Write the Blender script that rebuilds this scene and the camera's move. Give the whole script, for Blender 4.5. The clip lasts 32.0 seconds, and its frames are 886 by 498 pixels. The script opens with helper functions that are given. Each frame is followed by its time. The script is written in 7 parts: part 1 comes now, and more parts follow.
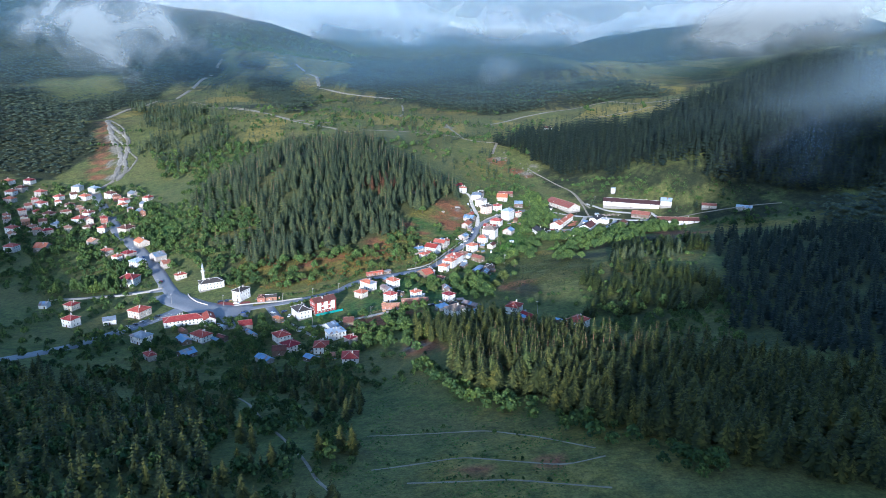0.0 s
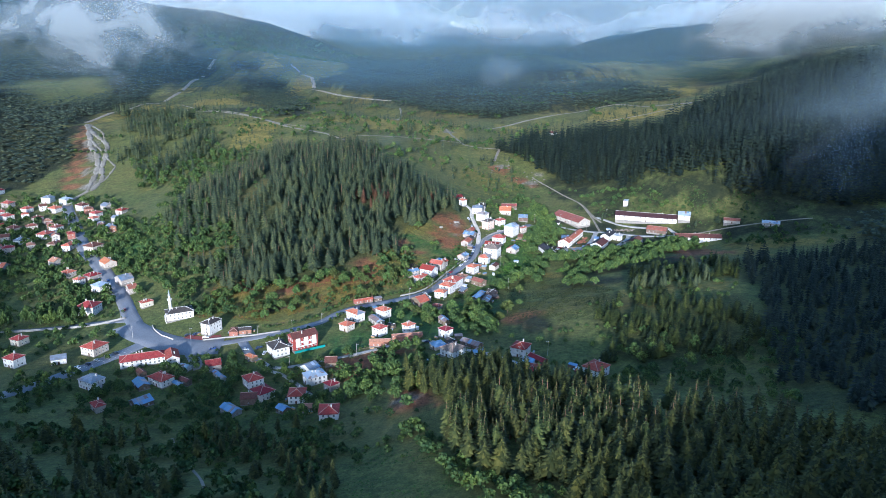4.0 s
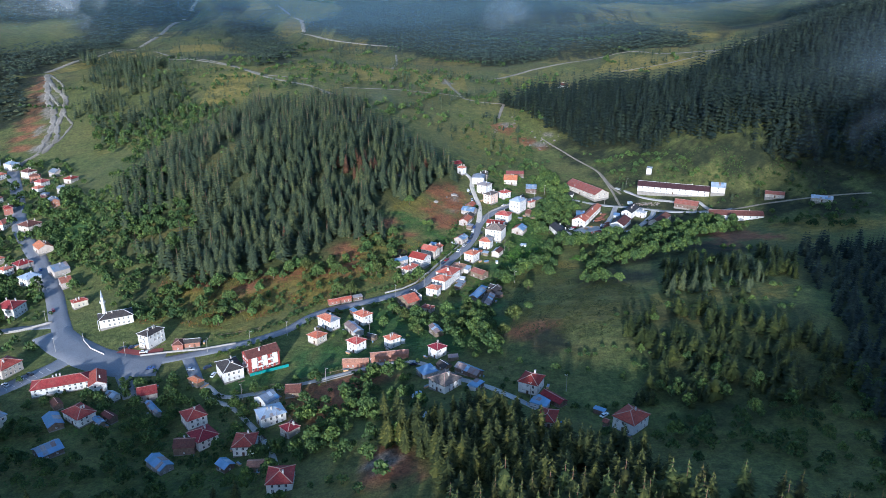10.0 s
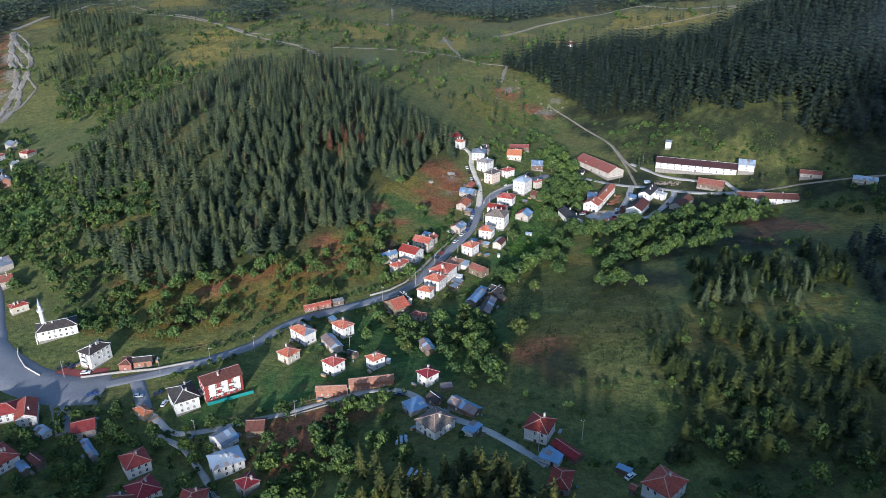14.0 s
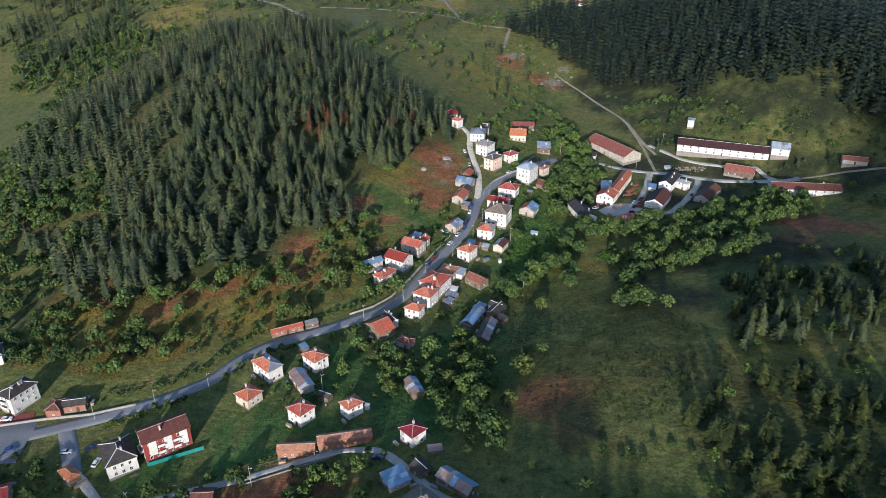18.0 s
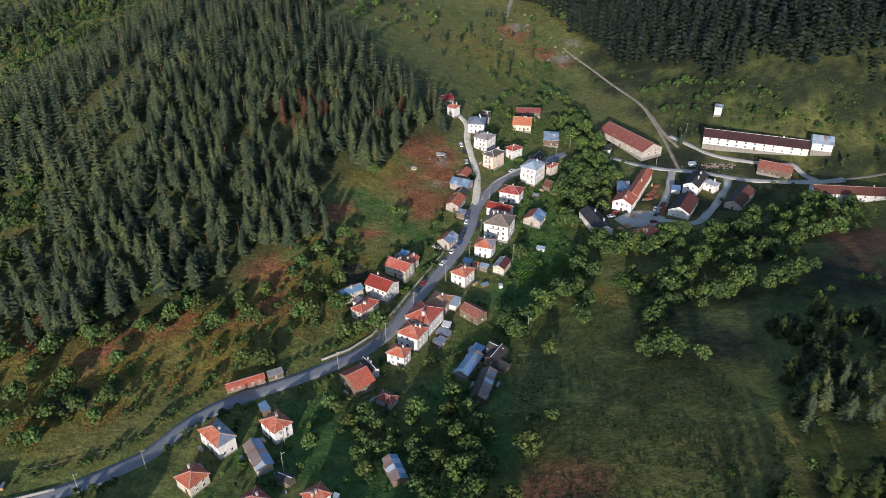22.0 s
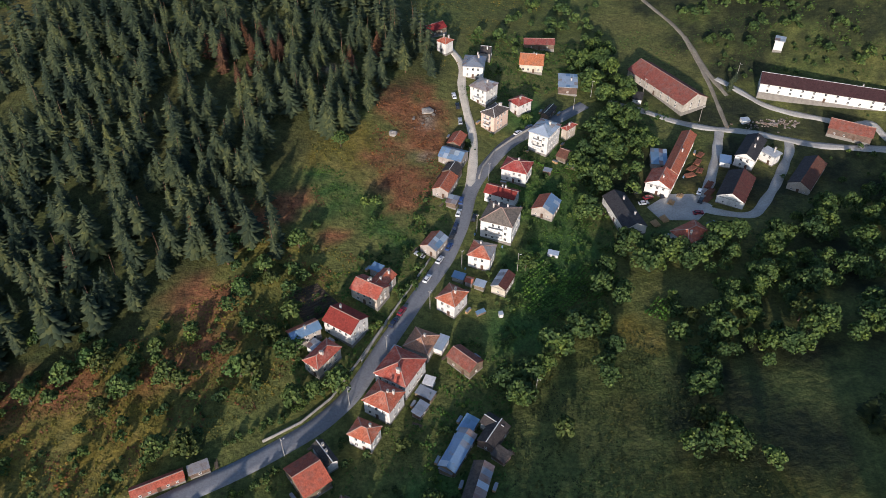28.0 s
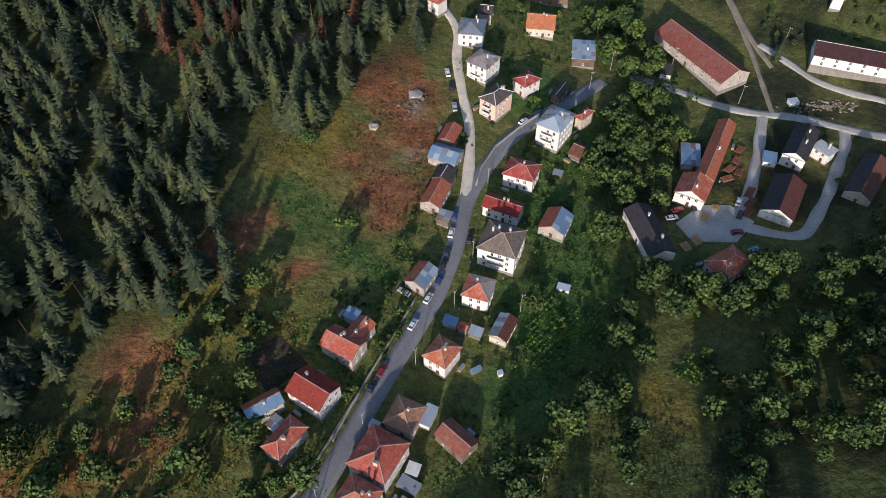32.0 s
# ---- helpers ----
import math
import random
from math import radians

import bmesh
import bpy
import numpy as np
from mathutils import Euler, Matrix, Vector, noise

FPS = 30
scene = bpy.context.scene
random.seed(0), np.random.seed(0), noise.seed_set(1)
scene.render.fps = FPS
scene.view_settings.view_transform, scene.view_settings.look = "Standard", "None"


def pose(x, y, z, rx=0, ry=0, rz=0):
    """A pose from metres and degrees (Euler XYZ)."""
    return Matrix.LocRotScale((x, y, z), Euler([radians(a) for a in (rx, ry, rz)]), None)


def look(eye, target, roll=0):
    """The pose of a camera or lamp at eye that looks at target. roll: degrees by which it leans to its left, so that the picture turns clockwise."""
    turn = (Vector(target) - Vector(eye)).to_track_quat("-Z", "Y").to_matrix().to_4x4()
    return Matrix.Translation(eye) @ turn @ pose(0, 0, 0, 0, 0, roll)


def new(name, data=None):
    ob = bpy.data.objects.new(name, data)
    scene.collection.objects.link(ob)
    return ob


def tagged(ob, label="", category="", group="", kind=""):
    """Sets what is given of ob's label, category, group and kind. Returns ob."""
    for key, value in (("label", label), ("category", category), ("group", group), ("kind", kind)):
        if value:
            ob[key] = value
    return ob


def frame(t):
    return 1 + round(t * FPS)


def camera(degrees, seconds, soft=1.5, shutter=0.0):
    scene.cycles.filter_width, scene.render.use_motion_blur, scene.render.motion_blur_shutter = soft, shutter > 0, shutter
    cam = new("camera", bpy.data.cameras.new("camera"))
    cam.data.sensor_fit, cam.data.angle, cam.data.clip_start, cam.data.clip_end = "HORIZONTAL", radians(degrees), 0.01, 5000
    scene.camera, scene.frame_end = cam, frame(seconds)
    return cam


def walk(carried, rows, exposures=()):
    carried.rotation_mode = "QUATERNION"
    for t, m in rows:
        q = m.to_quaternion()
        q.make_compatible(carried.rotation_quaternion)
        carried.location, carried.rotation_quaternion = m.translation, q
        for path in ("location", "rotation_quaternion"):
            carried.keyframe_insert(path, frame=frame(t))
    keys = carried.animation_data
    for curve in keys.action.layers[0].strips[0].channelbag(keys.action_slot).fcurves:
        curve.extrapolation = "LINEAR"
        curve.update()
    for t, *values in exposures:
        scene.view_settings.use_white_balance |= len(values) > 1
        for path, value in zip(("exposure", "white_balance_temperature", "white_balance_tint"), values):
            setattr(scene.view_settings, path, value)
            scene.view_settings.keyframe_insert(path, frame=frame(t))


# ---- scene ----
cam = camera(62.82, 32.0, 0.8)
PATH = [
    (0.0, pose(0.00, 0.00, 190.00, 73.80, 0, -0.02)),
    (1.5, pose(1.10, 24.22, 189.80, 73.80, 0, 0.01)),
    (3.0, pose(2.28, 48.36, 189.60, 73.81, 0, 0.05)),
    (3.5, pose(2.69, 56.39, 189.53, 73.80, 0, 0.06)),
    (5.5, pose(4.38, 88.41, 189.28, 73.83, 0, 0.12)),
    (6.0, pose(4.82, 96.40, 189.21, 73.64, 0, 0.13)),
    (6.5, pose(5.26, 104.38, 189.15, 72.99, 0, 0.15)),
    (7.0, pose(5.71, 112.35, 189.09, 72.31, 0, 0.17)),
    (7.5, pose(6.17, 120.32, 189.04, 71.76, 0, 0.18)),
    (8.0, pose(6.63, 128.28, 188.98, 71.30, 0, 0.20)),
    (9.0, pose(7.55, 144.19, 188.87, 70.37, 0, 0.23)),
    (10.0, pose(8.50, 160.07, 188.77, 69.48, 0, 0.26)),
    (11.0, pose(9.45, 175.94, 188.68, 68.57, 0, 0.30)),
    (12.0, pose(10.42, 191.79, 188.59, 67.70, 0, 0.33)),
    (13.0, pose(11.39, 207.62, 188.52, 66.80, 0, 0.36)),
    (14.0, pose(12.36, 223.45, 188.46, 65.92, 0, 0.39)),
    (14.5, pose(12.85, 231.36, 188.43, 65.48, 0, 0.40)),
    (16.5, pose(14.80, 262.98, 188.35, 63.70, 0, 0.46)),
    (17.0, pose(15.29, 270.89, 188.33, 63.24, 0, 0.47)),
    (19.0, pose(17.21, 302.50, 188.32, 61.56, 0, 0.52)),
    (20.0, pose(18.16, 318.31, 188.34, 60.77, 0, 0.54)),
    (21.0, pose(19.09, 334.13, 188.37, 59.87, 0, 0.57)),
    (22.0, pose(20.01, 349.96, 188.42, 58.97, 0, 0.58)),
    (23.0, pose(20.91, 365.80, 188.48, 57.97, 0, 0.60)),
    (24.0, pose(21.79, 381.65, 188.57, 56.53, 0, 0.62)),
    (25.0, pose(22.65, 397.51, 188.67, 54.79, 0, 0.63)),
    (27.5, pose(24.67, 437.27, 189.03, 49.82, 0, 0.67)),
    (28.0, pose(25.05, 445.24, 189.12, 48.87, 0, 0.67)),
    (29.0, pose(25.79, 461.19, 189.31, 46.86, 0, 0.69)),
    (30.0, pose(26.50, 477.18, 189.52, 44.84, 0, 0.70)),
    (31.0, pose(27.16, 493.19, 189.76, 42.78, 0, 0.71)),
    (32.0, pose(27.79, 509.24, 190.03, 40.71, 0, 0.72)),
]
walk(cam, PATH, [(0.0, 1.20, 4740, 9), (9.0, 0.97, 4780, 10), (14.0, 0.80, 5150, 10), (20.0, 0.60, 5600, 11), (26.0, 0.47, 5750, 13), (32.0, 0.36, 5800, 14)])

# ---- world, sun, exposure ----
SUN_AZ, SUN_EL = -100.0, 13.0         # azimuth from +x, elevation, degrees
world = bpy.data.worlds.new("world")
scene.world = world
world.use_nodes = True
wn = world.node_tree.nodes
sky = wn.new("ShaderNodeTexSky")
sky.sky_type, sky.sun_disc = "NISHITA", False
sky.sun_elevation, sky.sun_rotation = radians(SUN_EL), radians(90 - SUN_AZ)
sky.air_density, sky.dust_density, sky.ozone_density = 1.0, 1.2, 1.5
world.node_tree.links.new(sky.outputs[0], wn["Background"].inputs[0])
wn["Background"].inputs[1].default_value = 0.15
sun_data = bpy.data.lights.new("sun", "SUN")
sun_data.energy, sun_data.angle, sun_data.color = 4.6, radians(1.4), (1.0, 0.84, 0.66)
sun = new("sun", sun_data)
sd = Vector((math.cos(radians(SUN_EL)) * math.cos(radians(SUN_AZ)), math.cos(radians(SUN_EL)) * math.sin(radians(SUN_AZ)), math.sin(radians(SUN_EL))))
sun.matrix_world = look(sd * 900, (0, 0, 0))


# ---- materials ----
def mat(name, rough=0.8, metal=0.0):
    m = bpy.data.materials.new(name)
    m.use_nodes = True
    b = m.node_tree.nodes["Principled BSDF"]
    b.inputs["Roughness"].default_value, b.inputs["Metallic"].default_value = rough, metal
    b.inputs["Specular IOR Level"].default_value = 0.3
    return m, m.node_tree.nodes, m.node_tree.links, b


def coords(nodes, links, kind="Object", scale=(1, 1, 1)):
    tc, mp = nodes.new("ShaderNodeTexCoord"), nodes.new("ShaderNodeMapping")
    mp.inputs["Scale"].default_value = scale
    links.new(tc.outputs[kind], mp.inputs["Vector"])
    return mp.outputs[0]


def noise_of(nodes, links, vec, scale, detail=4.0, rough=0.6):
    n = nodes.new("ShaderNodeTexNoise")
    n.inputs["Scale"].default_value, n.inputs["Detail"].default_value, n.inputs["Roughness"].default_value = scale, detail, rough
    links.new(vec, n.inputs["Vector"])
    return n.outputs["Fac"]


def ramp(nodes, links, fac, stops):
    r = nodes.new("ShaderNodeValToRGB")
    el = r.color_ramp.elements
    while len(el) < len(stops):
        el.new(0.5)
    for e, (p, c) in zip(el, stops):
        e.position, e.color = p, (*c, 1) if len(c) == 3 else c
    links.new(fac, r.inputs[0])
    return r.outputs[0]


def blend(nodes, links, fac, a, b, mode="MIX"):
    n = nodes.new("ShaderNodeMix")
    n.data_type, n.blend_type = "RGBA", mode
    for sock, v in ((n.inputs[0], fac), (n.inputs[6], a), (n.inputs[7], b)):
        if isinstance(v, bpy.types.NodeSocket):
            links.new(v, sock)
        elif isinstance(v, (int, float)):
            sock.default_value = v
        else:
            sock.default_value = (*v, 1)
    return n.outputs[2]


def bump(nodes, links, fac, bsdf, dist=0.05, strength=0.6):
    n = nodes.new("ShaderNodeBump")
    n.inputs["Distance"].default_value, n.inputs["Strength"].default_value = dist, strength
    links.new(fac, n.inputs["Height"])
    links.new(n.outputs[0], bsdf.inputs["Normal"])


def rand_shift(nodes, links, col, amount=0.25, hue=0.02):
    """Varies a colour from object to object."""
    oi, hs, mr, mh = nodes.new("ShaderNodeObjectInfo"), nodes.new("ShaderNodeHueSaturation"), nodes.new("ShaderNodeMapRange"), nodes.new("ShaderNodeMapRange")
    mr.inputs[3].default_value, mr.inputs[4].default_value = 1 - amount, 1 + amount
    mh.inputs[3].default_value, mh.inputs[4].default_value = 0.5 - hue, 0.5 + hue
    links.new(oi.outputs["Random"], mr.inputs[0])
    links.new(oi.outputs["Random"], mh.inputs[0])
    links.new(mr.outputs[0], hs.inputs["Value"])
    links.new(mh.outputs[0], hs.inputs["Hue"])
    links.new(col, hs.inputs["Color"])
    return hs.outputs[0]


def plain(name, a, b, scale=0.6, rough=0.85, fine=6.0, metal=0.0, vary=0.0, bd=0.03):
    """A surface of two tones in patches, with fine grain and relief."""
    m, n, l, bs = mat(name, rough, metal)
    v = coords(n, l)
    big, small = noise_of(n, l, v, scale), noise_of(n, l, v, fine, 5)
    col = blend(n, l, ramp(n, l, big, [(0.35, (0, 0, 0)), (0.65, (1, 1, 1))]), a, b)
    col = blend(n, l, 0.35, col, ramp(n, l, small, [(0.3, (0.25, 0.25, 0.25)), (0.7, (1, 1, 1))]), "MULTIPLY")
    runs = noise_of(n, l, coords(n, l, "Object", (1, 1, 0.22)), 1.3, 5, 0.65)
    col = blend(n, l, 0.45, col, ramp(n, l, runs, [(0.30, (0.55, 0.53, 0.50)), (0.48, (1, 1, 1))]), "MULTIPLY")
    if vary:
        col = rand_shift(n, l, col, vary)
    l.new(col, bs.inputs["Base Color"])
    bump(n, l, small, bs, bd)
    return m


def tiles(name, a, b, worn=(0.30, 0.20, 0.15), amount=0.5, vary=0.15):
    """Roof tiles in courses, sun-worn and mossy in patches."""
    m, n, l, bs = mat(name, 0.8)
    v = coords(n, l)
    w = n.new("ShaderNodeTexWave")
    w.wave_type, w.bands_direction, w.wave_profile = "BANDS", "Z", "SAW"
    w.inputs["Scale"].default_value, w.inputs["Distortion"].default_value, w.inputs["Detail"].default_value = 2.2, 0.6, 2.0
    l.new(v, w.inputs["Vector"])
    cell = n.new("ShaderNodeTexVoronoi")
    cell.inputs["Scale"].default_value = 2.4
    l.new(v, cell.inputs["Vector"])
    big, mid = noise_of(n, l, v, 0.45, 6, 0.7), noise_of(n, l, v, 1.7, 5, 0.7)
    col = blend(n, l, ramp(n, l, mid, [(0.32, (0, 0, 0)), (0.66, (1, 1, 1))]), b, a)
    col = blend(n, l, 0.55, col, ramp(n, l, cell.outputs["Distance"], [(0.0, (1.3, 1.25, 1.2)), (0.45, (0.8, 0.8, 0.8)), (0.8, (0.5, 0.5, 0.5))]), "MULTIPLY")
    col = blend(n, l, ramp(n, l, big, [(0.46, (0, 0, 0)), (0.66, (amount, amount, amount))]), col, worn)
    grime = noise_of(n, l, coords(n, l, "Object", (1, 1, 0.3)), 0.9, 5, 0.7)
    col = blend(n, l, 0.7, col, ramp(n, l, grime, [(0.3, (0.45, 0.45, 0.46)), (0.52, (1, 1, 1)), (0.72, (1.3, 1.24, 1.18))]), "MULTIPLY")
    col = blend(n, l, 0.35, col, ramp(n, l, w.outputs["Fac"], [(0.0, (0.3, 0.3, 0.3)), (0.4, (1, 1, 1))]), "MULTIPLY")
    l.new(rand_shift(n, l, col, vary, 0.012), bs.inputs["Base Color"])
    bump(n, l, w.outputs["Fac"], bs, 0.06)
    return m


def sheet_metal(name, a, b, rust=(0.22, 0.09, 0.045), rusty=0.35):
    """Corrugated sheet metal with rust runs."""
    m, n, l, bs = mat(name, 0.45, 0.35)
    v = coords(n, l)
    w = n.new("ShaderNodeTexWave")
    w.inputs["Scale"].default_value = 1.6
    l.new(v, w.inputs["Vector"])
    big, small = noise_of(n, l, v, 0.45, 6, 0.7), noise_of(n, l, v, 5.0, 4)
    col = blend(n, l, small, a, b)
    col = blend(n, l, ramp(n, l, big, [(0.62 - rusty * 0.3, (0, 0, 0)), (0.72, (0.9, 0.9, 0.9))]), col, rust)
    col = blend(n, l, 0.25, col, ramp(n, l, w.outputs["Fac"], [(0, (0.4, 0.4, 0.4)), (0.5, (1, 1, 1))]), "MULTIPLY")
    l.new(rand_shift(n, l, col, 0.12, 0.01), bs.inputs["Base Color"])
    bump(n, l, w.outputs["Fac"], bs, 0.05)
    return m


def foliage(name, a, b, c, island=True):
    """Leaves or needles: tone from clump to clump and from tree to tree."""
    m, n, l, bs = mat(name, 0.7)
    geo, oi = n.new("ShaderNodeNewGeometry"), n.new("ShaderNodeObjectInfo")
    big = noise_of(n, l, coords(n, l, "Object"), 0.045 if island else 0.5, 3)
    col = ramp(n, l, geo.outputs["Random Per Island"], [(0.0, a), (0.55, b), (1.0, c)])
    tone = ramp(n, l, big, [(0.3, (0.55, 0.6, 0.6)), (0.7, (1.25, 1.15, 0.9))])
    col = blend(n, l, 0.8, col, tone, "MULTIPLY")
    if island:
        each = noise_of(n, l, coords(n, l, "Object", (1, 1, 0.15)), 0.16, 1)
        col = blend(n, l, 0.8, col, ramp(n, l, each, [(0.32, (0.5, 0.6, 0.72)), (0.5, (1, 1, 1)), (0.68, (1.45, 1.3, 0.95))]), "MULTIPLY")
    if not island:
        col = rand_shift(n, l, col, 0.3, 0.025)
    l.new(col, bs.inputs["Base Color"])
    bs.inputs["Specular IOR Level"].default_value = 0.15
    return m


ROOF = {
    "red": tiles("red_tiles", (0.52, 0.125, 0.075), (0.37, 0.082, 0.054), (0.48, 0.27, 0.21), 0.55),
    "deepred": tiles("deep_red_tiles", (0.36, 0.055, 0.045), (0.26, 0.042, 0.036), (0.30, 0.11, 0.085), 0.5),
    "maroon": tiles("maroon_tiles", (0.29, 0.030, 0.032), (0.21, 0.025, 0.027), (0.14, 0.03, 0.03), 0.3),
    "orange": tiles("orange_tiles", (0.58, 0.18, 0.085), (0.42, 0.12, 0.062), (0.34, 0.155, 0.105), 0.8),
    "oldred": tiles("old_red_tiles", (0.33, 0.098, 0.066), (0.24, 0.08, 0.058), (0.22, 0.13, 0.105), 0.8),
    "oldtile": tiles("old_brown_tiles", (0.50, 0.24, 0.145), (0.32, 0.15, 0.10), (0.25, 0.15, 0.11), 0.8),
    "brown": tiles("brown_tiles", (0.16, 0.058, 0.04), (0.11, 0.045, 0.035), (0.12, 0.07, 0.055), 0.5),
    "dark": tiles("dark_tiles", (0.075, 0.062, 0.056), (0.05, 0.045, 0.042), (0.10, 0.085, 0.075), 0.5),
    "slate": tiles("dark_slates", (0.055, 0.052, 0.056), (0.035, 0.035, 0.04), (0.08, 0.075, 0.075), 0.4),
    "darkmaroon": tiles("dark_maroon_tiles", (0.075, 0.030, 0.030), (0.05, 0.024, 0.025), (0.09, 0.05, 0.045), 0.4),
    "greybrown": tiles("grey_brown_tiles", (0.21, 0.165, 0.135), (0.15, 0.12, 0.10), (0.2, 0.17, 0.15), 0.5),
    "darkgrey": tiles("grey_tiles", (0.15, 0.125, 0.108), (0.11, 0.095, 0.085), (0.18, 0.15, 0.13), 0.4),
    "palemetal": sheet_metal("pale_sheet_metal", (0.50, 0.56, 0.62), (0.38, 0.44, 0.50), (0.33, 0.27, 0.22), 0.12),
    "greymetal": sheet_metal("grey_sheet_metal", (0.30, 0.33, 0.37), (0.20, 0.23, 0.27), (0.22, 0.15, 0.11), 0.3),
    "bluemetal": sheet_metal("blue_sheet_metal", (0.24, 0.36, 0.50), (0.17, 0.27, 0.40), (0.30, 0.24, 0.2), 0.2),
    "rust": sheet_metal("rusty_sheet_metal", (0.34, 0.30, 0.29), (0.26, 0.20, 0.18), (0.25, 0.10, 0.055), 0.8),
    "rustpale": sheet_metal("pale_rusty_metal", (0.46, 0.43, 0.41), (0.36, 0.32, 0.29), (0.30, 0.17, 0.11), 0.6),
    "white": plain("white_flat_roof", (0.62, 0.63, 0.64), (0.5, 0.5, 0.5)),
}
# roofs of two coverings: one slope each
for two, (one, other) in {"orangeblue": ("orange", "bluemetal"), "redmetal": ("red", "greymetal"), "redpale": ("red", "rustpale"), "metal": ("greymetal", "brown"),
                          "darkmetal": ("dark", "rust"), "orangemetal": ("orange", "bluemetal"), "redslate": ("slate", "brown"), "redgrey": ("red", "greymetal"),
                          "rustblue": ("rust", "bluemetal"), "maroondark": ("darkmaroon", "darkmaroon"), "redslate2": ("slate", "brown")}.items():
    ROOF[two] = (ROOF[one], ROOF[other])
ROOF_WORDS = {"red": "red clay tile", "deepred": "deep red clay tile", "maroon": "maroon tile", "orange": "orange clay tile", "oldred": "worn red tile", "oldtile": "old brown-orange tile", "brown": "brown tile", "dark": "dark brown tile",
              "slate": "black slate", "greybrown": "grey-brown tile", "darkgrey": "grey tile", "palemetal": "pale sheet-metal", "greymetal": "grey sheet-metal", "bluemetal": "bluish sheet-metal", "rustpale": "rust-streaked pale metal",
              "white": "flat white", "orangeblue": "half orange tile, half blue metal", "redmetal": "half red tile, half grey metal", "redpale": "patched red and pale", "metal": "grey metal and brown tile",
              "darkmetal": "dark and rusty metal", "orangemetal": "patched orange tile and metal", "redslate": "black and brown tile", "redgrey": "half red, half grey", "rustblue": "rusty and blue metal", "maroondark": "dark maroon", "redslate2": "black and brown tile"}
WALL = {
    "white": plain("white_plaster", (0.78, 0.76, 0.72), (0.64, 0.62, 0.58), 0.35, 0.9, 4.0, vary=0.06),
    "cream": plain("cream_plaster", (0.60, 0.54, 0.45), (0.46, 0.40, 0.32), 0.35, 0.9, 4.0, vary=0.1),
    "plaster": plain("bare_plaster", (0.46, 0.41, 0.36), (0.34, 0.30, 0.26), 0.5, 0.95, 5.0, vary=0.15),
    "peach": plain("peach_plaster", (0.76, 0.56, 0.45), (0.66, 0.48, 0.38), 0.35, 0.9, 4.0),
    "wood": plain("weathered_boards", (0.22, 0.16, 0.115), (0.13, 0.095, 0.07), 0.9, 0.9, 9.0, vary=0.2),
    "brick": plain("old_brick", (0.36, 0.17, 0.105), (0.28, 0.15, 0.10), 0.7, 0.95, 8.0, vary=0.1),
    "redwhite": plain("dark_red_render", (0.30, 0.055, 0.045), (0.24, 0.05, 0.04), 0.5, 0.85, 5.0),
}
WALL_WORDS = {"white": "white plastered", "cream": "cream plastered", "plaster": "bare-plaster", "peach": "peach-coloured", "wood": "weathered timber", "brick": "old brick", "redwhite": "dark red and white"}
LANE = plain("worn_pale_concrete", (0.72, 0.65, 0.54), (0.56, 0.50, 0.41), 0.25, 0.95, 2.0)
CONCRETE = plain("concrete", (0.36, 0.34, 0.31), (0.27, 0.255, 0.23), 0.5, 0.95, 6.0)
PLINTH = plain("stone_plinth", (0.27, 0.25, 0.22), (0.2, 0.185, 0.165), 0.8, 0.95, 7.0)
TRIM = plain("white_trim", (0.74, 0.72, 0.68), (0.66, 0.64, 0.60), 1.0, 0.7)
RIDGE = plain("ridge_tiles", (0.52, 0.36, 0.29), (0.44, 0.27, 0.21), 1.0, 0.85)
CHIM = plain("chimney_render", (0.66, 0.62, 0.57), (0.48, 0.43, 0.38), 1.2, 0.95)
DOORM = plain("brown_door_paint", (0.12, 0.07, 0.045), (0.09, 0.05, 0.035), 1.0, 0.6)
ASPHALT = plain("asphalt", (0.225, 0.230, 0.245), (0.175, 0.180, 0.192), 0.06, 0.55, 1.5, bd=0.01)
GRAVEL = plain("gravel", (0.50, 0.475, 0.43), (0.37, 0.35, 0.315), 0.12, 0.97, 1.8)
DIRT = plain("dirt_track", (0.33, 0.285, 0.215), (0.22, 0.19, 0.145), 0.15, 0.97, 1.8)
BARK = plain("bark", (0.12, 0.085, 0.06), (0.075, 0.055, 0.042), 1.0, 0.95)
PINEBARK = plain("pine_bark", (0.22, 0.12, 0.075), (0.14, 0.085, 0.06), 1.0, 0.95)
GLASS, gn, gl, gb = mat("window_glass", 0.08)
gb.inputs["Base Color"].default_value = (0.02, 0.024, 0.03, 1)
gb.inputs["Specular IOR Level"].default_value = 0.6
NEEDLES = foliage("spruce_needles", (0.034, 0.050, 0.033), (0.055, 0.074, 0.043), (0.092, 0.110, 0.056))
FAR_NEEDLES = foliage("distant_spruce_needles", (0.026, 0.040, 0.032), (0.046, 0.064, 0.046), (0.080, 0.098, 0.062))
# darker, bluer copy of the spruce needles: the slopes' shade put into the colour
SHADED_NEEDLES = foliage("shaded_spruce_needles", (0.012, 0.019, 0.017), (0.019, 0.030, 0.024), (0.035, 0.050, 0.037))
PINE_NEEDLES = foliage("pine_needles", (0.015, 0.024, 0.010), (0.027, 0.039, 0.014), (0.052, 0.066, 0.022))
# near-slope needles: yellow of sunlit tops and some shade put into the colour
SUNLIT_NEEDLES = foliage("sunlit_tone_needles", (0.022, 0.031, 0.013), (0.046, 0.057, 0.019), (0.095, 0.100, 0.031))
NEEDLES_ONE = foliage("spruce_needles_lit", (0.026, 0.036, 0.014), (0.052, 0.064, 0.021), (0.104, 0.110, 0.034), False)
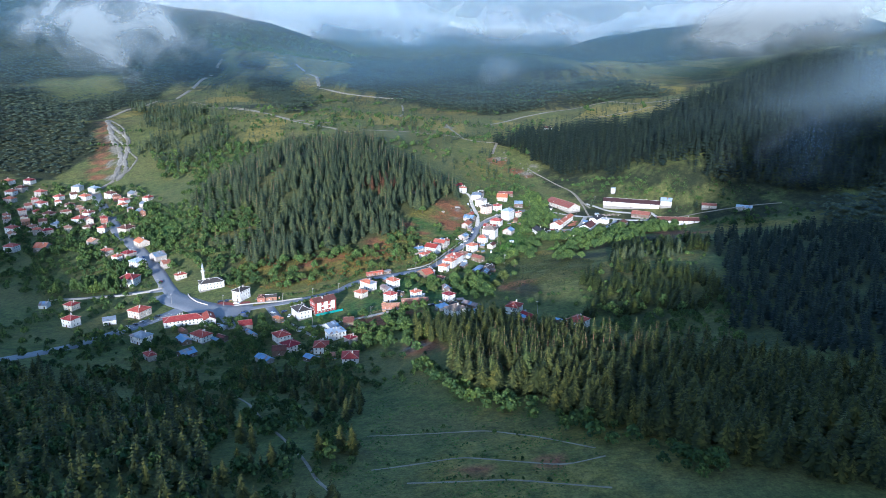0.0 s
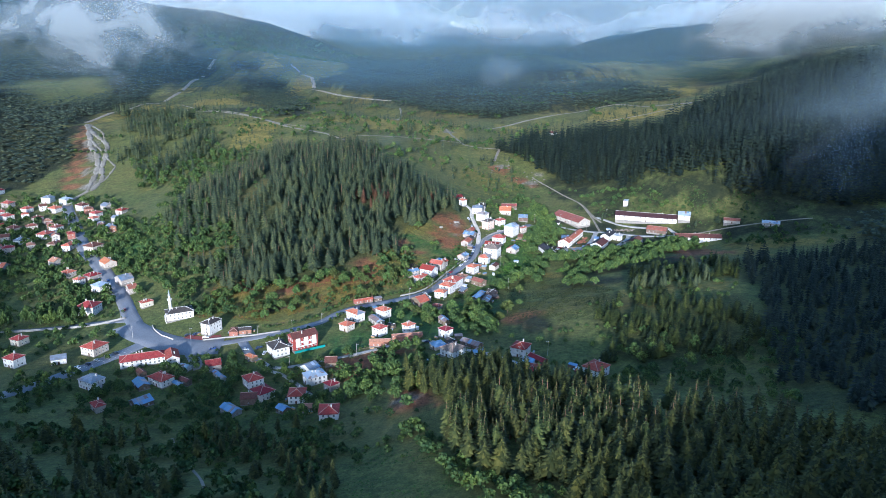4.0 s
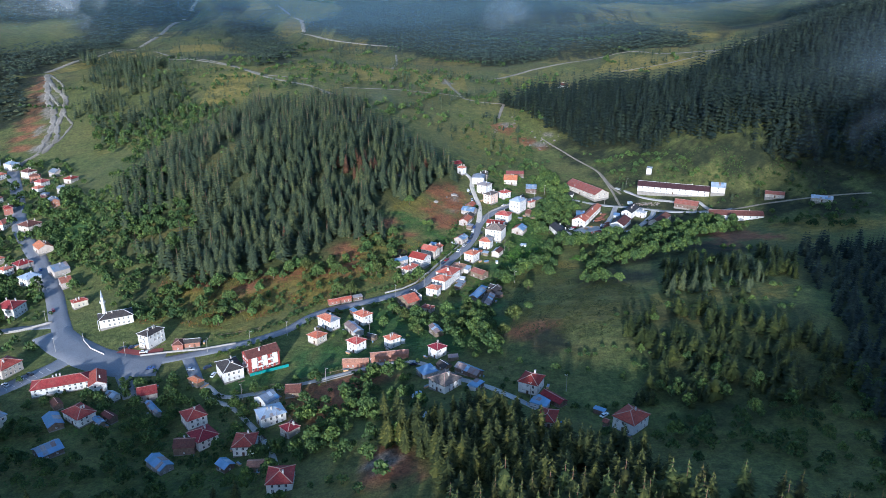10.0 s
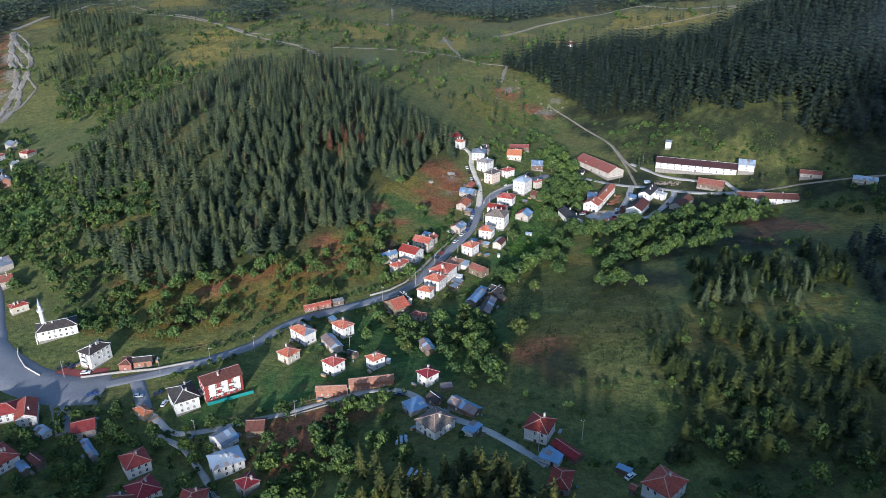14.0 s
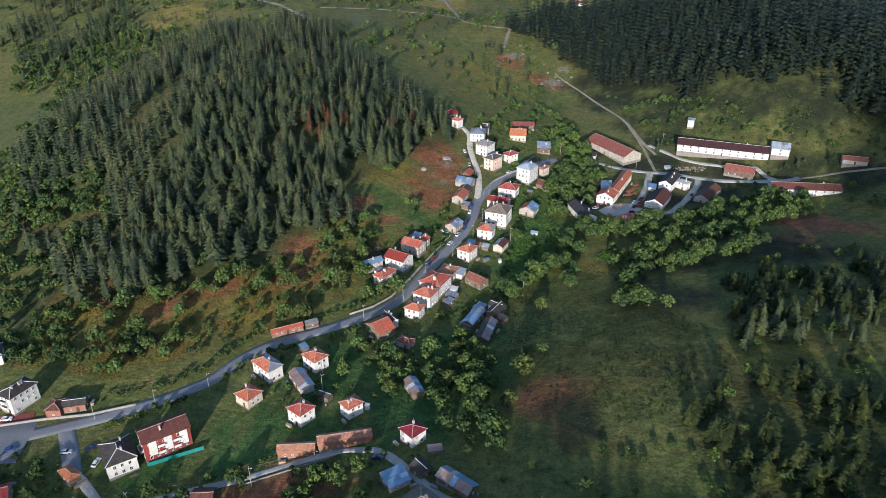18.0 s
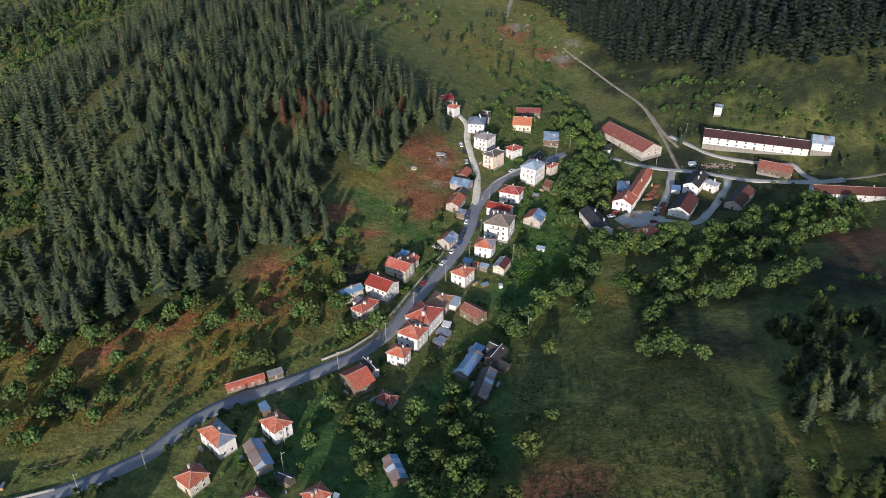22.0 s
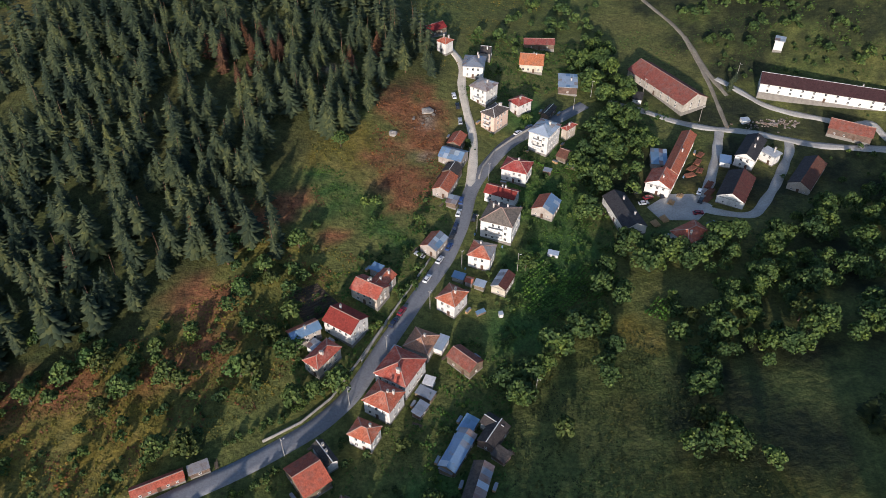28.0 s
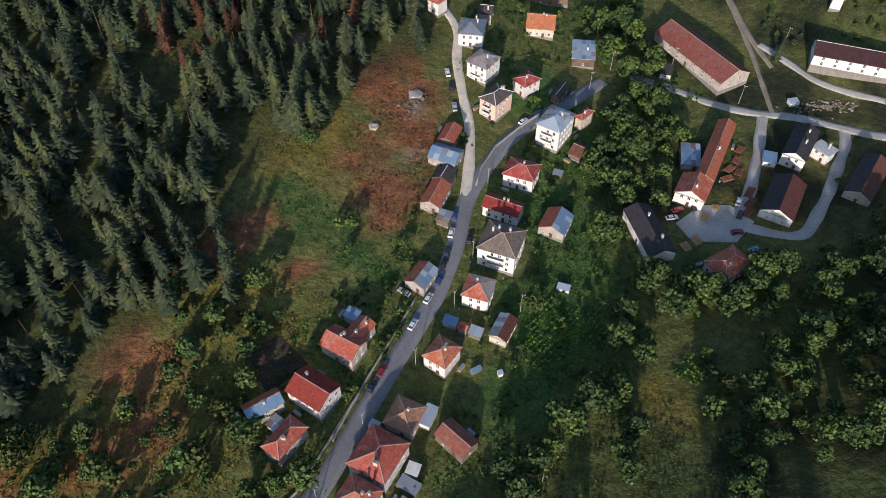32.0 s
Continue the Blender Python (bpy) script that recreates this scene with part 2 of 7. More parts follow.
DEADNEEDLES = foliage("dry_needles", (0.05, 0.03, 0.021), (0.082, 0.043, 0.029), (0.12, 0.062, 0.04))
LEAVES = foliage("broad_leaves", (0.028, 0.052, 0.020), (0.053, 0.094, 0.030), (0.106, 0.152, 0.046))
LEAVES_ONE = foliage("broad_leaves_near", (0.034, 0.056, 0.020), (0.066, 0.102, 0.030), (0.124, 0.158, 0.046), False)

# ---- ground ----
# slopes, hollows and hills as smooth landforms: x, y, radius, height
HOLLOWS = [(75, 410, 55, -24.5), (260, 810, 70, 35.1), (230, 720, 60, -24.8), (110, 690, 70, -0.9), (-20, 600, 60, 9.4), (-160, 520, 70, 9.7), (0, 560, 60, -15.4), (-120, 240, 95, 12.3), (-20, 250, 95, -7.4), (90, 250, 95, 4.8), (200, 300, 110, -17.8), (40, 390, 60, 17.7), (120, 470, 65, 7.2), (-110, 640, 80, -6.4)]
SLOPES = [(-40, 740, 80, -4.1), (-180, 720, 90, 20.9), (180, 820, 80, -21.6), (100, 560, 60, -3.0), (20, 470, 70, 1.1), (60, 640, 90, -28.3), (-220, 560, 100, -20.1), (270, 600, 90, -5.4), (-100, 400, 110, -38.7), (230, 440, 90, -7.4), (60, 880, 100, -23.3), (-80, 850, 100, 21.3), (-250, 800, 110, -4.3)]
HILLS = [(-350, 100, 220, 38.9), (320, 80, 220, 20.9), (0, 0, 200, -0.9), (380, 900, 160, -6.4), (450, 650, 180, -55.5), (-120, 1050, 160, 14.0), (-420, 1150, 180, 12.2), (170, 1150, 170, -10.4), (-300, 1350, 180, 21.8), (0, 1400, 180, -2.0), (-550, 400, 220, -49.2), (-500, 800, 180, -33.1), (600, 1000, 220, 47.1), (450, 400, 180, 14.4), (-800, 900, 250, -10.9), (550, 1500, 220, -13.3)]
# an unseen ridge added behind the viewpoint, shaped to shade the near and right slopes
SHADING_RIDGE = [(-760, -340, 58, 218.6), (-680, -340, 58, 124.6), (-600, -340, 58, 131.7), (-530, -340, 58, 96.7), (-460, -340, 58, 83.1), (-395, -340, 58, 59.3), (-330, -340, 58, 57.4), (-265, -340, 58, 72.2), (-200, -340, 58, 71.6), (-140, -340, 48, 53.3), (-90, -340, 48, 52.1), (-45, -340, 48, 55.6), (0, -340, 42, 81.3), (45, -340, 42, 54.0), (90, -340, 42, 120.4), (140, -340, 42, 115.0), (200, -340, 60, 143.8), (270, -340, 75, 129.3), (350, -340, 85, 118.8), (440, -340, 95, 69.2), (540, -340, 105, 168.6)]
MOUNTAINS = [(1200, 1300, 500, 92.2), (-1500, 1000, 600, 59.3), (1800, 400, 800, 276.3), (-1000, -300, 600, -48.0), (0, -900, 600, 50.2), (1000, -500, 600, 47.8), (-2300, 0, 900, 282.6), (2600, 2500, 900, 296.0), (-2400, 2300, 800, 278.4)]
# the wooded slopes at the head of the valley, and the ranges behind them
VALLEY_HEAD = [(-1100, 1950, 230, 69.0), (-760, 1950, 230, 66.3), (-420, 1950, 230, 25.0), (-80, 1950, 230, 11.1), (260, 1950, 230, 37.5), (600, 1950, 230, 10.6), (940, 1950, 230, 21.4), (1280, 1950, 230, 8.2), (-1500, 2350, 270, 141.1), (-1100, 2350, 270, 46.2), (-700, 2350, 270, 44.8), (-300, 2350, 270, 32.9), (100, 2350, 270, 71.0), (500, 2350, 270, 9.5), (900, 2350, 270, 20.9), (1300, 2350, 270, -26.7)]
RANGES = [(-1800, 2850, 300, 99.2), (-1370, 2850, 300, 102.6), (-940, 2850, 300, 139.4), (-510, 2850, 300, 112.0), (-80, 2850, 300, -39.3), (350, 2850, 300, 67.2), (780, 2850, 300, 114.3), (1210, 2850, 300, 80.5), (1640, 2850, 300, 13.4), (2070, 2850, 300, -14.1), (-1300, 5300, 500, 330.0), (-520, 5300, 380, 185.0), (-60, 5300, 330, 150.0), (480, 5300, 400, 95.0), (1150, 5300, 450, 205.0), (1900, 5300, 500, 190.0), (2700, 5300, 600, 330.0)]
FORMS = HOLLOWS + SLOPES + HILLS + SHADING_RIDGE + MOUNTAINS + VALLEY_HEAD + RANGES


def wave(x, y, s, seed=0):
    """Cheap smooth noise for arrays, about -1 to 1."""
    r = np.random.RandomState(seed)
    z = 0 * np.asarray(x, float)
    for k in range(7):
        a, p, q = r.uniform(0, 2 * np.pi), r.uniform(0, 6.28), s * r.uniform(0.6, 1.7)
        z = z + np.sin((x * np.cos(a) + y * np.sin(a)) * 6.283 / q + p)
    return z / 3.2


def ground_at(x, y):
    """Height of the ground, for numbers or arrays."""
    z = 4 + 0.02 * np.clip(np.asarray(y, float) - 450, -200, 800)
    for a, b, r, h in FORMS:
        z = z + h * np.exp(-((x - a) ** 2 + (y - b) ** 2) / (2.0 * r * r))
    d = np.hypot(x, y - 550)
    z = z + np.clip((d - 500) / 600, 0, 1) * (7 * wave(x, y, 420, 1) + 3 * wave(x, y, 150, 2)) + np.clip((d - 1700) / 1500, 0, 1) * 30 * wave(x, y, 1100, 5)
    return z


def gz(x, y):
    return float(ground_at(x, y))


def stretch(lo, hi, step, far, grow=1.16):
    mid = np.arange(lo, hi + step / 2, step)
    out, s, p = [], step, hi
    while p < far:
        s *= grow
        p += s
        out.append(p)
    back, s, p = [], step, lo
    while p > -far:
        s *= grow
        p -= s
        back.append(p)
    return np.concatenate([back[::-1], mid, out])


def inside(x, y, poly):
    """True where (x, y) lies in the polygon."""
    r = np.zeros(np.shape(x), bool)
    for (x1, y1), (x2, y2) in zip(poly, poly[1:] + poly[:1]):
        if y1 != y2:
            r ^= ((y1 > y) != (y2 > y)) & (x < (x2 - x1) * (y - y1) / (y2 - y1) + x1)
    return r


def mesh_from(name, verts, quads=(), tris=()):
    """A mesh out of arrays of corners and faces."""
    me = bpy.data.meshes.new(name)
    verts, quads, tris = np.asarray(verts, np.float32).reshape(-1, 3), np.asarray(quads, np.int32).reshape(-1, 4), np.asarray(tris, np.int32).reshape(-1, 3)
    me.vertices.add(len(verts))
    me.vertices.foreach_set("co", verts.ravel())
    me.loops.add(quads.size + tris.size)
    me.loops.foreach_set("vertex_index", np.concatenate([quads.ravel(), tris.ravel()]))
    me.polygons.add(len(quads) + len(tris))
    me.polygons.foreach_set("loop_start", np.concatenate([np.arange(len(quads)) * 4, quads.size + np.arange(len(tris)) * 3]).astype(np.int32))
    me.update(calc_edges=True)
    return me


# land cover: rusty heath, dry grass and bare earth, as rounded patches x, y, radius
HEATH = [(92, 915, 12), (70, 950, 14), (108, 895, 8), (-1, 727, 9), (5, 732, 10), (13, 728, 9), (12, 708, 11), (4, 704, 9), (-3, 694, 6), (6, 690, 9), (15, 684, 8), (8, 672, 7), (1, 681, 6), (-55, 656, 7), (-45, 655, 7), (-36, 662, 6), (-30, 667, 5), (-18, 650, 5), (13, 746, 7), (12, 220, 5), (38, 224, 5), (13, 718, 12), (16, 730, 11), (-53, 645, 9), (-60, 616, 9), (-65, 588, 9), (-112, 570, 12), (-90, 580, 10), (-140, 575, 12), (-49, 598, 7),
         (-40, 455, 22), (-12, 380, 14), (216, 640, 24), (190, 612, 16), (52, 495, 14)]
DRY = [(-125, 548, 30), (-75, 578, 26), (-100, 560, 24), (-150, 565, 24), (-50, 603, 24), (-32, 620, 18), (-67, 578, 14), (-27, 702, 11), (-20, 706, 11), (-18, 694, 10), (-11, 710, 8), (-27, 691, 8), (-11, 688, 7), (-9, 700, 7), (-22, 716, 6), (-45, 640, 16), (85, 505, 26), (60, 500, 34), (95, 540, 26), (88, 606, 10), (130, 495, 20), (78, 576, 12)]
DRY += [(-250, 1120, 130), (-120, 1010, 60), (-330, 1230, 110), (-75, 1300, 90), (200, 1230, 120), (330, 1170, 80), (-20, 1080, 90), (-350, 1950, 220), (-120, 1500, 160), (350, 1900, 200), (560, 1500, 160), (-300, 1500, 150)]
DRY += [(127, 513, 9), (146, 510, 8), (164, 508, 8), (184, 512, 9), (176, 498, 7), (73, 510, 9), (83, 504, 9), (88, 491, 8), (81, 525, 9), (225, 690, 24), (262, 650, 30), (240, 620, 22), (290, 640, 24), (-178, 750, 12), (-174, 772, 10), (-182, 732, 10), (-201, 645, 10), (-182, 635, 8), (-176, 659, 7), (40, 225, 40), (54, 238, 20), (10, 212, 24), (140, 690, 20), (-20, 920, 50), (40, 900, 40), (-250, 985, 60), (-330, 990, 50), (-300, 890, 35)]
BARE = [(16, 724, 4), (12, 700, 3), (105, 905, 6), (118, 930, 5), (75, 960, 6), (-16, 384, 6), (-80, 1330, 12), (10, 1190, 9), (-30, 745, 3)]
for swing, phase in ((7, 0.0), (-8, 0.8)):
    BARE += [(-408 - 0.42 * k + swing * math.sin(k * 0.028 + phase), 892 + k, 2.6 + 1.8 * math.sin(k * 0.13 + phase)) for k in range(0, 235, 5)]
HEATH += [(-432 - 0.4 * k, 905 + k, 13) for k in range(0, 230, 25)]
# dark ground tones: rough grass, wood floor, and slope shade put into the colour
SHADE_GROUND = [(105, 575, 18), (60, 480, 14), (130, 600, 16), (165, 640, 20), (120, 560, 16), (175, 735, 16), (205, 725, 18), (190, 705, 14), (235, 722, 20), (150, 745, 12), (165, 775, 18), (150, 700, 10), (270, 700, 24), (205, 690, 16), (180, 815, 36), (225, 790, 34), (270, 770, 36), (320, 735, 40), (150, 860, 26), (300, 690, 36), (360, 690, 40), (180, 600, 30), (130, 900, 20)]
SHADE_GROUND += [(122, 700, 16), (160, 690, 18), (140, 742, 16), (165, 748, 16), (118, 768, 16), (190, 735, 18), (150, 715, 12), (100, 690, 12), (-760, 1750, 260), (-950, 2200, 420), (1000, 2500, 560), (0, 2150, 200), (150, 1750, 160), (-800, 1300, 300), (-660, 980, 160), (-900, 880, 260), (-520, 1000, 60), (100, 1850, 330), (230, 1560, 130), (760, 1500, 260), (460, 920, 130), (320, 960, 110), (220, 950, 60), (-340, 1280, 60), (700, 700, 260), (520, 500, 160), (-350, 1560, 60)]


def cover(x, y):
    wob = wave(x, y, 34, 3) * 0.35 + wave(x, y, 11, 4) * 0.25

    def patch(rows, soft):
        f = np.zeros(np.shape(x))
        for a, b, r in rows:
            f = np.maximum(f, np.clip((1.15 - np.hypot(x - a, y - b) / r + wob) / soft, 0, 1))
        return f
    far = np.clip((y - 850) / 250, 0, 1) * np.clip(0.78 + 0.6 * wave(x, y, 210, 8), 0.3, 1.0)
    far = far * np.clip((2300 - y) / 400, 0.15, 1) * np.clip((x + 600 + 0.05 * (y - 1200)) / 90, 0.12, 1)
    return np.maximum(patch(DRY, 0.6), far), patch(HEATH, 0.5), patch(BARE, 0.35), np.maximum(patch(SHADE_GROUND, 0.6), np.clip((y - 2150) / 300, 0, 0.9))


# watered gardens and mown grass between the houses
TENDED = [(-30, 679, 4), (-24, 679, 4), (-17, 675, 4), (-11, 669, 5), (-6, 664, 5), (0, 657, 5), (5, 651, 5), (-24, 672, 4), (-18, 664, 5), (58, 640, 18), (62, 680, 16), (76, 712, 12), (48, 612, 12), (22, 545, 16), (-30, 525, 22), (5, 500, 24), (-45, 482, 26), (30, 520, 14), (70, 655, 14), (-90, 478, 16), (60, 735, 14), (105, 655, 8), (-262, 662, 20)]


def build_ground():
    xs, ys = stretch(-560, 420, 5, 6500), stretch(110, 1050, 5, 6500, 1.07)
    gx, gy = np.meshgrid(xs, ys)
    z = ground_at(gx, gy)
    nx, ny = len(xs), len(ys)
    i = np.arange(nx * ny).reshape(ny, nx)
    me = mesh_from("ground", np.stack([gx, gy, z], -1), np.stack([i[:-1, :-1], i[:-1, 1:], i[1:, 1:], i[1:, :-1]], -1))
    dry, heath, bare, shade_dark = cover(gx, gy)
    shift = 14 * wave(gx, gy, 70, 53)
    # ground inside the woods darkened too, for tree shade and needle litter
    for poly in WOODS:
        shade_dark = np.maximum(shade_dark, inside(gx + shift, gy + shift, poly) * (0.55 + 0.45 * (gy > 850)))
    shade_dark = shade_dark * ~inside(gx, gy, UPPER_PASTURE)
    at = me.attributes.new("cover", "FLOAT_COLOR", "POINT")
    at.data.foreach_set("color", np.stack([dry, heath, bare, shade_dark], -1).astype(np.float32).ravel())
    mown = np.zeros(gx.shape)
    for px, py, r in TENDED:
        mown = np.maximum(mown, np.clip((1.2 - np.hypot(gx - px, gy - py) / r + 0.3 * wave(gx, gy, 12, 6)) / 0.5, 0, 1))
    me.attributes.new("mown", "FLOAT", "POINT").data.foreach_set("value", mown.astype(np.float32).ravel())
    me.polygons.foreach_set("use_smooth", np.ones(len(me.polygons), bool))
    m, n, l, bs = mat("meadow", 0.95)
    v = coords(n, l)
    a = n.new("ShaderNodeAttribute")
    a.attribute_name = "cover"
    sep = n.new("ShaderNodeSeparateColor")
    l.new(a.outputs["Color"], sep.inputs[0])
    big, mid, fine = noise_of(n, l, v, 0.018, 4), noise_of(n, l, v, 0.12, 6, 0.7), noise_of(n, l, v, 1.1, 5, 0.7)
    clumps = noise_of(n, l, v, 0.38, 4, 0.65)
    lush = ramp(n, l, mid, [(0.3, (0.050, 0.068, 0.020)), (0.5, (0.098, 0.118, 0.030)), (0.72, (0.170, 0.172, 0.050))])
    lush = blend(n, l, ramp(n, l, big, [(0.42, (0, 0, 0)), (0.68, (0.7, 0.7, 0.7))]), lush, (0.150, 0.132, 0.042))
    straw = ramp(n, l, mid, [(0.3, (0.125, 0.110, 0.020)), (0.48, (0.235, 0.186, 0.034)), (0.72, (0.340, 0.255, 0.076))])
    rust = ramp(n, l, mid, [(0.3, (0.105, 0.050, 0.026)), (0.5, (0.235, 0.096, 0.044)), (0.72, (0.31, 0.150, 0.070))])
    earth = ramp(n, l, fine, [(0.3, (0.15, 0.125, 0.095)), (0.7, (0.30, 0.26, 0.21))])
    # old terraces on the dry pastures
    w = n.new("ShaderNodeTexWave")
    w.bands_direction = "Z"
    w.inputs["Scale"].default_value, w.inputs["Distortion"].default_value, w.inputs["Detail"].default_value, w.inputs["Detail Scale"].default_value = 0.045, 2.5, 3.0, 0.15
    l.new(v, w.inputs["Vector"])
    straw = blend(n, l, 0.55, straw, ramp(n, l, w.outputs["Fac"], [(0.0, (0.4, 0.5, 0.42)), (0.25, (1, 1, 1)), (1.0, (1.08, 1.04, 1.0))]), "MULTIPLY")
    plot = n.new("ShaderNodeTexVoronoi")
    plot.inputs["Scale"].default_value = 0.011
    l.new(coords(n, l, "Object", (1, 0.55, 0)), plot.inputs["Vector"])
    tint = n.new("ShaderNodeSeparateColor")
    l.new(plot.outputs["Color"], tint.inputs[0])
    straw = blend(n, l, ramp(n, l, tint.outputs[0], [(0.3, (0, 0, 0)), (0.5, (0.75, 0.75, 0.75))]), straw, lush)
    straw = blend(n, l, 0.6, straw, ramp(n, l, tint.outputs[1], [(0.1, (0.62, 0.58, 0.55)), (0.5, (1, 1, 1)), (0.9, (1.25, 1.15, 0.95))]), "MULTIPLY")
    fray = n.new("ShaderNodeMath")
    fray.operation = "MULTIPLY"
    l.new(sep.outputs[0], fray.inputs[0])
    l.new(ramp(n, l, noise_of(n, l, v, 0.07, 5, 0.7), [(0.30, (0.3, 0.3, 0.3)), (0.5, (1, 1, 1))]), fray.inputs[1])
    c = blend(n, l, fray.outputs[0], lush, straw)
    tended = n.new("ShaderNodeAttribute")
    tended.attribute_name = "mown"
    c = blend(n, l, tended.outputs["Fac"], c, ramp(n, l, mid, [(0.3, (0.030, 0.068, 0.017)), (0.5, (0.054, 0.108, 0.025)), (0.72, (0.095, 0.150, 0.038))]))
    rustmix = n.new("ShaderNodeMath")
    rustmix.operation = "MULTIPLY"
    l.new(sep.outputs[1], rustmix.inputs[0])
    l.new(ramp(n, l, noise_of(n, l, v, 0.16, 5, 0.7), [(0.28, (0.25, 0.25, 0.25)), (0.44, (1, 1, 1))]), rustmix.inputs[1])
    c = blend(n, l, rustmix.outputs[0], c, rust)
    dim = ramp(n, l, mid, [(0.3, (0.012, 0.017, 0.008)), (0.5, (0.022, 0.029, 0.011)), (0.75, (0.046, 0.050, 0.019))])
    part_dark = n.new("ShaderNodeMath")
    part_dark.operation = "MULTIPLY"
    l.new(a.outputs["Alpha"], part_dark.inputs[0])
    l.new(ramp(n, l, noise_of(n, l, v, 0.09, 5, 0.7), [(0.34, (0.65, 0.65, 0.65)), (0.5, (1, 1, 1))]), part_dark.inputs[1])
    c = blend(n, l, part_dark.outputs[0], c, dim)
    c = blend(n, l, sep.outputs[2], c, earth)
    c = blend(n, l, 0.8, c, ramp(n, l, clumps, [(0.3, (0.42, 0.45, 0.42)), (0.55, (1, 1, 1)), (0.75, (1.35, 1.3, 1.2))]), "MULTIPLY")
    c = blend(n, l, 0.7, c, ramp(n, l, fine, [(0.28, (0.25, 0.28, 0.25)), (0.68, (1.35, 1.35, 1.28))]), "MULTIPLY")
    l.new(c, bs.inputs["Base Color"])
    bump(n, l, clumps, bs, 1.2, 0.6)
    me.materials.append(m)
    tagged(new("ground", me), "green meadow valley floor rising into wooded hills", "ground", kind="structure")



# ---- shared builders ----
def part(name, me, material=None, parent=None, label="", loc=(0, 0, 0), rz=0.0):
    """Links a mesh, or a bmesh, as one object under a thing."""
    if isinstance(me, bmesh.types.BMesh):
        bm, me = me, bpy.data.meshes.new(name)
        bm.to_mesh(me)
        bm.free()
    if material and not me.materials:
        me.materials.append(material)
    ob = new(name, me)
    ob.parent = parent
    ob.location, ob.rotation_euler = loc, (0, 0, rz)
    if label:
        ob["label"] = label
    return ob


def box(bm, x0, y0, z0, x1, y1, z1, slot=0):
    v = [bm.verts.new(c) for c in ((x0, y0, z0), (x1, y0, z0), (x1, y1, z0), (x0, y1, z0), (x0, y0, z1), (x1, y0, z1), (x1, y1, z1), (x0, y1, z1))]
    for f in ((0, 3, 2, 1), (4, 5, 6, 7), (0, 1, 5, 4), (1, 2, 6, 5), (2, 3, 7, 6), (3, 0, 4, 7)):
        bm.faces.new([v[k] for k in f]).material_index = slot


def bar(bm, p, q, w, h, slot=0):
    """A square bar from p to q."""
    p, q = Vector(p), Vector(q)
    d = (q - p).normalized()
    s = d.cross((0, 0, 1))
    s = s.normalized() * w / 2 if s.length > 1e-4 else Vector((w / 2, 0, 0))
    u = s.cross(d).normalized() * h / 2
    r = [bm.verts.new(e + a * s + b * u) for e in (p, q) for a, b in ((-1, -1), (1, -1), (1, 1), (-1, 1))]
    for f in ((0, 1, 2, 3), (7, 6, 5, 4), (0, 4, 5, 1), (1, 5, 6, 2), (2, 6, 7, 3), (3, 7, 4, 0)):
        bm.faces.new([r[k] for k in f]).material_index = slot


def flat_bm(verts, faces):
    bm = bmesh.new()
    vs = [bm.verts.new(c) for c in verts]
    for f in faces:
        bm.faces.new([vs[k] for k in f])
    return bm


def ribbon(name, pts, width, material, label, category, lift=0.12, kind="structure", smooth=2.0, edge=0.0):
    """A road or path draped on the ground along pts, thick enough to show an edge."""
    p = [Vector(q) for q in pts]
    line = [p[0]]
    for a, b in zip(p, p[1:]):
        n = max(1, int((b - a).length / smooth))
        line += [a.lerp(b, (k + 1) / n) for k in range(n)]
    for _ in range(6):
        line = [line[0]] + [(line[k - 1] + line[k] * 2 + line[k + 1]) / 4 for k in range(1, len(line) - 1)] + [line[-1]]
    rows = []
    for k, q in enumerate(line):
        d = (line[min(k + 1, len(line) - 1)] - line[max(k - 1, 0)]).normalized()
        s = Vector((d.y, -d.x))
        w = width * (1 + edge * math.sin(k * 0.7) * math.cos(k * 0.23 + 1))
        zc = gz(q.x, q.y)
        for f, down in ((-0.54, -0.5), (-0.5, lift), (-0.17, lift + 0.05), (0.17, lift + 0.05), (0.5, lift), (0.54, -0.5)):
            x, y = q.x + s.x * w * f, q.y + s.y * w * f
            rows.append((x, y, max(gz(x, y), 0.6 * gz(x, y) + 0.4 * zc) + down))
    n = len(line)
    i = np.arange(n * 6).reshape(n, 6)
    me = mesh_from(name, rows, np.stack([i[:-1, :-1], i[1:, :-1], i[1:, 1:], i[:-1, 1:]], -1)[:, ::1])
    me.flip_normals()
    me.materials.append(material)
    return tagged(new(name, me), label, category, kind=kind)

# ---- roads and paths ----
ribbon("road", [(-141, 491), (-114, 500), (-96, 508), (-79, 519), (-71, 532), (-62, 541), (-46, 551), (-34, 558), (-23, 566), (-14, 573), (-5, 584), (4, 604), (14, 625), (24, 645), (30, 664), (33, 682), (37, 692), (43, 703), (49, 713), (58, 722), (73, 734), (88, 748)], 5.6, ASPHALT, "grey asphalt village street between the houses", "road")
ribbon("road", [(-412, 846), (-405, 832), (-374, 781), (-340, 725), (-317, 683), (-292, 649), (-272, 624), (-252, 597), (-234, 570), (-219, 544), (-204, 520), (-188, 500)], 10.5, ASPHALT, "wide grey asphalt main road through the village", "road", 0.1)
ribbon("road", [(-214, 525), (-198, 510), (-178, 496), (-158, 488), (-138, 489)], 19, ASPHALT, "broad asphalt junction in the village centre", "road", 0.14)
ribbon("road", [(-320, 318), (-275, 362), (-247, 404), (-234, 423), (-218, 454), (-203, 476), (-193, 489), (-187, 502)], 10, ASPHALT, "grey asphalt main road with parking bays", "road", 0.08)
ribbon("road", [(-163, 492), (-152, 476), (-143, 461)], 7, ASPHALT, "short asphalt side street", "road", 0.09)
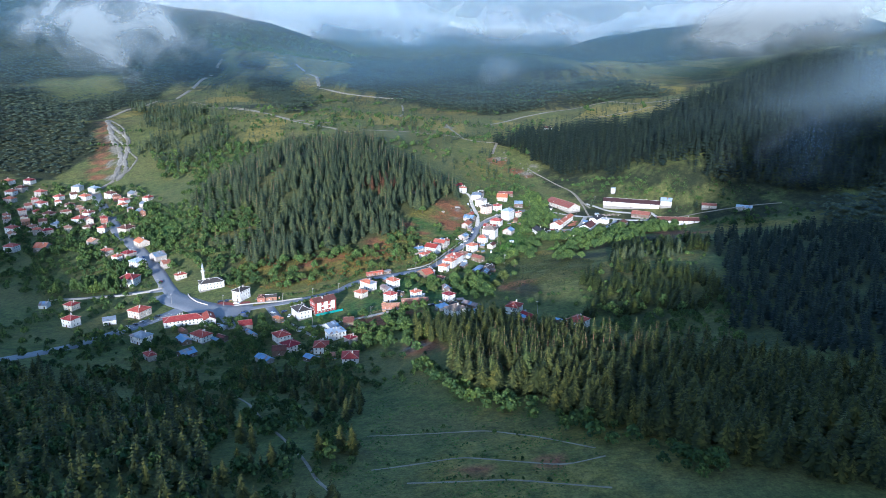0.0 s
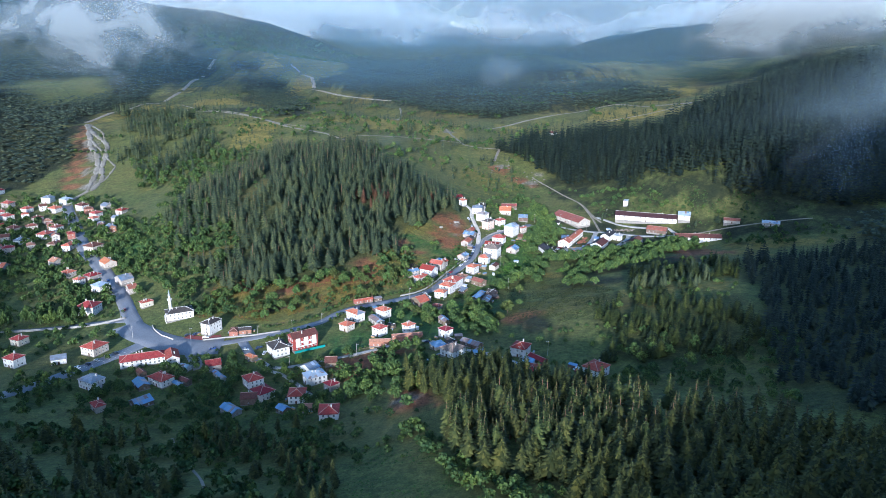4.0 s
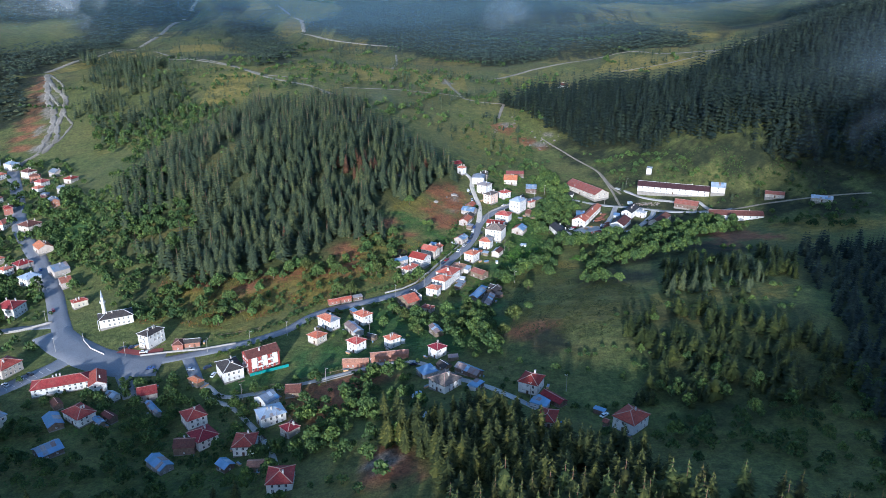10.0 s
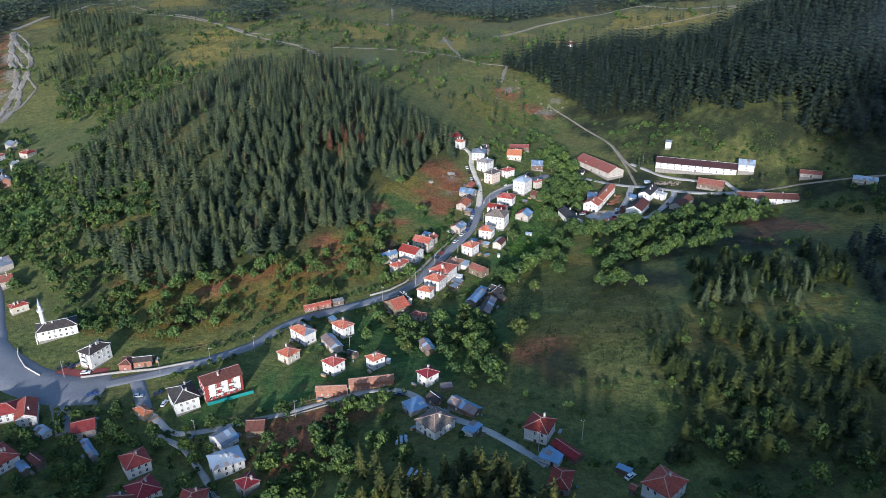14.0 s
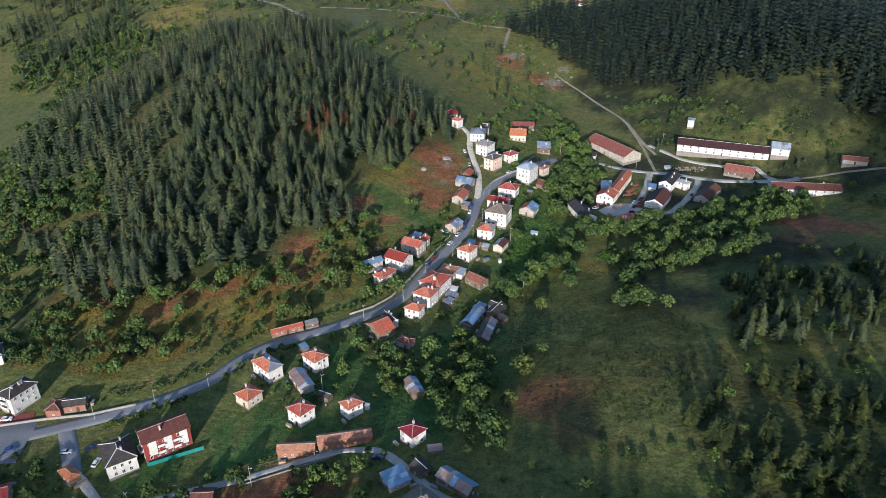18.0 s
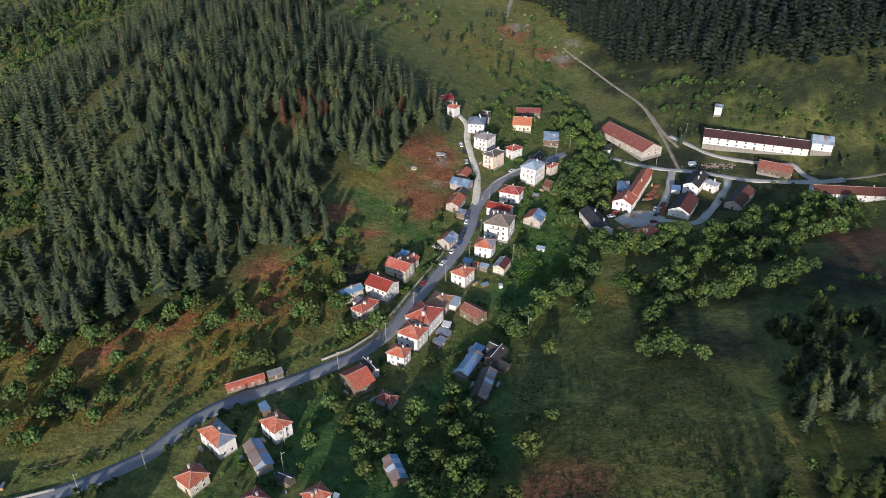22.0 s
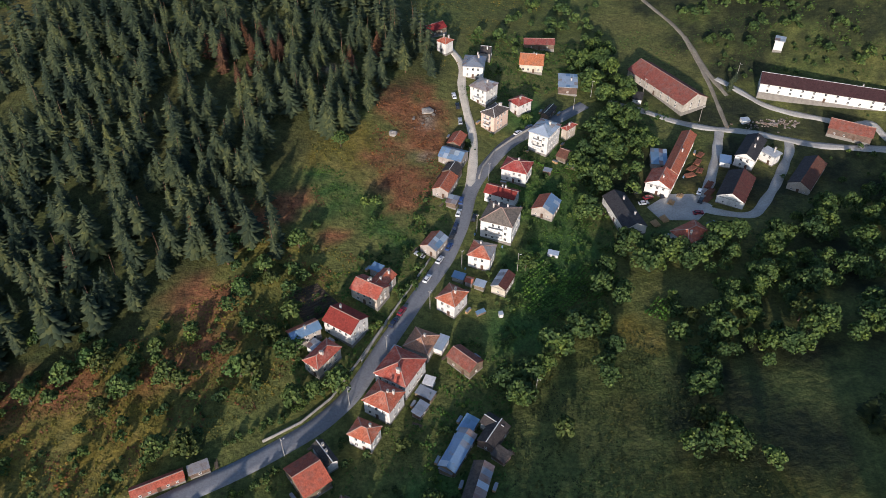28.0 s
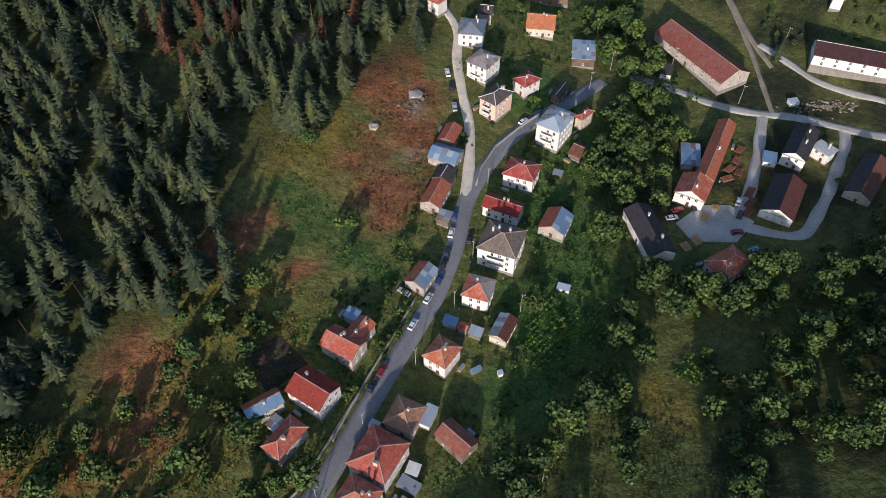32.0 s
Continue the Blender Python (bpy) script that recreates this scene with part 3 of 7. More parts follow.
ribbon("road", [(-126, 494), (-118, 480), (-113, 470)], 6, ASPHALT, "short asphalt side street", "road", 0.09)
ribbon("road", [(-290, 522), (-254, 529), (-236, 533), (-215, 533)], 5.5, ASPHALT, "grey asphalt side street", "road", 0.08)
ribbon("path", [(33, 683), (35, 702), (35, 718), (32, 735), (30, 751), (31, 768), (27, 777), (21, 784)], 3.8, LANE, "pale concrete lane up past the houses", "path", 0.1, edge=0.08)
for pts, w, what in (
        ([(-118, 478), (-98, 459), (-87, 460), (-70, 464), (-54, 467), (-38, 472), (-21, 477), (-7, 475), (4, 462), (13, 449), (26, 439), (38, 426), (46, 416)], 3.0, "pale gravel lane between gardens"),
        ([(-106, 460), (-92, 452), (-79, 436), (-69, 421), (-61, 405), (-56, 392)], 2.4, "narrow gravel lane downhill"),
        ([(100, 752), (117, 745), (128, 738), (142, 733), (160, 731), (177, 725), (187, 721), (209, 717), (225, 713), (236, 712)], 4.0, "gravel farm road"),
        ([(148, 732), (142, 714), (132, 689), (122, 676), (133, 671), (144, 668), (159, 689), (176, 718), (177, 725)], 4.0, "gravel loop through the farmyard"),
        ([(152, 733), (152, 767), (149, 812), (146, 826), (127, 882), (110, 920)], 2.0, "pale dirt track up the slope"),
        ([(236, 712), (260, 709), (290, 701), (330, 690)], 1.8, "narrow dirt track past the field"),
        ([(149, 812), (153, 777), (158, 758)], 2.4, "pale dirt track"),
        ([(156, 772), (166, 759), (172, 750), (183, 743), (195, 738), (207, 731), (216, 733), (218, 721), (225, 712)], 3.2, "gravel track below the long barn"),
        ([(-76, 278), (-95, 320), (-117, 355), (-129, 377)], 1.2, "pale footpath through the meadow"),
        ([(-33, 200), (-43, 214), (-49, 229), (-60, 250), (-76, 278)], 1.2, "pale footpath through the meadow"),
        ([(-538, 1170), (-539, 1273), (-542, 1383), (-548, 1589), (-555, 1773), (-560, 1910)], 7.0, "pale dirt road along the ridge"),
        ([(-442, 1318), (-343, 1230), (-276, 1183), (-220, 1124), (-161, 1078), (-118, 1010)], 5.0, "dirt road over the dry pasture"),
        ([(-398, 1998), (-367, 1950), (-320, 1885), (-291, 1750)], 8.0, "far pale dirt road"),
        ([(-75, 1300), (-79, 1380), (-77, 1450), (-86, 1560)], 3.5, "sandy gully in the pasture"),
        ([(67, 980), (78, 1041), (50, 1046), (30, 1060), (15, 1152), (6, 1224)], 3.5, "pale dirt road on the hill"),
        ([(-407, 884), (-412, 862), (-408, 838)], 5.0, "pale dirt road into the valley"),
        ([(-466, 1376), (-347, 1247), (-232, 1145), (-168, 1128)], 4.0, "dirt road over the dry pasture"),
        ([(-300, 1765), (-189, 1728), (-92, 1693)], 7.0, "far pale dirt road"),
        ([(75, 1246), (146, 1342), (235, 1412), (307, 1451), (351, 1325), (382, 1198), (430, 1160)], 6.0, "pale dirt road along the far ridge"),
        ([(-119, 1073), (-54, 1090), (5, 1085), (30, 1071)], 4.0, "pale dirt road on the hill"),
        ([(250, 1190), (304, 1186), (340, 1187), (363, 1187), (396, 1191)], 5.0, "pale dirt road on the hill")):
    ribbon("path", pts, w, GRAVEL if "gravel" in what else DIRT, what, "path", 0.1 if w < 5 else 0.25, edge=0.2 if "gully" in what else 0.15)
WASHED = plain("washed_pale_earth", (0.30, 0.27, 0.22), (0.17, 0.15, 0.115), 0.05, 0.97, 0.8)
for k in range(4):
    line = [(-524, 1150), (-490, 1090), (-457, 1035), (-436, 1000), (-420, 960), (-411, 916), (-407, 886)]
    spread = (0.5, 1.0, 1.1, 0.8, 1.0, 0.9, 0.2)
    ribbon("path", [(x + (k - 1.5) * 6.0 * f + 5 * math.sin(1.7 * j + 2.3 * k), y + 6 * math.cos(2.1 * j + k)) for j, ((x, y), f) in enumerate(zip(line, spread))], (6.0, 3.0, 5.0, 2.4)[k], WASHED, "braided washed-out gully of pale earth", "path", 0.3, edge=0.6)
yard = [(104, 676), (114, 684), (124, 684), (130, 676), (122, 667), (108, 668)]
yb = flat_bm([(x, y, gz(x, y) + dz) for dz in (0.22, -0.6) for x, y in yard], [tuple(range(6)), tuple(range(11, 5, -1))] + [(k, 6 + k, 6 + (k + 1) % 6, (k + 1) % 6) for k in range(6)])
tagged(part("pavement", yb, GRAVEL), "pale gravel farmyard between the buildings", "yard", kind="structure")

# ---- houses ----


def window_meshes(w, h):
    fr = bmesh.new()
    t = 0.09
    xs, zs = (-w / 2, -w / 2 + t, -t / 2, t / 2, w / 2 - t, w / 2), (0, t, h - t, h)
    grid = {}
    for side, y in ((0, -0.07), (1, 0.03)):
        for i, px in enumerate(xs):
            for j, pz in enumerate(zs):
                grid[side, i, j] = fr.verts.new((px, y - (0.1 if j < 2 and side == 0 else 0), pz))
    full = {(i, j) for i in range(5) for j in range(3)} - {(1, 1), (3, 1)}
    for i, j in full:
        fr.faces.new([grid[0, i, j], grid[0, i + 1, j], grid[0, i + 1, j + 1], grid[0, i, j + 1]])
        for di, dj, p, q in ((-1, 0, (i, j), (i, j + 1)), (1, 0, (i + 1, j + 1), (i + 1, j)), (0, -1, (i + 1, j), (i, j)), (0, 1, (i, j + 1), (i + 1, j + 1))):
            if (i + di, j + dj) not in full:
                fr.faces.new([grid[(0, *p)], grid[(0, *q)], grid[(1, *q)], grid[(1, *p)]])
    bmesh.ops.delete(fr, geom=[q for q in fr.verts if not q.link_faces], context="VERTS")
    fm = bpy.data.meshes.new("window")
    fr.to_mesh(fm)
    fr.free()
    fm.materials.append(TRIM)
    pb = bmesh.new()
    box(pb, -w / 2 + 0.03, -0.035, 0.03, w / 2 - 0.03, -0.01, h - 0.03)
    pm = bpy.data.meshes.new("pane")
    pb.to_mesh(pm)
    pb.free()
    pm.materials.append(GLASS)
    return fm, pm


WINDOWS = {"big": window_meshes(1.35, 1.35), "tall": window_meshes(1.0, 1.4), "small": window_meshes(0.75, 0.8)}
db = bmesh.new()
box(db, -0.5, -0.1, 0, 0.5, 0.03, 2.1)
box(db, -0.42, -0.14, 0.12, -0.04, -0.1, 1.0)
box(db, 0.04, -0.14, 0.12, 0.42, -0.1, 1.0)
box(db, -0.42, -0.14, 1.12, 0.42, -0.1, 2.0)
DOOR = bpy.data.meshes.new("door")
db.to_mesh(DOOR)
db.free()
DOOR.materials.append(DOORM)
cb = bmesh.new()
box(cb, -0.28, -0.28, -1.2, 0.28, 0.28, 1.3)
box(cb, -0.35, -0.35, 1.12, 0.35, 0.35, 1.3)
CHIMNEY = bpy.data.meshes.new("chimney")
cb.to_mesh(CHIMNEY)
cb.free()
CHIMNEY.materials.append(CHIM)
cb = bmesh.new()
box(cb, -0.38, -0.38, 1.47, 0.38, 0.38, 1.54)
for sx in (-0.26, 0.26):
    for sy in (-0.26, 0.26):
        box(cb, sx - 0.05, sy - 0.05, 1.3, sx + 0.05, sy + 0.05, 1.47)
CHIMCAP = bpy.data.meshes.new("cap")
cb.to_mesh(CHIMCAP)
cb.free()
CHIMCAP.materials.append(CONCRETE)


def solid(top, faces, drop=0.16):
    """A roof skin given thickness: its top corners and faces, closed below."""
    bm = bmesh.new()
    up, dn = [bm.verts.new(c) for c in top], [bm.verts.new((c[0], c[1], c[2] - drop)) for c in top]
    edges = {}
    for k, (f, slot) in enumerate(faces):
        bm.faces.new([up[i] for i in f]).material_index = slot
        bm.faces.new([dn[i] for i in reversed(f)]).material_index = slot
        for a, b in zip(f, f[1:] + f[:1]):
            edges[(a, b)] = slot
    for (a, b), slot in edges.items():
        if (b, a) not in edges:
            bm.faces.new([up[a], dn[a], dn[b], up[b]]).material_index = slot
    return bm


def roof_of(kind, u, v, e, rise):
    """Roof skin corners and faces over a u by v rectangle, and its ridge lines."""
    a, b = u / 2, v / 2
    if kind == "flat":
        return [(-a, -b, e), (a, -b, e), (a, b, e), (-a, b, e), (-a, -b, e + 0.35), (a, -b, e + 0.35), (a, b, e + 0.35), (-a, b, e + 0.35)], [((4, 5, 6, 7), 0), ((0, 1, 5, 4), 0), ((1, 2, 6, 5), 0), ((2, 3, 7, 6), 0), ((3, 0, 4, 7), 0)], []
    if kind == "shed":
        return [(-a, -b, e), (a, -b, e), (a, b, e + rise), (-a, b, e + rise)], [((0, 1, 2, 3), 0)], []
    if kind == "hip":
        if u >= v:
            k = max(a - b * 0.95, 0.25)
            t = [(-a, -b, e), (a, -b, e), (a, b, e), (-a, b, e), (-k, 0, e + rise), (k, 0, e + rise)]
            return t, [((0, 1, 5, 4), 0), ((1, 2, 5), 1), ((2, 3, 4, 5), 1), ((3, 0, 4), 0)], [(4, 5), (0, 4), (3, 4), (1, 5), (2, 5)]
        k = max(b - a * 0.95, 0.25)
        t = [(-a, -b, e), (a, -b, e), (a, b, e), (-a, b, e), (0, -k, e + rise), (0, k, e + rise)]
        return t, [((0, 1, 4), 0), ((1, 2, 5, 4), 1), ((2, 3, 5), 1), ((3, 0, 4, 5), 0)], [(4, 5), (0, 4), (1, 4), (2, 5), (3, 5)]
    if kind == "gu":
        t = [(-a, -b, e), (a, -b, e), (a, b, e), (-a, b, e), (-a, 0, e + rise), (a, 0, e + rise)]
        return t, [((0, 1, 5, 4), 0), ((2, 3, 4, 5), 1)], [(4, 5)]
    t = [(-a, -b, e), (a, -b, e), (a, b, e), (-a, b, e), (0, -b, e + rise), (0, b, e + rise)]
    return t, [((3, 0, 4, 5), 0), ((1, 2, 5, 4), 1)], [(4, 5)]


def windows_on(parent, side, length, half, storeys, e, rng, step, sort):
    """Rows of windows along one wall. side: 0 front, 1 right, 2 back, 3 left."""
    n = int((length - 0.8) / step)
    if n < 1:
        return
    for s in range(storeys):
        z = 0.95 + s * (e - 0.5) / storeys
        for k in range(n):
            if rng.random() < 0.10:
                continue
            off = (k - (n - 1) / 2) * step
            if side == 0 and s == 0 and k == n // 2 and n > 1:
                p = part("door", DOOR, None, parent, loc=(off, -half - 0.012, 0))
                continue
            ang = side * math.pi / 2
            x, y = off * math.cos(ang) + (half + 0.012) * math.sin(ang), off * math.sin(ang) - (half + 0.012) * math.cos(ang)
            w = part("window", WINDOWS[sort][0], None, parent, loc=(x, y, z), rz=ang)
            part("pane", WINDOWS[sort][1], None, w)


def balcony(parent, x0, x1, y, z, deep=1.3):
    bm = bmesh.new()
    box(bm, x0, y - deep, z - 0.15, x1, y + 0.05, z)
    b = part("balcony", bm, CONCRETE, parent, "concrete balcony slab")
    bm = bmesh.new()
    for q in ((x0, x1, y - deep, y - deep + 0.06), (x0, x0 + 0.06, y - deep + 0.07, y), (x1 - 0.06, x1, y - deep + 0.07, y)):
        box(bm, q[0], q[2], z + 0.002, q[1], q[3], z + 0.95)
    part("parapet", bm, TRIM, b)


PLOTS = []
HOUSE_AT = []
SHEETS = [ROOF[w] for w in ("greymetal", "palemetal", "bluemetal", "rust", "rustpale")]


def metal_sheets(r, verts, faces, mats, rng):
    """Lapped sheets over the metal slopes of a roof, a few of them mismatched or slipped."""
    for f, slot in faces:
        own = mats[slot]
        if own not in SHEETS or len(f) != 4:
            continue
        p = [Vector(verts[k]) for k in f]
        nrm = (p[1] - p[0]).cross(p[3] - p[0]).normalized()
        nu, nv = max(1, round((p[1] - p[0]).length / 2.0)), max(1, round((p[3] - p[0]).length / 2.6))
        for i in range(nu):
            for j in range(nv):
                s = [rng.uniform(-0.03, 0.03) for _ in range(4)]
                cor = []
                for a, b in ((i + 0.02, j - 0.03), (i + 0.98, j - 0.03), (i + 0.98, j + 0.99), (i + 0.02, j + 0.99)):
                    a, b = a / nu, b / nv
                    cor.append(p[0].lerp(p[1], a).lerp(p[3].lerp(p[2], a), b))
                lift = [nrm * (0.05 + 0.03 * (k < 2) + s[k] * 0.6) for k in range(4)]
                top = [c + d for c, d in zip(cor, lift)]
                bm = flat_bm(top + [c - nrm * 0.025 for c in top], [(0, 1, 2, 3), (7, 6, 5, 4), (0, 4, 5, 1), (1, 5, 6, 2), (2, 6, 7, 3), (3, 7, 4, 0)])
                part("metal_sheet", bm, own if rng.random() < 0.72 else rng.choice(SHEETS), r)


def house(x, y, yaw, u, v, e, kind, roof, wall, word="house", rise=None, chimneys=1, glazed=True, balconies=0, group="houses of the village"):
    rng = random.Random(int(x * 13 + y * 7))
    z = gz(x, y)
    over = 0.45 if e > 4 else 0.3
    a, b = u / 2 - over, v / 2 - over
    low = -3.0
    half = min(u, v) / 2 if kind == "hip" else (v / 2 if kind == "gu" else u / 2)
    rise = rise if rise is not None else (0.5 if kind == "shed" else half * (0.44 if kind == "hip" else 0.5))
    h = new(word)
    h.location, h.rotation_euler = (x, y, z), (0, 0, radians(yaw))
    tagged(h, "%s %s with %s roof" % (WALL_WORDS[wall], word.replace("_", " "), ROOF_WORDS[roof]), word.split("_")[-1], group if word == "house" else "")
    bm = bmesh.new()
    top = e - 0.02
    c = [(-a, -b), (a, -b), (a, b), (-a, b)]
    lo, hi = [bm.verts.new((p, q, low)) for p, q in c], [bm.verts.new((p, q, top)) for p, q in c]
    for k in range(4):
        bm.faces.new([lo[k], lo[(k + 1) % 4], hi[(k + 1) % 4], hi[k]])
    if kind in ("gu", "gv"):
        hr = rise * (1 - over / half) * 0.98
        if kind == "gu":
            p, q = bm.verts.new((-a, 0, top + hr)), bm.verts.new((a, 0, top + hr))
            bm.faces.new([hi[3], hi[0], p]), bm.faces.new([hi[1], hi[2], q])
        else:
            p, q = bm.verts.new((0, -b, top + hr)), bm.verts.new((0, b, top + hr))
            bm.faces.new([hi[0], hi[1], p]), bm.faces.new([hi[2], hi[3], q])
    if kind == "shed":
        p, q = bm.verts.new((a, b, e + rise - 0.06)), bm.verts.new((-a, b, e + rise - 0.06))
        bm.faces.new([hi[2], hi[3], q, p]), bm.faces.new([hi[1], hi[2], p]), bm.faces.new([hi[3], hi[0], q])
    part("wall", bm, WALL[wall], h)
    bm = bmesh.new()
    box(bm, -a - 0.07, -b - 0.07, low, a + 0.07, b + 0.07, 0.45)
    part("plinth", bm, PLINTH, h)
    verts, faces, ridges = roof_of(kind, u, v, e, rise)
    bm = solid(verts, faces)
    mats = ROOF[roof] if isinstance(ROOF[roof], tuple) else (ROOF[roof], ROOF[roof])
    r = part("roof", bm, mats[0], h)
    r.data.materials.append(mats[1])
    if kind != "flat":
        metal_sheets(r, verts, faces, mats, rng)
    HOUSE_AT.append((x, y, yaw, u, v))
    if u >= v:
        PLOTS.extend((x + math.cos(radians(yaw)) * f, y + math.sin(radians(yaw)) * f, v / 2 + 2.5) for f in np.arange(-u / 2 + v / 3, u / 2, max(2.0, v / 2)))
    else:
        PLOTS.extend((x - math.sin(radians(yaw)) * f, y + math.cos(radians(yaw)) * f, u / 2 + 2.5) for f in np.arange(-v / 2 + u / 3, v / 2, max(2.0, u / 2)))
    tiled = not any(w in roof for w in ("metal", "rust", "white", "slate"))
    if ridges and tiled:
        bm = bmesh.new()
        for p, q in ridges:
            bar(bm, Vector(verts[p]) + Vector((0, 0, 0.05)), Vector(verts[q]) + Vector((0, 0, 0.05)), 0.26, 0.14)
        part("ridge_cap", bm, RIDGE if "dark" not in roof else TRIM, r)
    if wall in ("white", "cream", "peach", "redwhite") and e > 3.4 and kind != "flat":
        for q in ((-u / 2 + 0.06, -v / 2 + 0.06, u / 2 - 0.06, -v / 2 + 0.14), (-u / 2 + 0.06, v / 2 - 0.14, u / 2 - 0.06, v / 2 - 0.06)):
            bm = bmesh.new()
            box(bm, q[0], q[1], e - 0.34, q[2], q[3], e - 0.19)
            part("gutter", bm, CONCRETE, h)
    for k in range(chimneys + (rng.random() < 0.45 and chimneys > 0) if e > 3.3 else 0):
        f = rng.uniform(-0.28, 0.28)
        px, py = (f * u, rng.uniform(0.06, 0.2) * v) if u >= v else (rng.uniform(0.06, 0.2) * u, f * v)
        ch = part("chimney", CHIMNEY, None, h, loc=(px, py, e + rise * 0.72))
        part("cap", CHIMCAP, None, ch)
    storeys = max(1, round((e - 0.2) / 2.75))
    if glazed:
        step = 2.5 if wall != "wood" else 4.0
        sort = "tall" if e > 4 else "small"
        if wall in ("wood", "brick"):
            sort = "small"
        step = 5.0 if "barn" in word else step
        for side, (length, hf) in enumerate(((2 * a, b), (2 * b, a), (2 * a, b), (2 * b, a))):
            if math.sin(radians(yaw) - math.pi / 2 + side * math.pi / 2) > 0.45:
                continue          # walls turned to the mountain have none
            windows_on(h, side, length, hf, storeys, e, rng, step, sort)
    for k in range(balconies):
        zz = 0.2 + (k + 1) * (e - 0.5) / storeys
        balcony(h, -a * 0.45, a * 0.45, -b, zz)
    return h


house(-8.8, 608.9, -32.0, 12.1, 9.8, 6.0, "gu", "maroon", "white")
house(-21.8, 604.1, -55.7, 5.6, 10.5, 4.5, "gv", "orangeblue", "plaster")
house(-14.8, 595.4, -34.4, 6.7, 11.4, 5.0, "hip", "red", "cream")
house(-2.1, 623.8, -29.2, 11.5, 8.4, 5.0, "gu", "red", "cream")
house(19.3, 649.7, -28.5, 7.2, 9.3, 3.5, "gv", "redmetal", "plaster", "shed", chimneys=0)
house(37.0, 644.8, -17.9, 9.1, 8.9, 6.0, "hip", "redpale", "white")
house(44.3, 632.9, -25.9, 5.9, 9.2, 3.5, "gv", "metal", "cream", "shed", chimneys=0)
house(26.1, 622.5, -33.2, 8.2, 9.0, 6.0, "hip", "red", "white")
house(28.5, 635.2, -22.0, 4.6, 3.2, 2.2, "shed", "bluemetal", "plaster", "shed", chimneys=0)
house(32.4, 633.6, -22.0, 3.0, 3.2, 2.2, "gu", "red", "plaster", "shed", chimneys=0)
house(36.1, 632.1, -22.0, 4.2, 3.2, 2.2, "shed", "palemetal", "wood", "shed", chimneys=0)
house(16.2, 603.8, -24.2, 9.1, 9.5, 4.2, "hip", "oldtile", "cream")
house(30.3, 597.9, -42.8, 10.4, 6.9, 3.6, "gu", "oldred", "wood", "shed", chimneys=0)
house(10.0, 591.7, -28.3, 11.9, 13.0, 6.5, "hip", "red", "white", balconies=1)
house(5.6, 580.4, -28.6, 10.0, 9.1, 6.5, "hip", "red", "white")
house(0.8, 569.0, -24.0, 8.2, 6.8, 5.5, "hip", "red", "white")
house(-10.0, 562.2, -51.7, 9.0, 3.8, 4.0, "gu", "dark", "white")
house(-13.9, 555.5, -51.3, 11.8, 9.0, 3.6, "gv", "orange", "wood", "shed", chimneys=0)
house(-2.1, 545.6, -29.7, 7.2, 5.2, 3.0, "hip", "oldred", "plaster", "shed", chimneys=0)
house(27.9, 564.0, -26.8, 5.6, 14.4, 3.2, "gv", "bluemetal", "wood", "shed", chimneys=0)
house(32.8, 550.8, -17.0, 6.1, 16.7, 3.2, "gv", "darkmetal", "wood", "shed", chimneys=0)
house(38.4, 569.5, -31.5, 6.2, 9.6, 3.0, "gv", "dark", "wood", "shed", chimneys=0)
house(27.8, 709.3, -20.0, 6.4, 9.4, 3.4, "gv", "orange", "wood", "shed", chimneys=0)
house(26.4, 699.6, -24.0, 10.6, 8.6, 3.6, "gu", "bluemetal", "plaster", "shed", chimneys=0)
house(25.9, 690.4, -22.0, 7.2, 6.0, 3.4, "gv", "dark", "wood", "shed", chimneys=0)
house(23.2, 682.0, -20.0, 7.2, 12.0, 3.6, "gv", "orange", "plaster", "shed", chimneys=0)
house(26.2, 673.8, -20.0, 4.6, 5.0, 2.6, "shed", "rustpale", "wood", "shed", chimneys=0)
house(44.6, 661.6, -20.5, 13.1, 13.0, 8.5, "hip", "greybrown", "white", chimneys=2, balconies=2)
house(45.8, 678.4, -23.6, 13.1, 7.2, 5.0, "gu", "maroon", "white")
house(52.7, 693.5, -21.2, 11.5, 9.6, 6.0, "hip", "red", "white")
house(65.7, 714.6, -32.1, 9.9, 12.7, 9.5, "hip", "palemetal", "white", balconies=2)
house(77.4, 722.5, -44.0, 3.6, 7.6, 5.5, "hip", "red", "cream")
house(44.6, 725.7, -39.5, 8.1, 11.0, 8.0, "hip", "darkgrey", "peach", balconies=2)
house(40.3, 744.1, -35.2, 9.7, 10.3, 7.5, "hip", "rustpale", "white", balconies=1)
house(56.8, 738.6, -50.1, 7.3, 8.8, 5.5, "hip", "red", "white")
house(36.2, 763.7, -7.8, 10.4, 11.8, 6.0, "hip", "greymetal", "white")
house(42.4, 778.8, -11.0, 5.6, 8.0, 4.0, "gu", "dark", "plaster")
house(22.1, 776.7, -39.4, 6.5, 6.4, 6.0, "hip", "red", "white")
house(16.5, 791.6, -52.5, 7.6, 11.0, 3.0, "gv", "maroon", "wood", "shed", chimneys=0)
house(65.0, 776.7, -7.9, 12.0, 12.3, 4.2, "gu", "orange", "cream")
house(70.5, 798.4, -1.6, 16.0, 7.0, 3.0, "gu", "oldred", "wood", "shed", chimneys=0)
house(81.3, 761.1, -6.3, 9.3, 12.8, 4.0, "shed", "palemetal", "wood")
house(63.3, 673.9, -25.0, 9.3, 10.1, 3.5, "gv", "orangemetal", "plaster", "shed", chimneys=0)
house(74.3, 707.5, -35.3, 4.9, 7.7, 2.4, "gu", "brown", "wood", "shed", chimneys=0)
house(70.0, 737.4, -30.8, 4.1, 9.6, 2.6, "gv", "dark", "wood", "shed", chimneys=0)
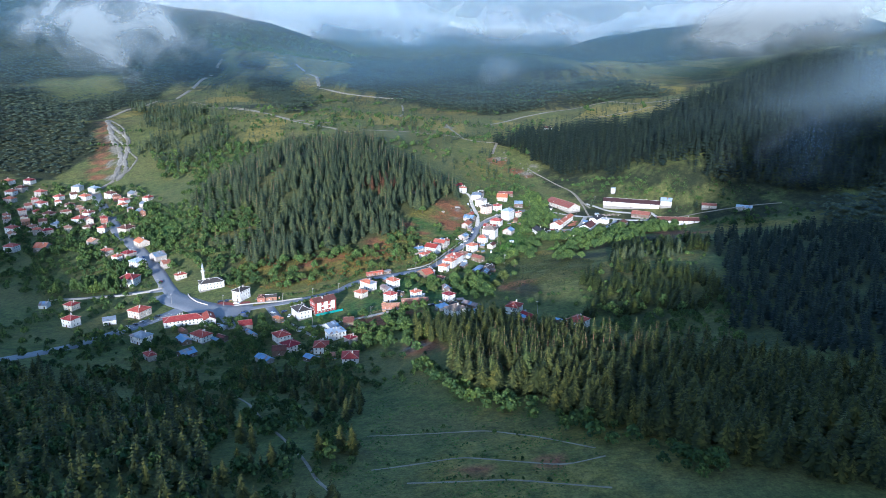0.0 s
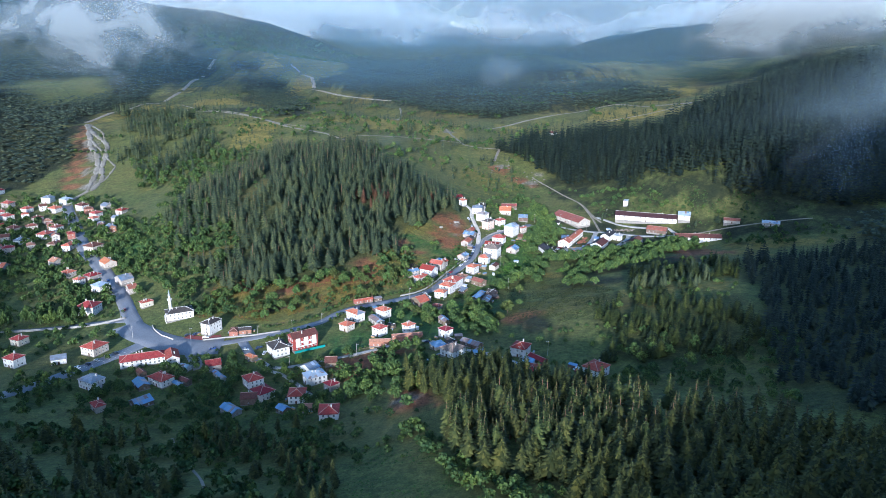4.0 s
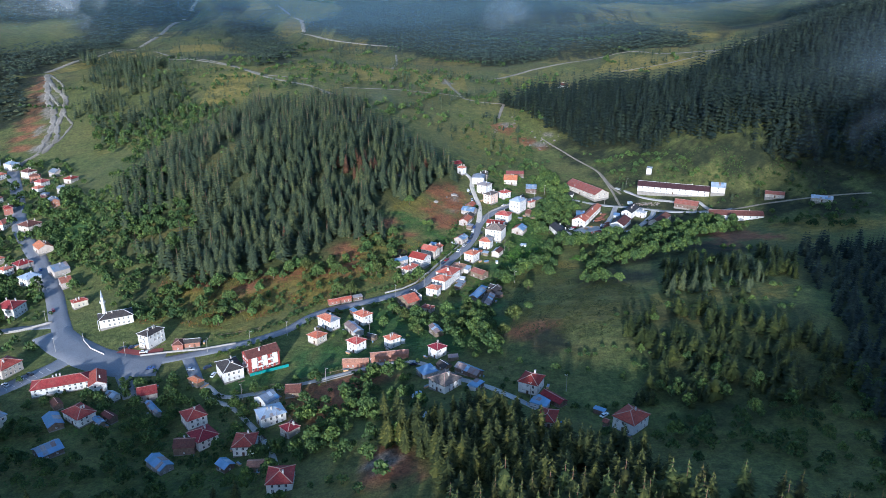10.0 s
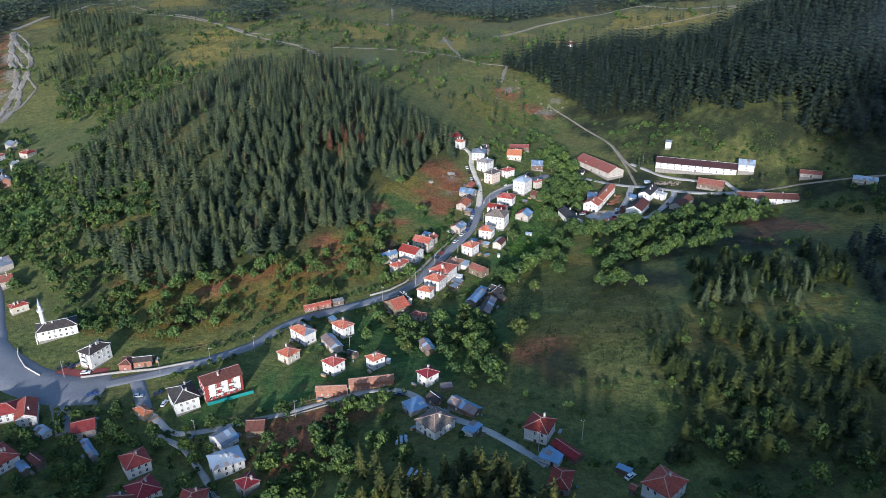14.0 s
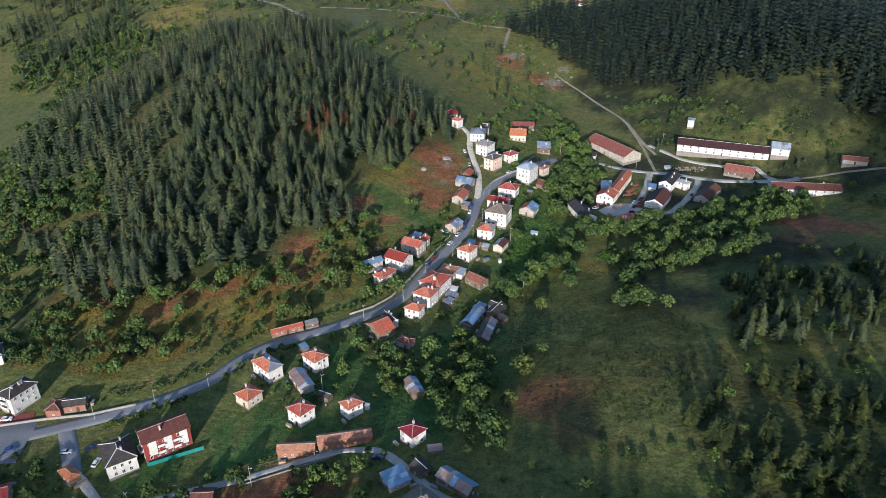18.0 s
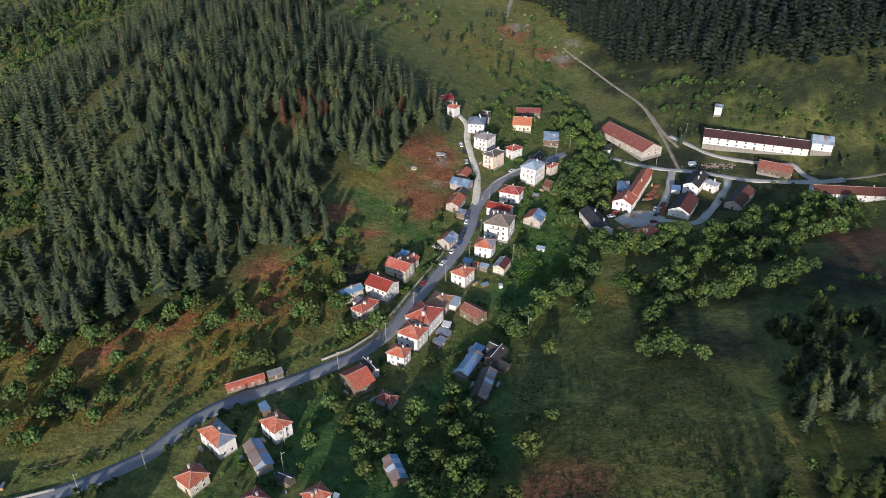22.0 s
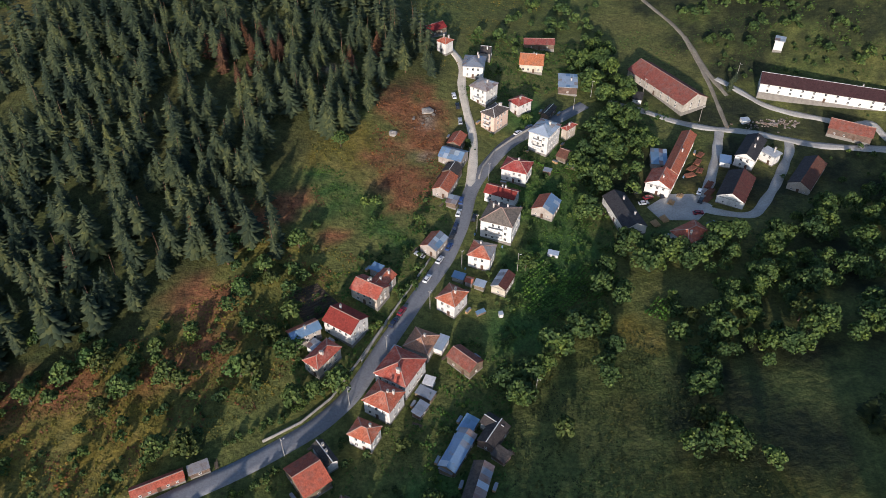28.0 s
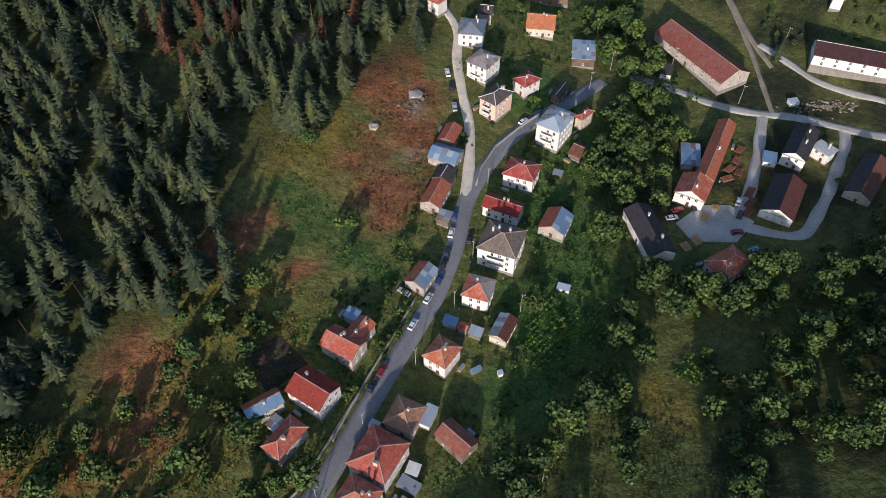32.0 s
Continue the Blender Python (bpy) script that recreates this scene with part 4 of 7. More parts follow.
house(114.3, 754.3, -17.4, 4.7, 7.4, 2.5, "shed", "dark", "white", "shed", chimneys=0)
house(129.4, 763.2, -61.1, 40.4, 15.8, 4.5, "gu", "oldred", "plaster", "barn", chimneys=0)
house(123.2, 706.9, -26.7, 6.8, 34.1, 5.0, "gv", "orange", "cream")
house(111.3, 688.0, -27.9, 10.8, 11.0, 5.0, "gv", "red", "white")
house(114.3, 706.0, -9.4, 7.0, 11.6, 3.0, "shed", "bluemetal", "plaster", "shed", chimneys=0)
house(154.7, 711.0, -32.1, 8.8, 19.4, 5.5, "gv", "slate", "white")
house(163.1, 709.2, -51.1, 7.4, 6.0, 4.5, "flat", "white", "white")
house(141.0, 684.3, -29.6, 11.2, 20.0, 3.8, "gv", "redslate", "white", "shed", chimneys=0)
house(93.4, 669.7, -76.4, 22.0, 9.6, 4.0, "gu", "slate", "white")
house(115.6, 655.3, -57.3, 9.4, 13.0, 4.2, "hip", "red", "white")
house(174.1, 695.6, -36.5, 9.4, 24.0, 3.6, "gv", "redslate2", "plaster", "shed", chimneys=0)
house(204.1, 726.7, -28.3, 18.5, 10.0, 3.5, "gu", "oldred", "wood", "shed", chimneys=0)
house(199.6, 750.6, -19.0, 58.3, 12.0, 5.0, "gu", "maroondark", "white", "barn")
house(232.8, 739.2, -19.0, 11.6, 11.8, 4.9, "gu", "palemetal", "white", "barn", chimneys=0)
house(231.0, 693.5, -5.7, 40.7, 10.0, 5.0, "gu", "brown", "white", "barn")
house(268.5, 714.3, -18.5, 14.5, 7.0, 3.0, "gu", "oldred", "plaster", "shed", chimneys=0)
house(294.5, 692.1, -23.3, 15.1, 7.0, 3.0, "gu", "palemetal", "plaster", "shed", chimneys=0)
house(187.8, 785.2, -24.4, 5.0, 5.0, 5.5, "shed", "palemetal", "white", "water_tower", chimneys=0, glazed=False)
house(-56.7, 523.9, -42.5, 12.1, 7.5, 6.0, "hip", "redgrey", "white")
house(-38.3, 529.6, -43.4, 9.0, 7.8, 6.0, "hip", "red", "white")
house(-42.0, 517.5, -56.5, 13.2, 5.9, 3.2, "gu", "rustblue", "plaster", "shed", chimneys=0)
house(-60.5, 507.8, -36.2, 8.0, 8.0, 4.5, "hip", "orange", "cream")
house(-38.0, 496.3, -39.2, 8.0, 7.8, 6.0, "hip", "red", "white")
house(-19.5, 498.0, -48.4, 6.4, 7.4, 5.5, "hip", "red", "white")
house(4.3, 478.0, -46.4, 7.3, 7.2, 5.5, "hip", "maroon", "white")
house(3.3, 509.0, -66.7, 10.5, 5.0, 3.2, "gu", "rustblue", "wood", "shed", chimneys=0)
house(-36.3, 477.5, 4.0, 13.3, 4.7, 3.2, "gu", "oldtile", "brick", "shed", chimneys=0)
house(-19.7, 480.3, 11.7, 19.3, 4.8, 3.8, "gu", "oldtile", "brick", "shed", chimneys=0)
house(-31.2, 508.2, -25.2, 5.4, 3.8, 2.4, "gu", "dark", "wood", "shed", chimneys=0)
house(-99.4, 478.0, -56.6, 13.6, 10.8, 6.0, "hip", "dark", "white")
house(-85.3, 485.3, -55.0, 9.9, 17.1, 8.5, "gv", "brown", "redwhite", "hotel", balconies=1)
house(-149.4, 507.3, -26.0, 8.3, 12.1, 8.0, "hip", "dark", "white", "hotel", chimneys=2, balconies=2)
house(-133.3, 503.0, 4.4, 6.0, 7.3, 3.6, "hip", "brown", "brick", "shed", chimneys=0)
house(-126.9, 504.8, 12.7, 8.7, 5.2, 3.0, "gu", "dark", "brick", "shed", chimneys=0)
house(-178.8, 531.1, -62.4, 10.2, 18.4, 5.5, "hip", "dark", "white", "mosque_hall")
house(-211.2, 555.3, -46.6, 5.5, 9.1, 4.2, "hip", "deepred", "cream")
house(-135.0, 461.9, 22.8, 9.2, 9.0, 3.8, "gu", "deepred", "plaster", "shed", chimneys=0)
house(-105.7, 440.9, -51.9, 10.4, 9.7, 5.2, "hip", "deepred", "white")
house(-69.5, 436.6, -59.1, 9.7, 12.1, 5.2, "hip", "palemetal", "white")
house(-75.1, 452.4, -39.4, 9.6, 8.0, 3.0, "gv", "greymetal", "white", "shed", chimneys=0)
house(-63.5, 458.0, 3.6, 7.5, 8.6, 2.8, "gu", "brown", "wood", "shed", chimneys=0)
house(-114.7, 471.9, -38.5, 8.2, 4.5, 2.6, "hip", "orange", "wood", "pavilion")
house(45.4, 433.4, -26.8, 9.3, 10.0, 5.5, "hip", "maroon", "white", balconies=1)
house(80.0, 400.0, -45.5, 10.1, 11.6, 5.5, "hip", "deepred", "white")
house(8.1, 441.7, -43.6, 10.9, 11.4, 4.6, "hip", "greybrown", "white")
house(-0.3, 457.1, -61.2, 8.0, 7.8, 2.5, "shed", "bluemetal", "plaster", "shed", chimneys=0)
house(19.1, 452.5, -39.4, 13.1, 5.8, 2.6, "gu", "rustblue", "wood", "shed", chimneys=0)
house(48.8, 405.3, -18.9, 7.2, 9.8, 3.2, "hip", "maroon", "plaster", "shed", chimneys=0)
house(47.7, 419.3, -48.3, 6.5, 5.0, 2.5, "shed", "bluemetal", "wood", "shed", chimneys=0)
house(-96.4, 424.9, -45.6, 10.9, 10.0, 5.0, "hip", "maroon", "white")
house(-102.5, 420.3, 5.4, 9.3, 8.0, 4.0, "gu", "brown", "wood")
house(-75.5, 416.0, 3.3, 9.5, 10.5, 5.0, "hip", "deepred", "white")
house(-53.1, 383.4, 5.5, 10.2, 11.0, 5.0, "hip", "deepred", "white")
house(-109.2, 408.1, -40.3, 11.9, 6.5, 3.0, "gu", "bluemetal", "plaster", "shed", chimneys=0)
house(-58.0, 423.0, -44.2, 6.8, 6.7, 4.0, "hip", "maroon", "plaster")
house(-80.5, 403.2, -39.3, 6.6, 5.4, 2.6, "gu", "bluemetal", "wood", "shed", chimneys=0)
house(-179.5, 469.0, 22.0, 27.0, 10.5, 4.4, "hip", "deepred", "white", chimneys=2)
house(-162.6, 470.5, 25.0, 8.6, 14.0, 4.6, "gv", "deepred", "white")
house(-159.4, 444.1, -34.1, 13.4, 9.5, 4.6, "hip", "deepred", "white")
house(-169.3, 439.6, -50.6, 11.6, 6.9, 2.6, "gu", "bluemetal", "wood", "shed", chimneys=0)
house(-160.6, 418.2, -41.6, 9.4, 10.2, 2.6, "gv", "bluemetal", "wood", "shed", chimneys=0)
house(-179.4, 408.8, -45.9, 8.5, 5.9, 4.0, "hip", "deepred", "plaster")
house(-195.8, 436.9, -29.1, 12.4, 9.5, 5.5, "hip", "greymetal", "white")
house(-215.9, 483.9, -23.6, 11.8, 12.4, 5.5, "hip", "deepred", "cream")
house(-250.7, 551.0, -7.1, 13.5, 12.5, 7.0, "hip", "deepred", "white")
house(-254.6, 463.5, -22.6, 9.8, 8.8, 6.0, "hip", "deepred", "white")
house(-272.1, 499.5, -21.0, 8.7, 8.5, 4.6, "hip", "deepred", "cream")
house(-294.3, 503.6, 3.6, 6.4, 7.8, 3.0, "gu", "greymetal", "white", "shed", chimneys=0)
house(-231.0, 469.0, 25.0, 9.0, 7.5, 3.6, "gu", "greymetal", "white", "shed", chimneys=0)
house(-273.5, 634.8, -45.6, 13.5, 10.1, 4.0, "gu", "orange", "cream")
house(-303.8, 674.8, -22.8, 11.9, 12.5, 4.5, "hip", "brown", "cream")
house(-246.3, 601.2, -41.5, 12.0, 10.6, 4.0, "gv", "greymetal", "plaster")
house(-233.5, 583.8, -51.2, 9.5, 6.9, 4.0, "gv", "oldred", "plaster")
house(-260.6, 591.6, -28.9, 10.7, 10.7, 5.0, "hip", "palemetal", "white")
house(-283.8, 605.2, -23.4, 7.0, 7.4, 5.0, "hip", "red", "white")
house(-300.1, 621.8, -27.5, 8.7, 8.6, 4.5, "hip", "red", "plaster")
house(-276.9, 613.3, -32.1, 9.1, 10.5, 4.0, "hip", "maroon", "plaster")
house(-324.8, 650.3, -30.2, 8.9, 9.8, 4.0, "gu", "oldtile", "plaster")
house(-371.3, 647.3, -1.9, 12.1, 12.5, 4.0, "gu", "red", "plaster")
house(-377.7, 733.7, -9.8, 11.8, 12.5, 5.0, "hip", "red", "white")
house(-330.7, 685.7, -4.6, 8.5, 12.5, 5.0, "hip", "red", "white")
house(-351.1, 699.6, -7.0, 8.8, 12.5, 4.0, "hip", "brown", "plaster")
house(-395.7, 723.6, -20.8, 10.5, 10.4, 4.0, "hip", "greymetal", "white")
house(-454.4, 803.2, -30.2, 11.5, 10.0, 5.0, "hip", "red", "white")
house(-475.1, 841.9, -17.9, 11.5, 10.0, 5.0, "hip", "red", "plaster")
house(-437.5, 855.1, -9.7, 11.5, 10.0, 6.0, "hip", "greymetal", "white")
house(-413.5, 846.6, -23.1, 11.5, 10.0, 6.0, "hip", "palemetal", "white")
house(-383.2, 821.2, -28.0, 11.5, 10.0, 6.0, "hip", "brown", "white")
house(-413.0, 821.6, -22.3, 11.5, 10.0, 5.0, "hip", "red", "white")
house(-353.5, 788.0, -22.7, 9.4, 10.0, 5.0, "hip", "red", "white")
house(-348.3, 772.2, -23.9, 7.9, 8.6, 4.0, "hip", "red", "white")
house(-325.6, 785.8, -16.9, 8.7, 10.0, 4.0, "hip", "maroon", "plaster")
house(-317.9, 755.6, -23.1, 7.8, 7.5, 4.0, "gu", "greymetal", "plaster")
house(-354.2, 815.9, -36.4, 11.5, 10.0, 4.0, "gu", "greymetal", "plaster")
house(-445.0, 824.5, -18.3, 9.1, 10.0, 5.0, "hip", "red", "white")
house(-418.9, 796.3, -21.3, 8.5, 8.8, 4.0, "hip", "brown", "plaster")
house(-377.6, 753.8, -20.3, 9.9, 10.0, 5.0, "hip", "oldred", "white")
house(-426.7, 766.3, -24.4, 11.5, 10.0, 4.0, "hip", "brown", "plaster")
house(-436.3, 712.1, -12.9, 11.5, 10.0, 6.0, "hip", "red", "white")
house(-400.7, 648.3, -12.1, 11.5, 10.0, 6.0, "hip", "red", "white")
house(-497.0, 816.5, -10.1, 11.5, 10.0, 5.0, "hip", "red", "plaster")
house(-503.7, 853.3, -13.6, 11.5, 10.0, 5.0, "hip", "brown", "plaster")
house(-508.2, 839.4, -11.3, 11.5, 10.0, 5.0, "hip", "red", "white")
house(-506.9, 878.4, -15.7, 11.5, 10.0, 5.0, "hip", "maroon", "white")
house(-529.4, 873.0, -14.4, 11.5, 10.0, 5.0, "hip", "red", "white")
house(161.7, 1127.2, -20.0, 12.0, 9.0, 5.0, "gu", "brown", "white", "chapel")
house(-151.2, 460.4, -32.6, 7.0, 4.3, 2.6, "gu", "palemetal", "white", "shed", chimneys=0)
house(-128.0, 450.4, -47.7, 13.3, 3.0, 2.5, "gu", "bluemetal", "plaster", "shed", chimneys=0)
house(-148.9, 440.3, -40.0, 7.1, 3.3, 2.6, "gu", "bluemetal", "wood", "shed", chimneys=0)
house(-145.6, 443.8, -35.2, 7.9, 4.1, 3.0, "gu", "brown", "wood", "shed", chimneys=0)
house(-66.0, 399.3, 3.6, 8.2, 5.3, 2.8, "gu", "oldtile", "wood", "shed", chimneys=0)
house(47.3, 418.1, -30.5, 7.6, 4.6, 2.4, "shed", "bluemetal", "white", "shed", chimneys=0)
house(53.5, 422.0, -50.5, 11.2, 5.1, 2.4, "gu", "maroon", "wood", "shed", chimneys=0)
house(22.0, 437.6, -39.0, 4.7, 5.7, 2.3, "shed", "bluemetal", "wood", "shed", chimneys=0)
house(7.7, 460.7, -49.8, 6.4, 5.4, 2.4, "gu", "dark", "wood", "shed", chimneys=0)
house(71.1, 401.5, -39.0, 2.4, 3.2, 2.4, "gu", "oldred", "wood", "shed", chimneys=0)
house(125.7, 659.8, -67.4, 5.3, 3.3, 2.6, "shed", "bluemetal", "wood", "shed", chimneys=0)
house(142.9, 705.8, -15.8, 4.9, 5.8, 2.6, "shed", "bluemetal", "white", "shed", chimneys=0)
house(-174.6, 453.3, -46.9, 6.8, 4.6, 2.6, "gu", "brown", "wood", "shed", chimneys=0)
house(-54.5, 551.8, 27.0, 14.5, 3.4, 2.5, "gu", "orange", "brick", "shed", chimneys=0)
house(-44.6, 556.9, 27.0, 6.0, 3.2, 2.3, "shed", "rustpale", "wood", "shed", chimneys=0)
house(2.0, 628.4, -29.2, 6.4, 8.6, 4.6, "gv", "red", "cream")
house(-0.6, 634.0, -29.2, 4.4, 3.6, 3.6, "shed", "bluemetal", "plaster", "shed", chimneys=0)
house(-17.6, 599.6, -34.0, 5.2, 4.0, 3.0, "shed", "greymetal", "white", "shed", chimneys=0)
house(22.6, 604.6, -24.0, 3.6, 6.4, 2.8, "shed", "palemetal", "white", "shed", chimneys=0)
# the closely built old quarter across the main road
tr2 = random.Random(31)
for k in range(260):
    x, y = tr2.uniform(-470, -300), tr2.uniform(690, 830)
    side = x + 405 - (832 - y) * 0.66
    if not (-115 < side < -14 or 14 < side < 40) or any(math.hypot(x - p[0], y - p[1]) < p[2] + 6.0 for p in PLOTS):
        continue
    house(x, y, tr2.choice((-58, 32)) + tr2.uniform(-12, 12), tr2.uniform(7.5, 11), tr2.uniform(6.5, 8.5), tr2.choice((3.2, 5.4, 5.8)), tr2.choice(("hip", "hip", "gu")), tr2.choice(("oldred", "red", "oldred", "brown", "maroon", "oldtile", "greymetal")), tr2.choice(("cream", "white", "plaster", "plaster", "brick")), rise=None)
# tin-roofed sheds by the meadow
for row in ((31.0, 573.0, 62, 7.0, 4.4, 2.6, "shed", "bluemetal", "wood"), (28.0, 566.0, 70, 6.5, 4.6, 2.4, "shed", "palemetal", "plaster"), (25.5, 560.0, 66, 6.0, 4.4, 2.2, "shed", "greymetal", "wood"),
            (38.6, 573.2, -38, 7.0, 5.0, 3.0, "gu", "dark", "white"), (40.3, 562.5, -40, 5.0, 4.0, 2.2, "shed", "dark", "wood"), (16.6, 579.4, 60, 5.5, 3.4, 2.2, "shed", "greymetal", "wood"), (19.0, 589.5, -20, 3.6, 3.4, 2.6, "shed", "white", "white")):
    house(*row, "shed", chimneys=0)

# ---- trees ----
def conifer(rng, height, tiers, arms, thin=1.0, bough=0.30):
    """Corners and triangles of a spruce: whorls of drooping, narrow boughs, uneven in length, round a leader."""
    v, t = [], []
    base = height * rng.uniform(0.08, 0.22)
    spread = height * 0.215 * thin
    for k in range(tiers):
        f = k / (tiers - 1)
        z = base + (height - base) * f ** 0.92
        r = spread * (1 - f) ** 0.7 * (0.55 + 0.45 * min(1, f * 6 + 0.3)) * rng.uniform(0.84, 1.14) + 0.12
        turn = rng.uniform(0, 6.28)
        for j in range(arms if f < 0.75 else max(4, arms - 3)):
            a = turn + 6.283 * (j + rng.uniform(-0.35, 0.35)) / arms
            rr, w = r * rng.uniform(0.55, 1.28), r * bough * rng.uniform(0.7, 1.3)
            c, s = math.cos(a), math.sin(a)
            drop, lift = rr * rng.uniform(0.24, 0.55), height * 0.04 * (1 - f) + 0.08
            n = len(v)
            v += [(0, 0, z + lift), (c * rr * 0.6 - s * w, s * rr * 0.6 + c * w, z - drop * 0.8), (c * rr, s * rr, z - drop * 0.75), (c * rr * 0.6 + s * w, s * rr * 0.6 - c * w, z - drop * 0.8)]
            t += [(n, n + 1, n + 2), (n, n + 2, n + 3)]
    n = len(v)
    v += [(0.3, 0, height * 0.93), (-0.17, 0.26, height * 0.93), (-0.17, -0.26, height * 0.93), (0, 0, height)]
    t += [(n, n + 1, n + 3), (n + 1, n + 2, n + 3), (n + 2, n, n + 3)]
    return np.array(v), np.array(t)


def stem(height, r, sides=5, top=0.15):
    v = [(math.cos(6.283 * k / sides) * q, math.sin(6.283 * k / sides) * q, z) for z, q in ((-0.8, r * 1.25), (height * 0.45, r * 0.7), (height, r * top)) for k in range(sides)]
    t = []
    for lv in range(2):
        for k in range(sides):
            a, b, c, d = lv * sides + k, lv * sides + (k + 1) % sides, (lv + 1) * sides + (k + 1) % sides, (lv + 1) * sides + k
            t += [(a, b, c), (a, c, d)]
    return np.array(v), np.array(t)


def broadleaf(rng, height, wide, leaves, size):
    """Crown of a broad-leaved tree: several uneven lobes, each a shell of folded leaf clumps."""
    v, t = [], []
    lobes = []
    count = rng.randint(13, 17)
    for k in range(count):
        a, r = 6.283 * (k * 0.381966 + rng.uniform(-0.08, 0.08)), wide * 0.5 * math.sqrt((k + 0.4) / count) * rng.uniform(0.62, 0.84)
        lobes.append((math.cos(a) * r, math.sin(a) * r, height * (0.86 - 0.50 * (r / (wide * 0.42)) ** 1.7) * rng.uniform(0.88, 1.1), wide * rng.uniform(0.115, 0.195)))
    lobes.append((0, 0, height * 0.5, wide * 0.33))
    for k in range(leaves):
        cx, cy, cz, r = lobes[k % len(lobes)]
        d = Vector((rng.gauss(0, 1), rng.gauss(0, 1), rng.gauss(0.25, 0.9))).normalized()
        p = Vector((cx, cy, cz)) + Vector((d.x, d.y, d.z * 0.85)) * r * rng.uniform(0.82, 1.08)
        n1 = (d + Vector((rng.gauss(0, 0.28), rng.gauss(0, 0.28), rng.gauss(0.15, 0.28)))).normalized()
        x = n1.orthogonal().normalized()
        x.rotate(Matrix.Rotation(rng.uniform(0, 6.28), 3, n1))
        y = n1.cross(x)
        s = size * rng.uniform(0.6, 1.3)
        n = len(v)
        for a, b, c in ((-0.8, -0.7, -0.2), (0.75, -0.8, 0.0), (0.9, 0.7, -0.25), (-0.7, 0.85, 0.05)):
            v.append(p + (x * a + y * b) * s * 0.62 + n1 * c * s)
        t += [(n, n + 1, n + 2), (n, n + 2, n + 3)]
    return np.array([tuple(q) for q in v]), np.array(t)


def limbs(rng, height, wide):
    v, t = stem(height * 0.72, 0.16 + height * 0.018, 6)
    v, t = list(map(tuple, v)), list(map(tuple, t))
    for k in range(5):
        a, z = rng.uniform(0, 6.28), height * rng.uniform(0.22, 0.45)
        c, s, L = math.cos(a), math.sin(a), wide * rng.uniform(0.25, 0.4)
        n = len(v)
        v += [(0.09, 0, z), (-0.05, 0.09, z), (-0.05, -0.09, z), (c * L, s * L, z + height * 0.28)]
        t += [(n, n + 1, n + 3), (n + 1, n + 2, n + 3), (n + 2, n, n + 3)]
    return np.array(v), np.array(t)


def scatter(poly, gap, rng, keep=None):
    """Uneven spacing of about gap metres inside a polygon."""
    px, py = [p[0] for p in poly], [p[1] for p in poly]
    xs, ys = np.meshgrid(np.arange(min(px), max(px), gap), np.arange(min(py), max(py), gap))
    xs, ys = xs + rng.uniform(-0.62, 0.62, xs.shape) * gap, ys + rng.uniform(-0.62, 0.62, ys.shape) * gap
    ok = inside(xs + gap * 1.3 * wave(xs, ys, gap * 9, 51), ys + gap * 1.3 * wave(xs, ys, gap * 8, 52), list(poly))
    p = np.stack([xs[ok], ys[ok]], -1)
    if keep is not None:
        p = p[keep(p[:, 0], p[:, 1])]
    return p


def grove(name, pts, shapes, lo, hi, rng, material, label, category="forest", lean=0.03):
    """Many trees joined into one mesh: shapes of height 1 set at pts, each turned and scaled."""
    if not len(pts):
        return None
    n = len(pts)
    if shapes is BUSH and (pts[:, 0].mean() < -165 or pts[:, 1].mean() > 765 or pts[:, 1].mean() < 380):
        shapes = BUSH_MID
    z = ground_at(pts[:, 0], pts[:, 1]) - 0.3
    size, turn, pick = rng.uniform(lo, hi, n) * (1 - 0.35 * (rng.uniform(0, 1, n) < 0.18)), rng.uniform(0, 6.283, n), rng.randint(0, len(shapes), n)
    vs, ts, base = [], [], 0
    for k, (sv, st) in enumerate(shapes):
        idx = np.nonzero(pick == k)[0]
        if not len(idx):
            continue
        c, s, h = np.cos(turn[idx])[:, None], np.sin(turn[idx])[:, None], size[idx][:, None]
        w = h * rng.uniform(0.85, 1.15, (len(idx), 1))
        lx, ly = rng.normal(0, lean, (2, len(idx), 1))
        x = (sv[None, :, 0] * c - sv[None, :, 1] * s) * w + sv[None, :, 2] * h * lx + pts[idx, 0][:, None]
        y = (sv[None, :, 0] * s + sv[None, :, 1] * c) * w + sv[None, :, 2] * h * ly + pts[idx, 1][:, None]
        zz = sv[None, :, 2] * h + z[idx][:, None]
        vs.append(np.stack([x, y, zz], -1).reshape(-1, 3))
        ts.append((st[None] + (base + np.arange(len(idx)) * len(sv))[:, None, None]).reshape(-1, 3))
        base += len(idx) * len(sv)
    me = mesh_from(name, np.concatenate(vs), (), np.concatenate(ts))
    me.materials.append(material)
    return tagged(new(name, me), label, category, kind="stuff")


def unit(shape, h):
    return shape[0] / h, shape[1]


tr = random.Random(11)
RNG = np.random.RandomState(5)
SPRUCE = [unit(conifer(tr, 18, 17, 10, f, 0.24), 18) for f in (0.9, 1.05, 1.2, 0.98, 1.12, 1.4)]
SPRUCE_MID = [unit(conifer(tr, 18, 9, 8, f, 0.34), 18) for f in (0.9, 1.05, 1.2, 1.0)]
PINE = [unit(conifer(tr, 18, 10, 8, f, 0.32), 18) for f in (1.35, 1.6, 1.45, 1.25)]
SPRUCE_DARK = [unit(conifer(tr, 18, 7, 6, f, 0.44), 18) for f in (0.8, 0.95, 1.1, 0.88)]
SPRUCE_FAR = [unit(conifer(tr, 18, 3, 5, f, 0.62), 18) for f in (1.3, 1.5, 1.4)]
BUSH = [unit(broadleaf(tr, 9, 9.2, 280, 0.92), 9) for _ in range(6)]
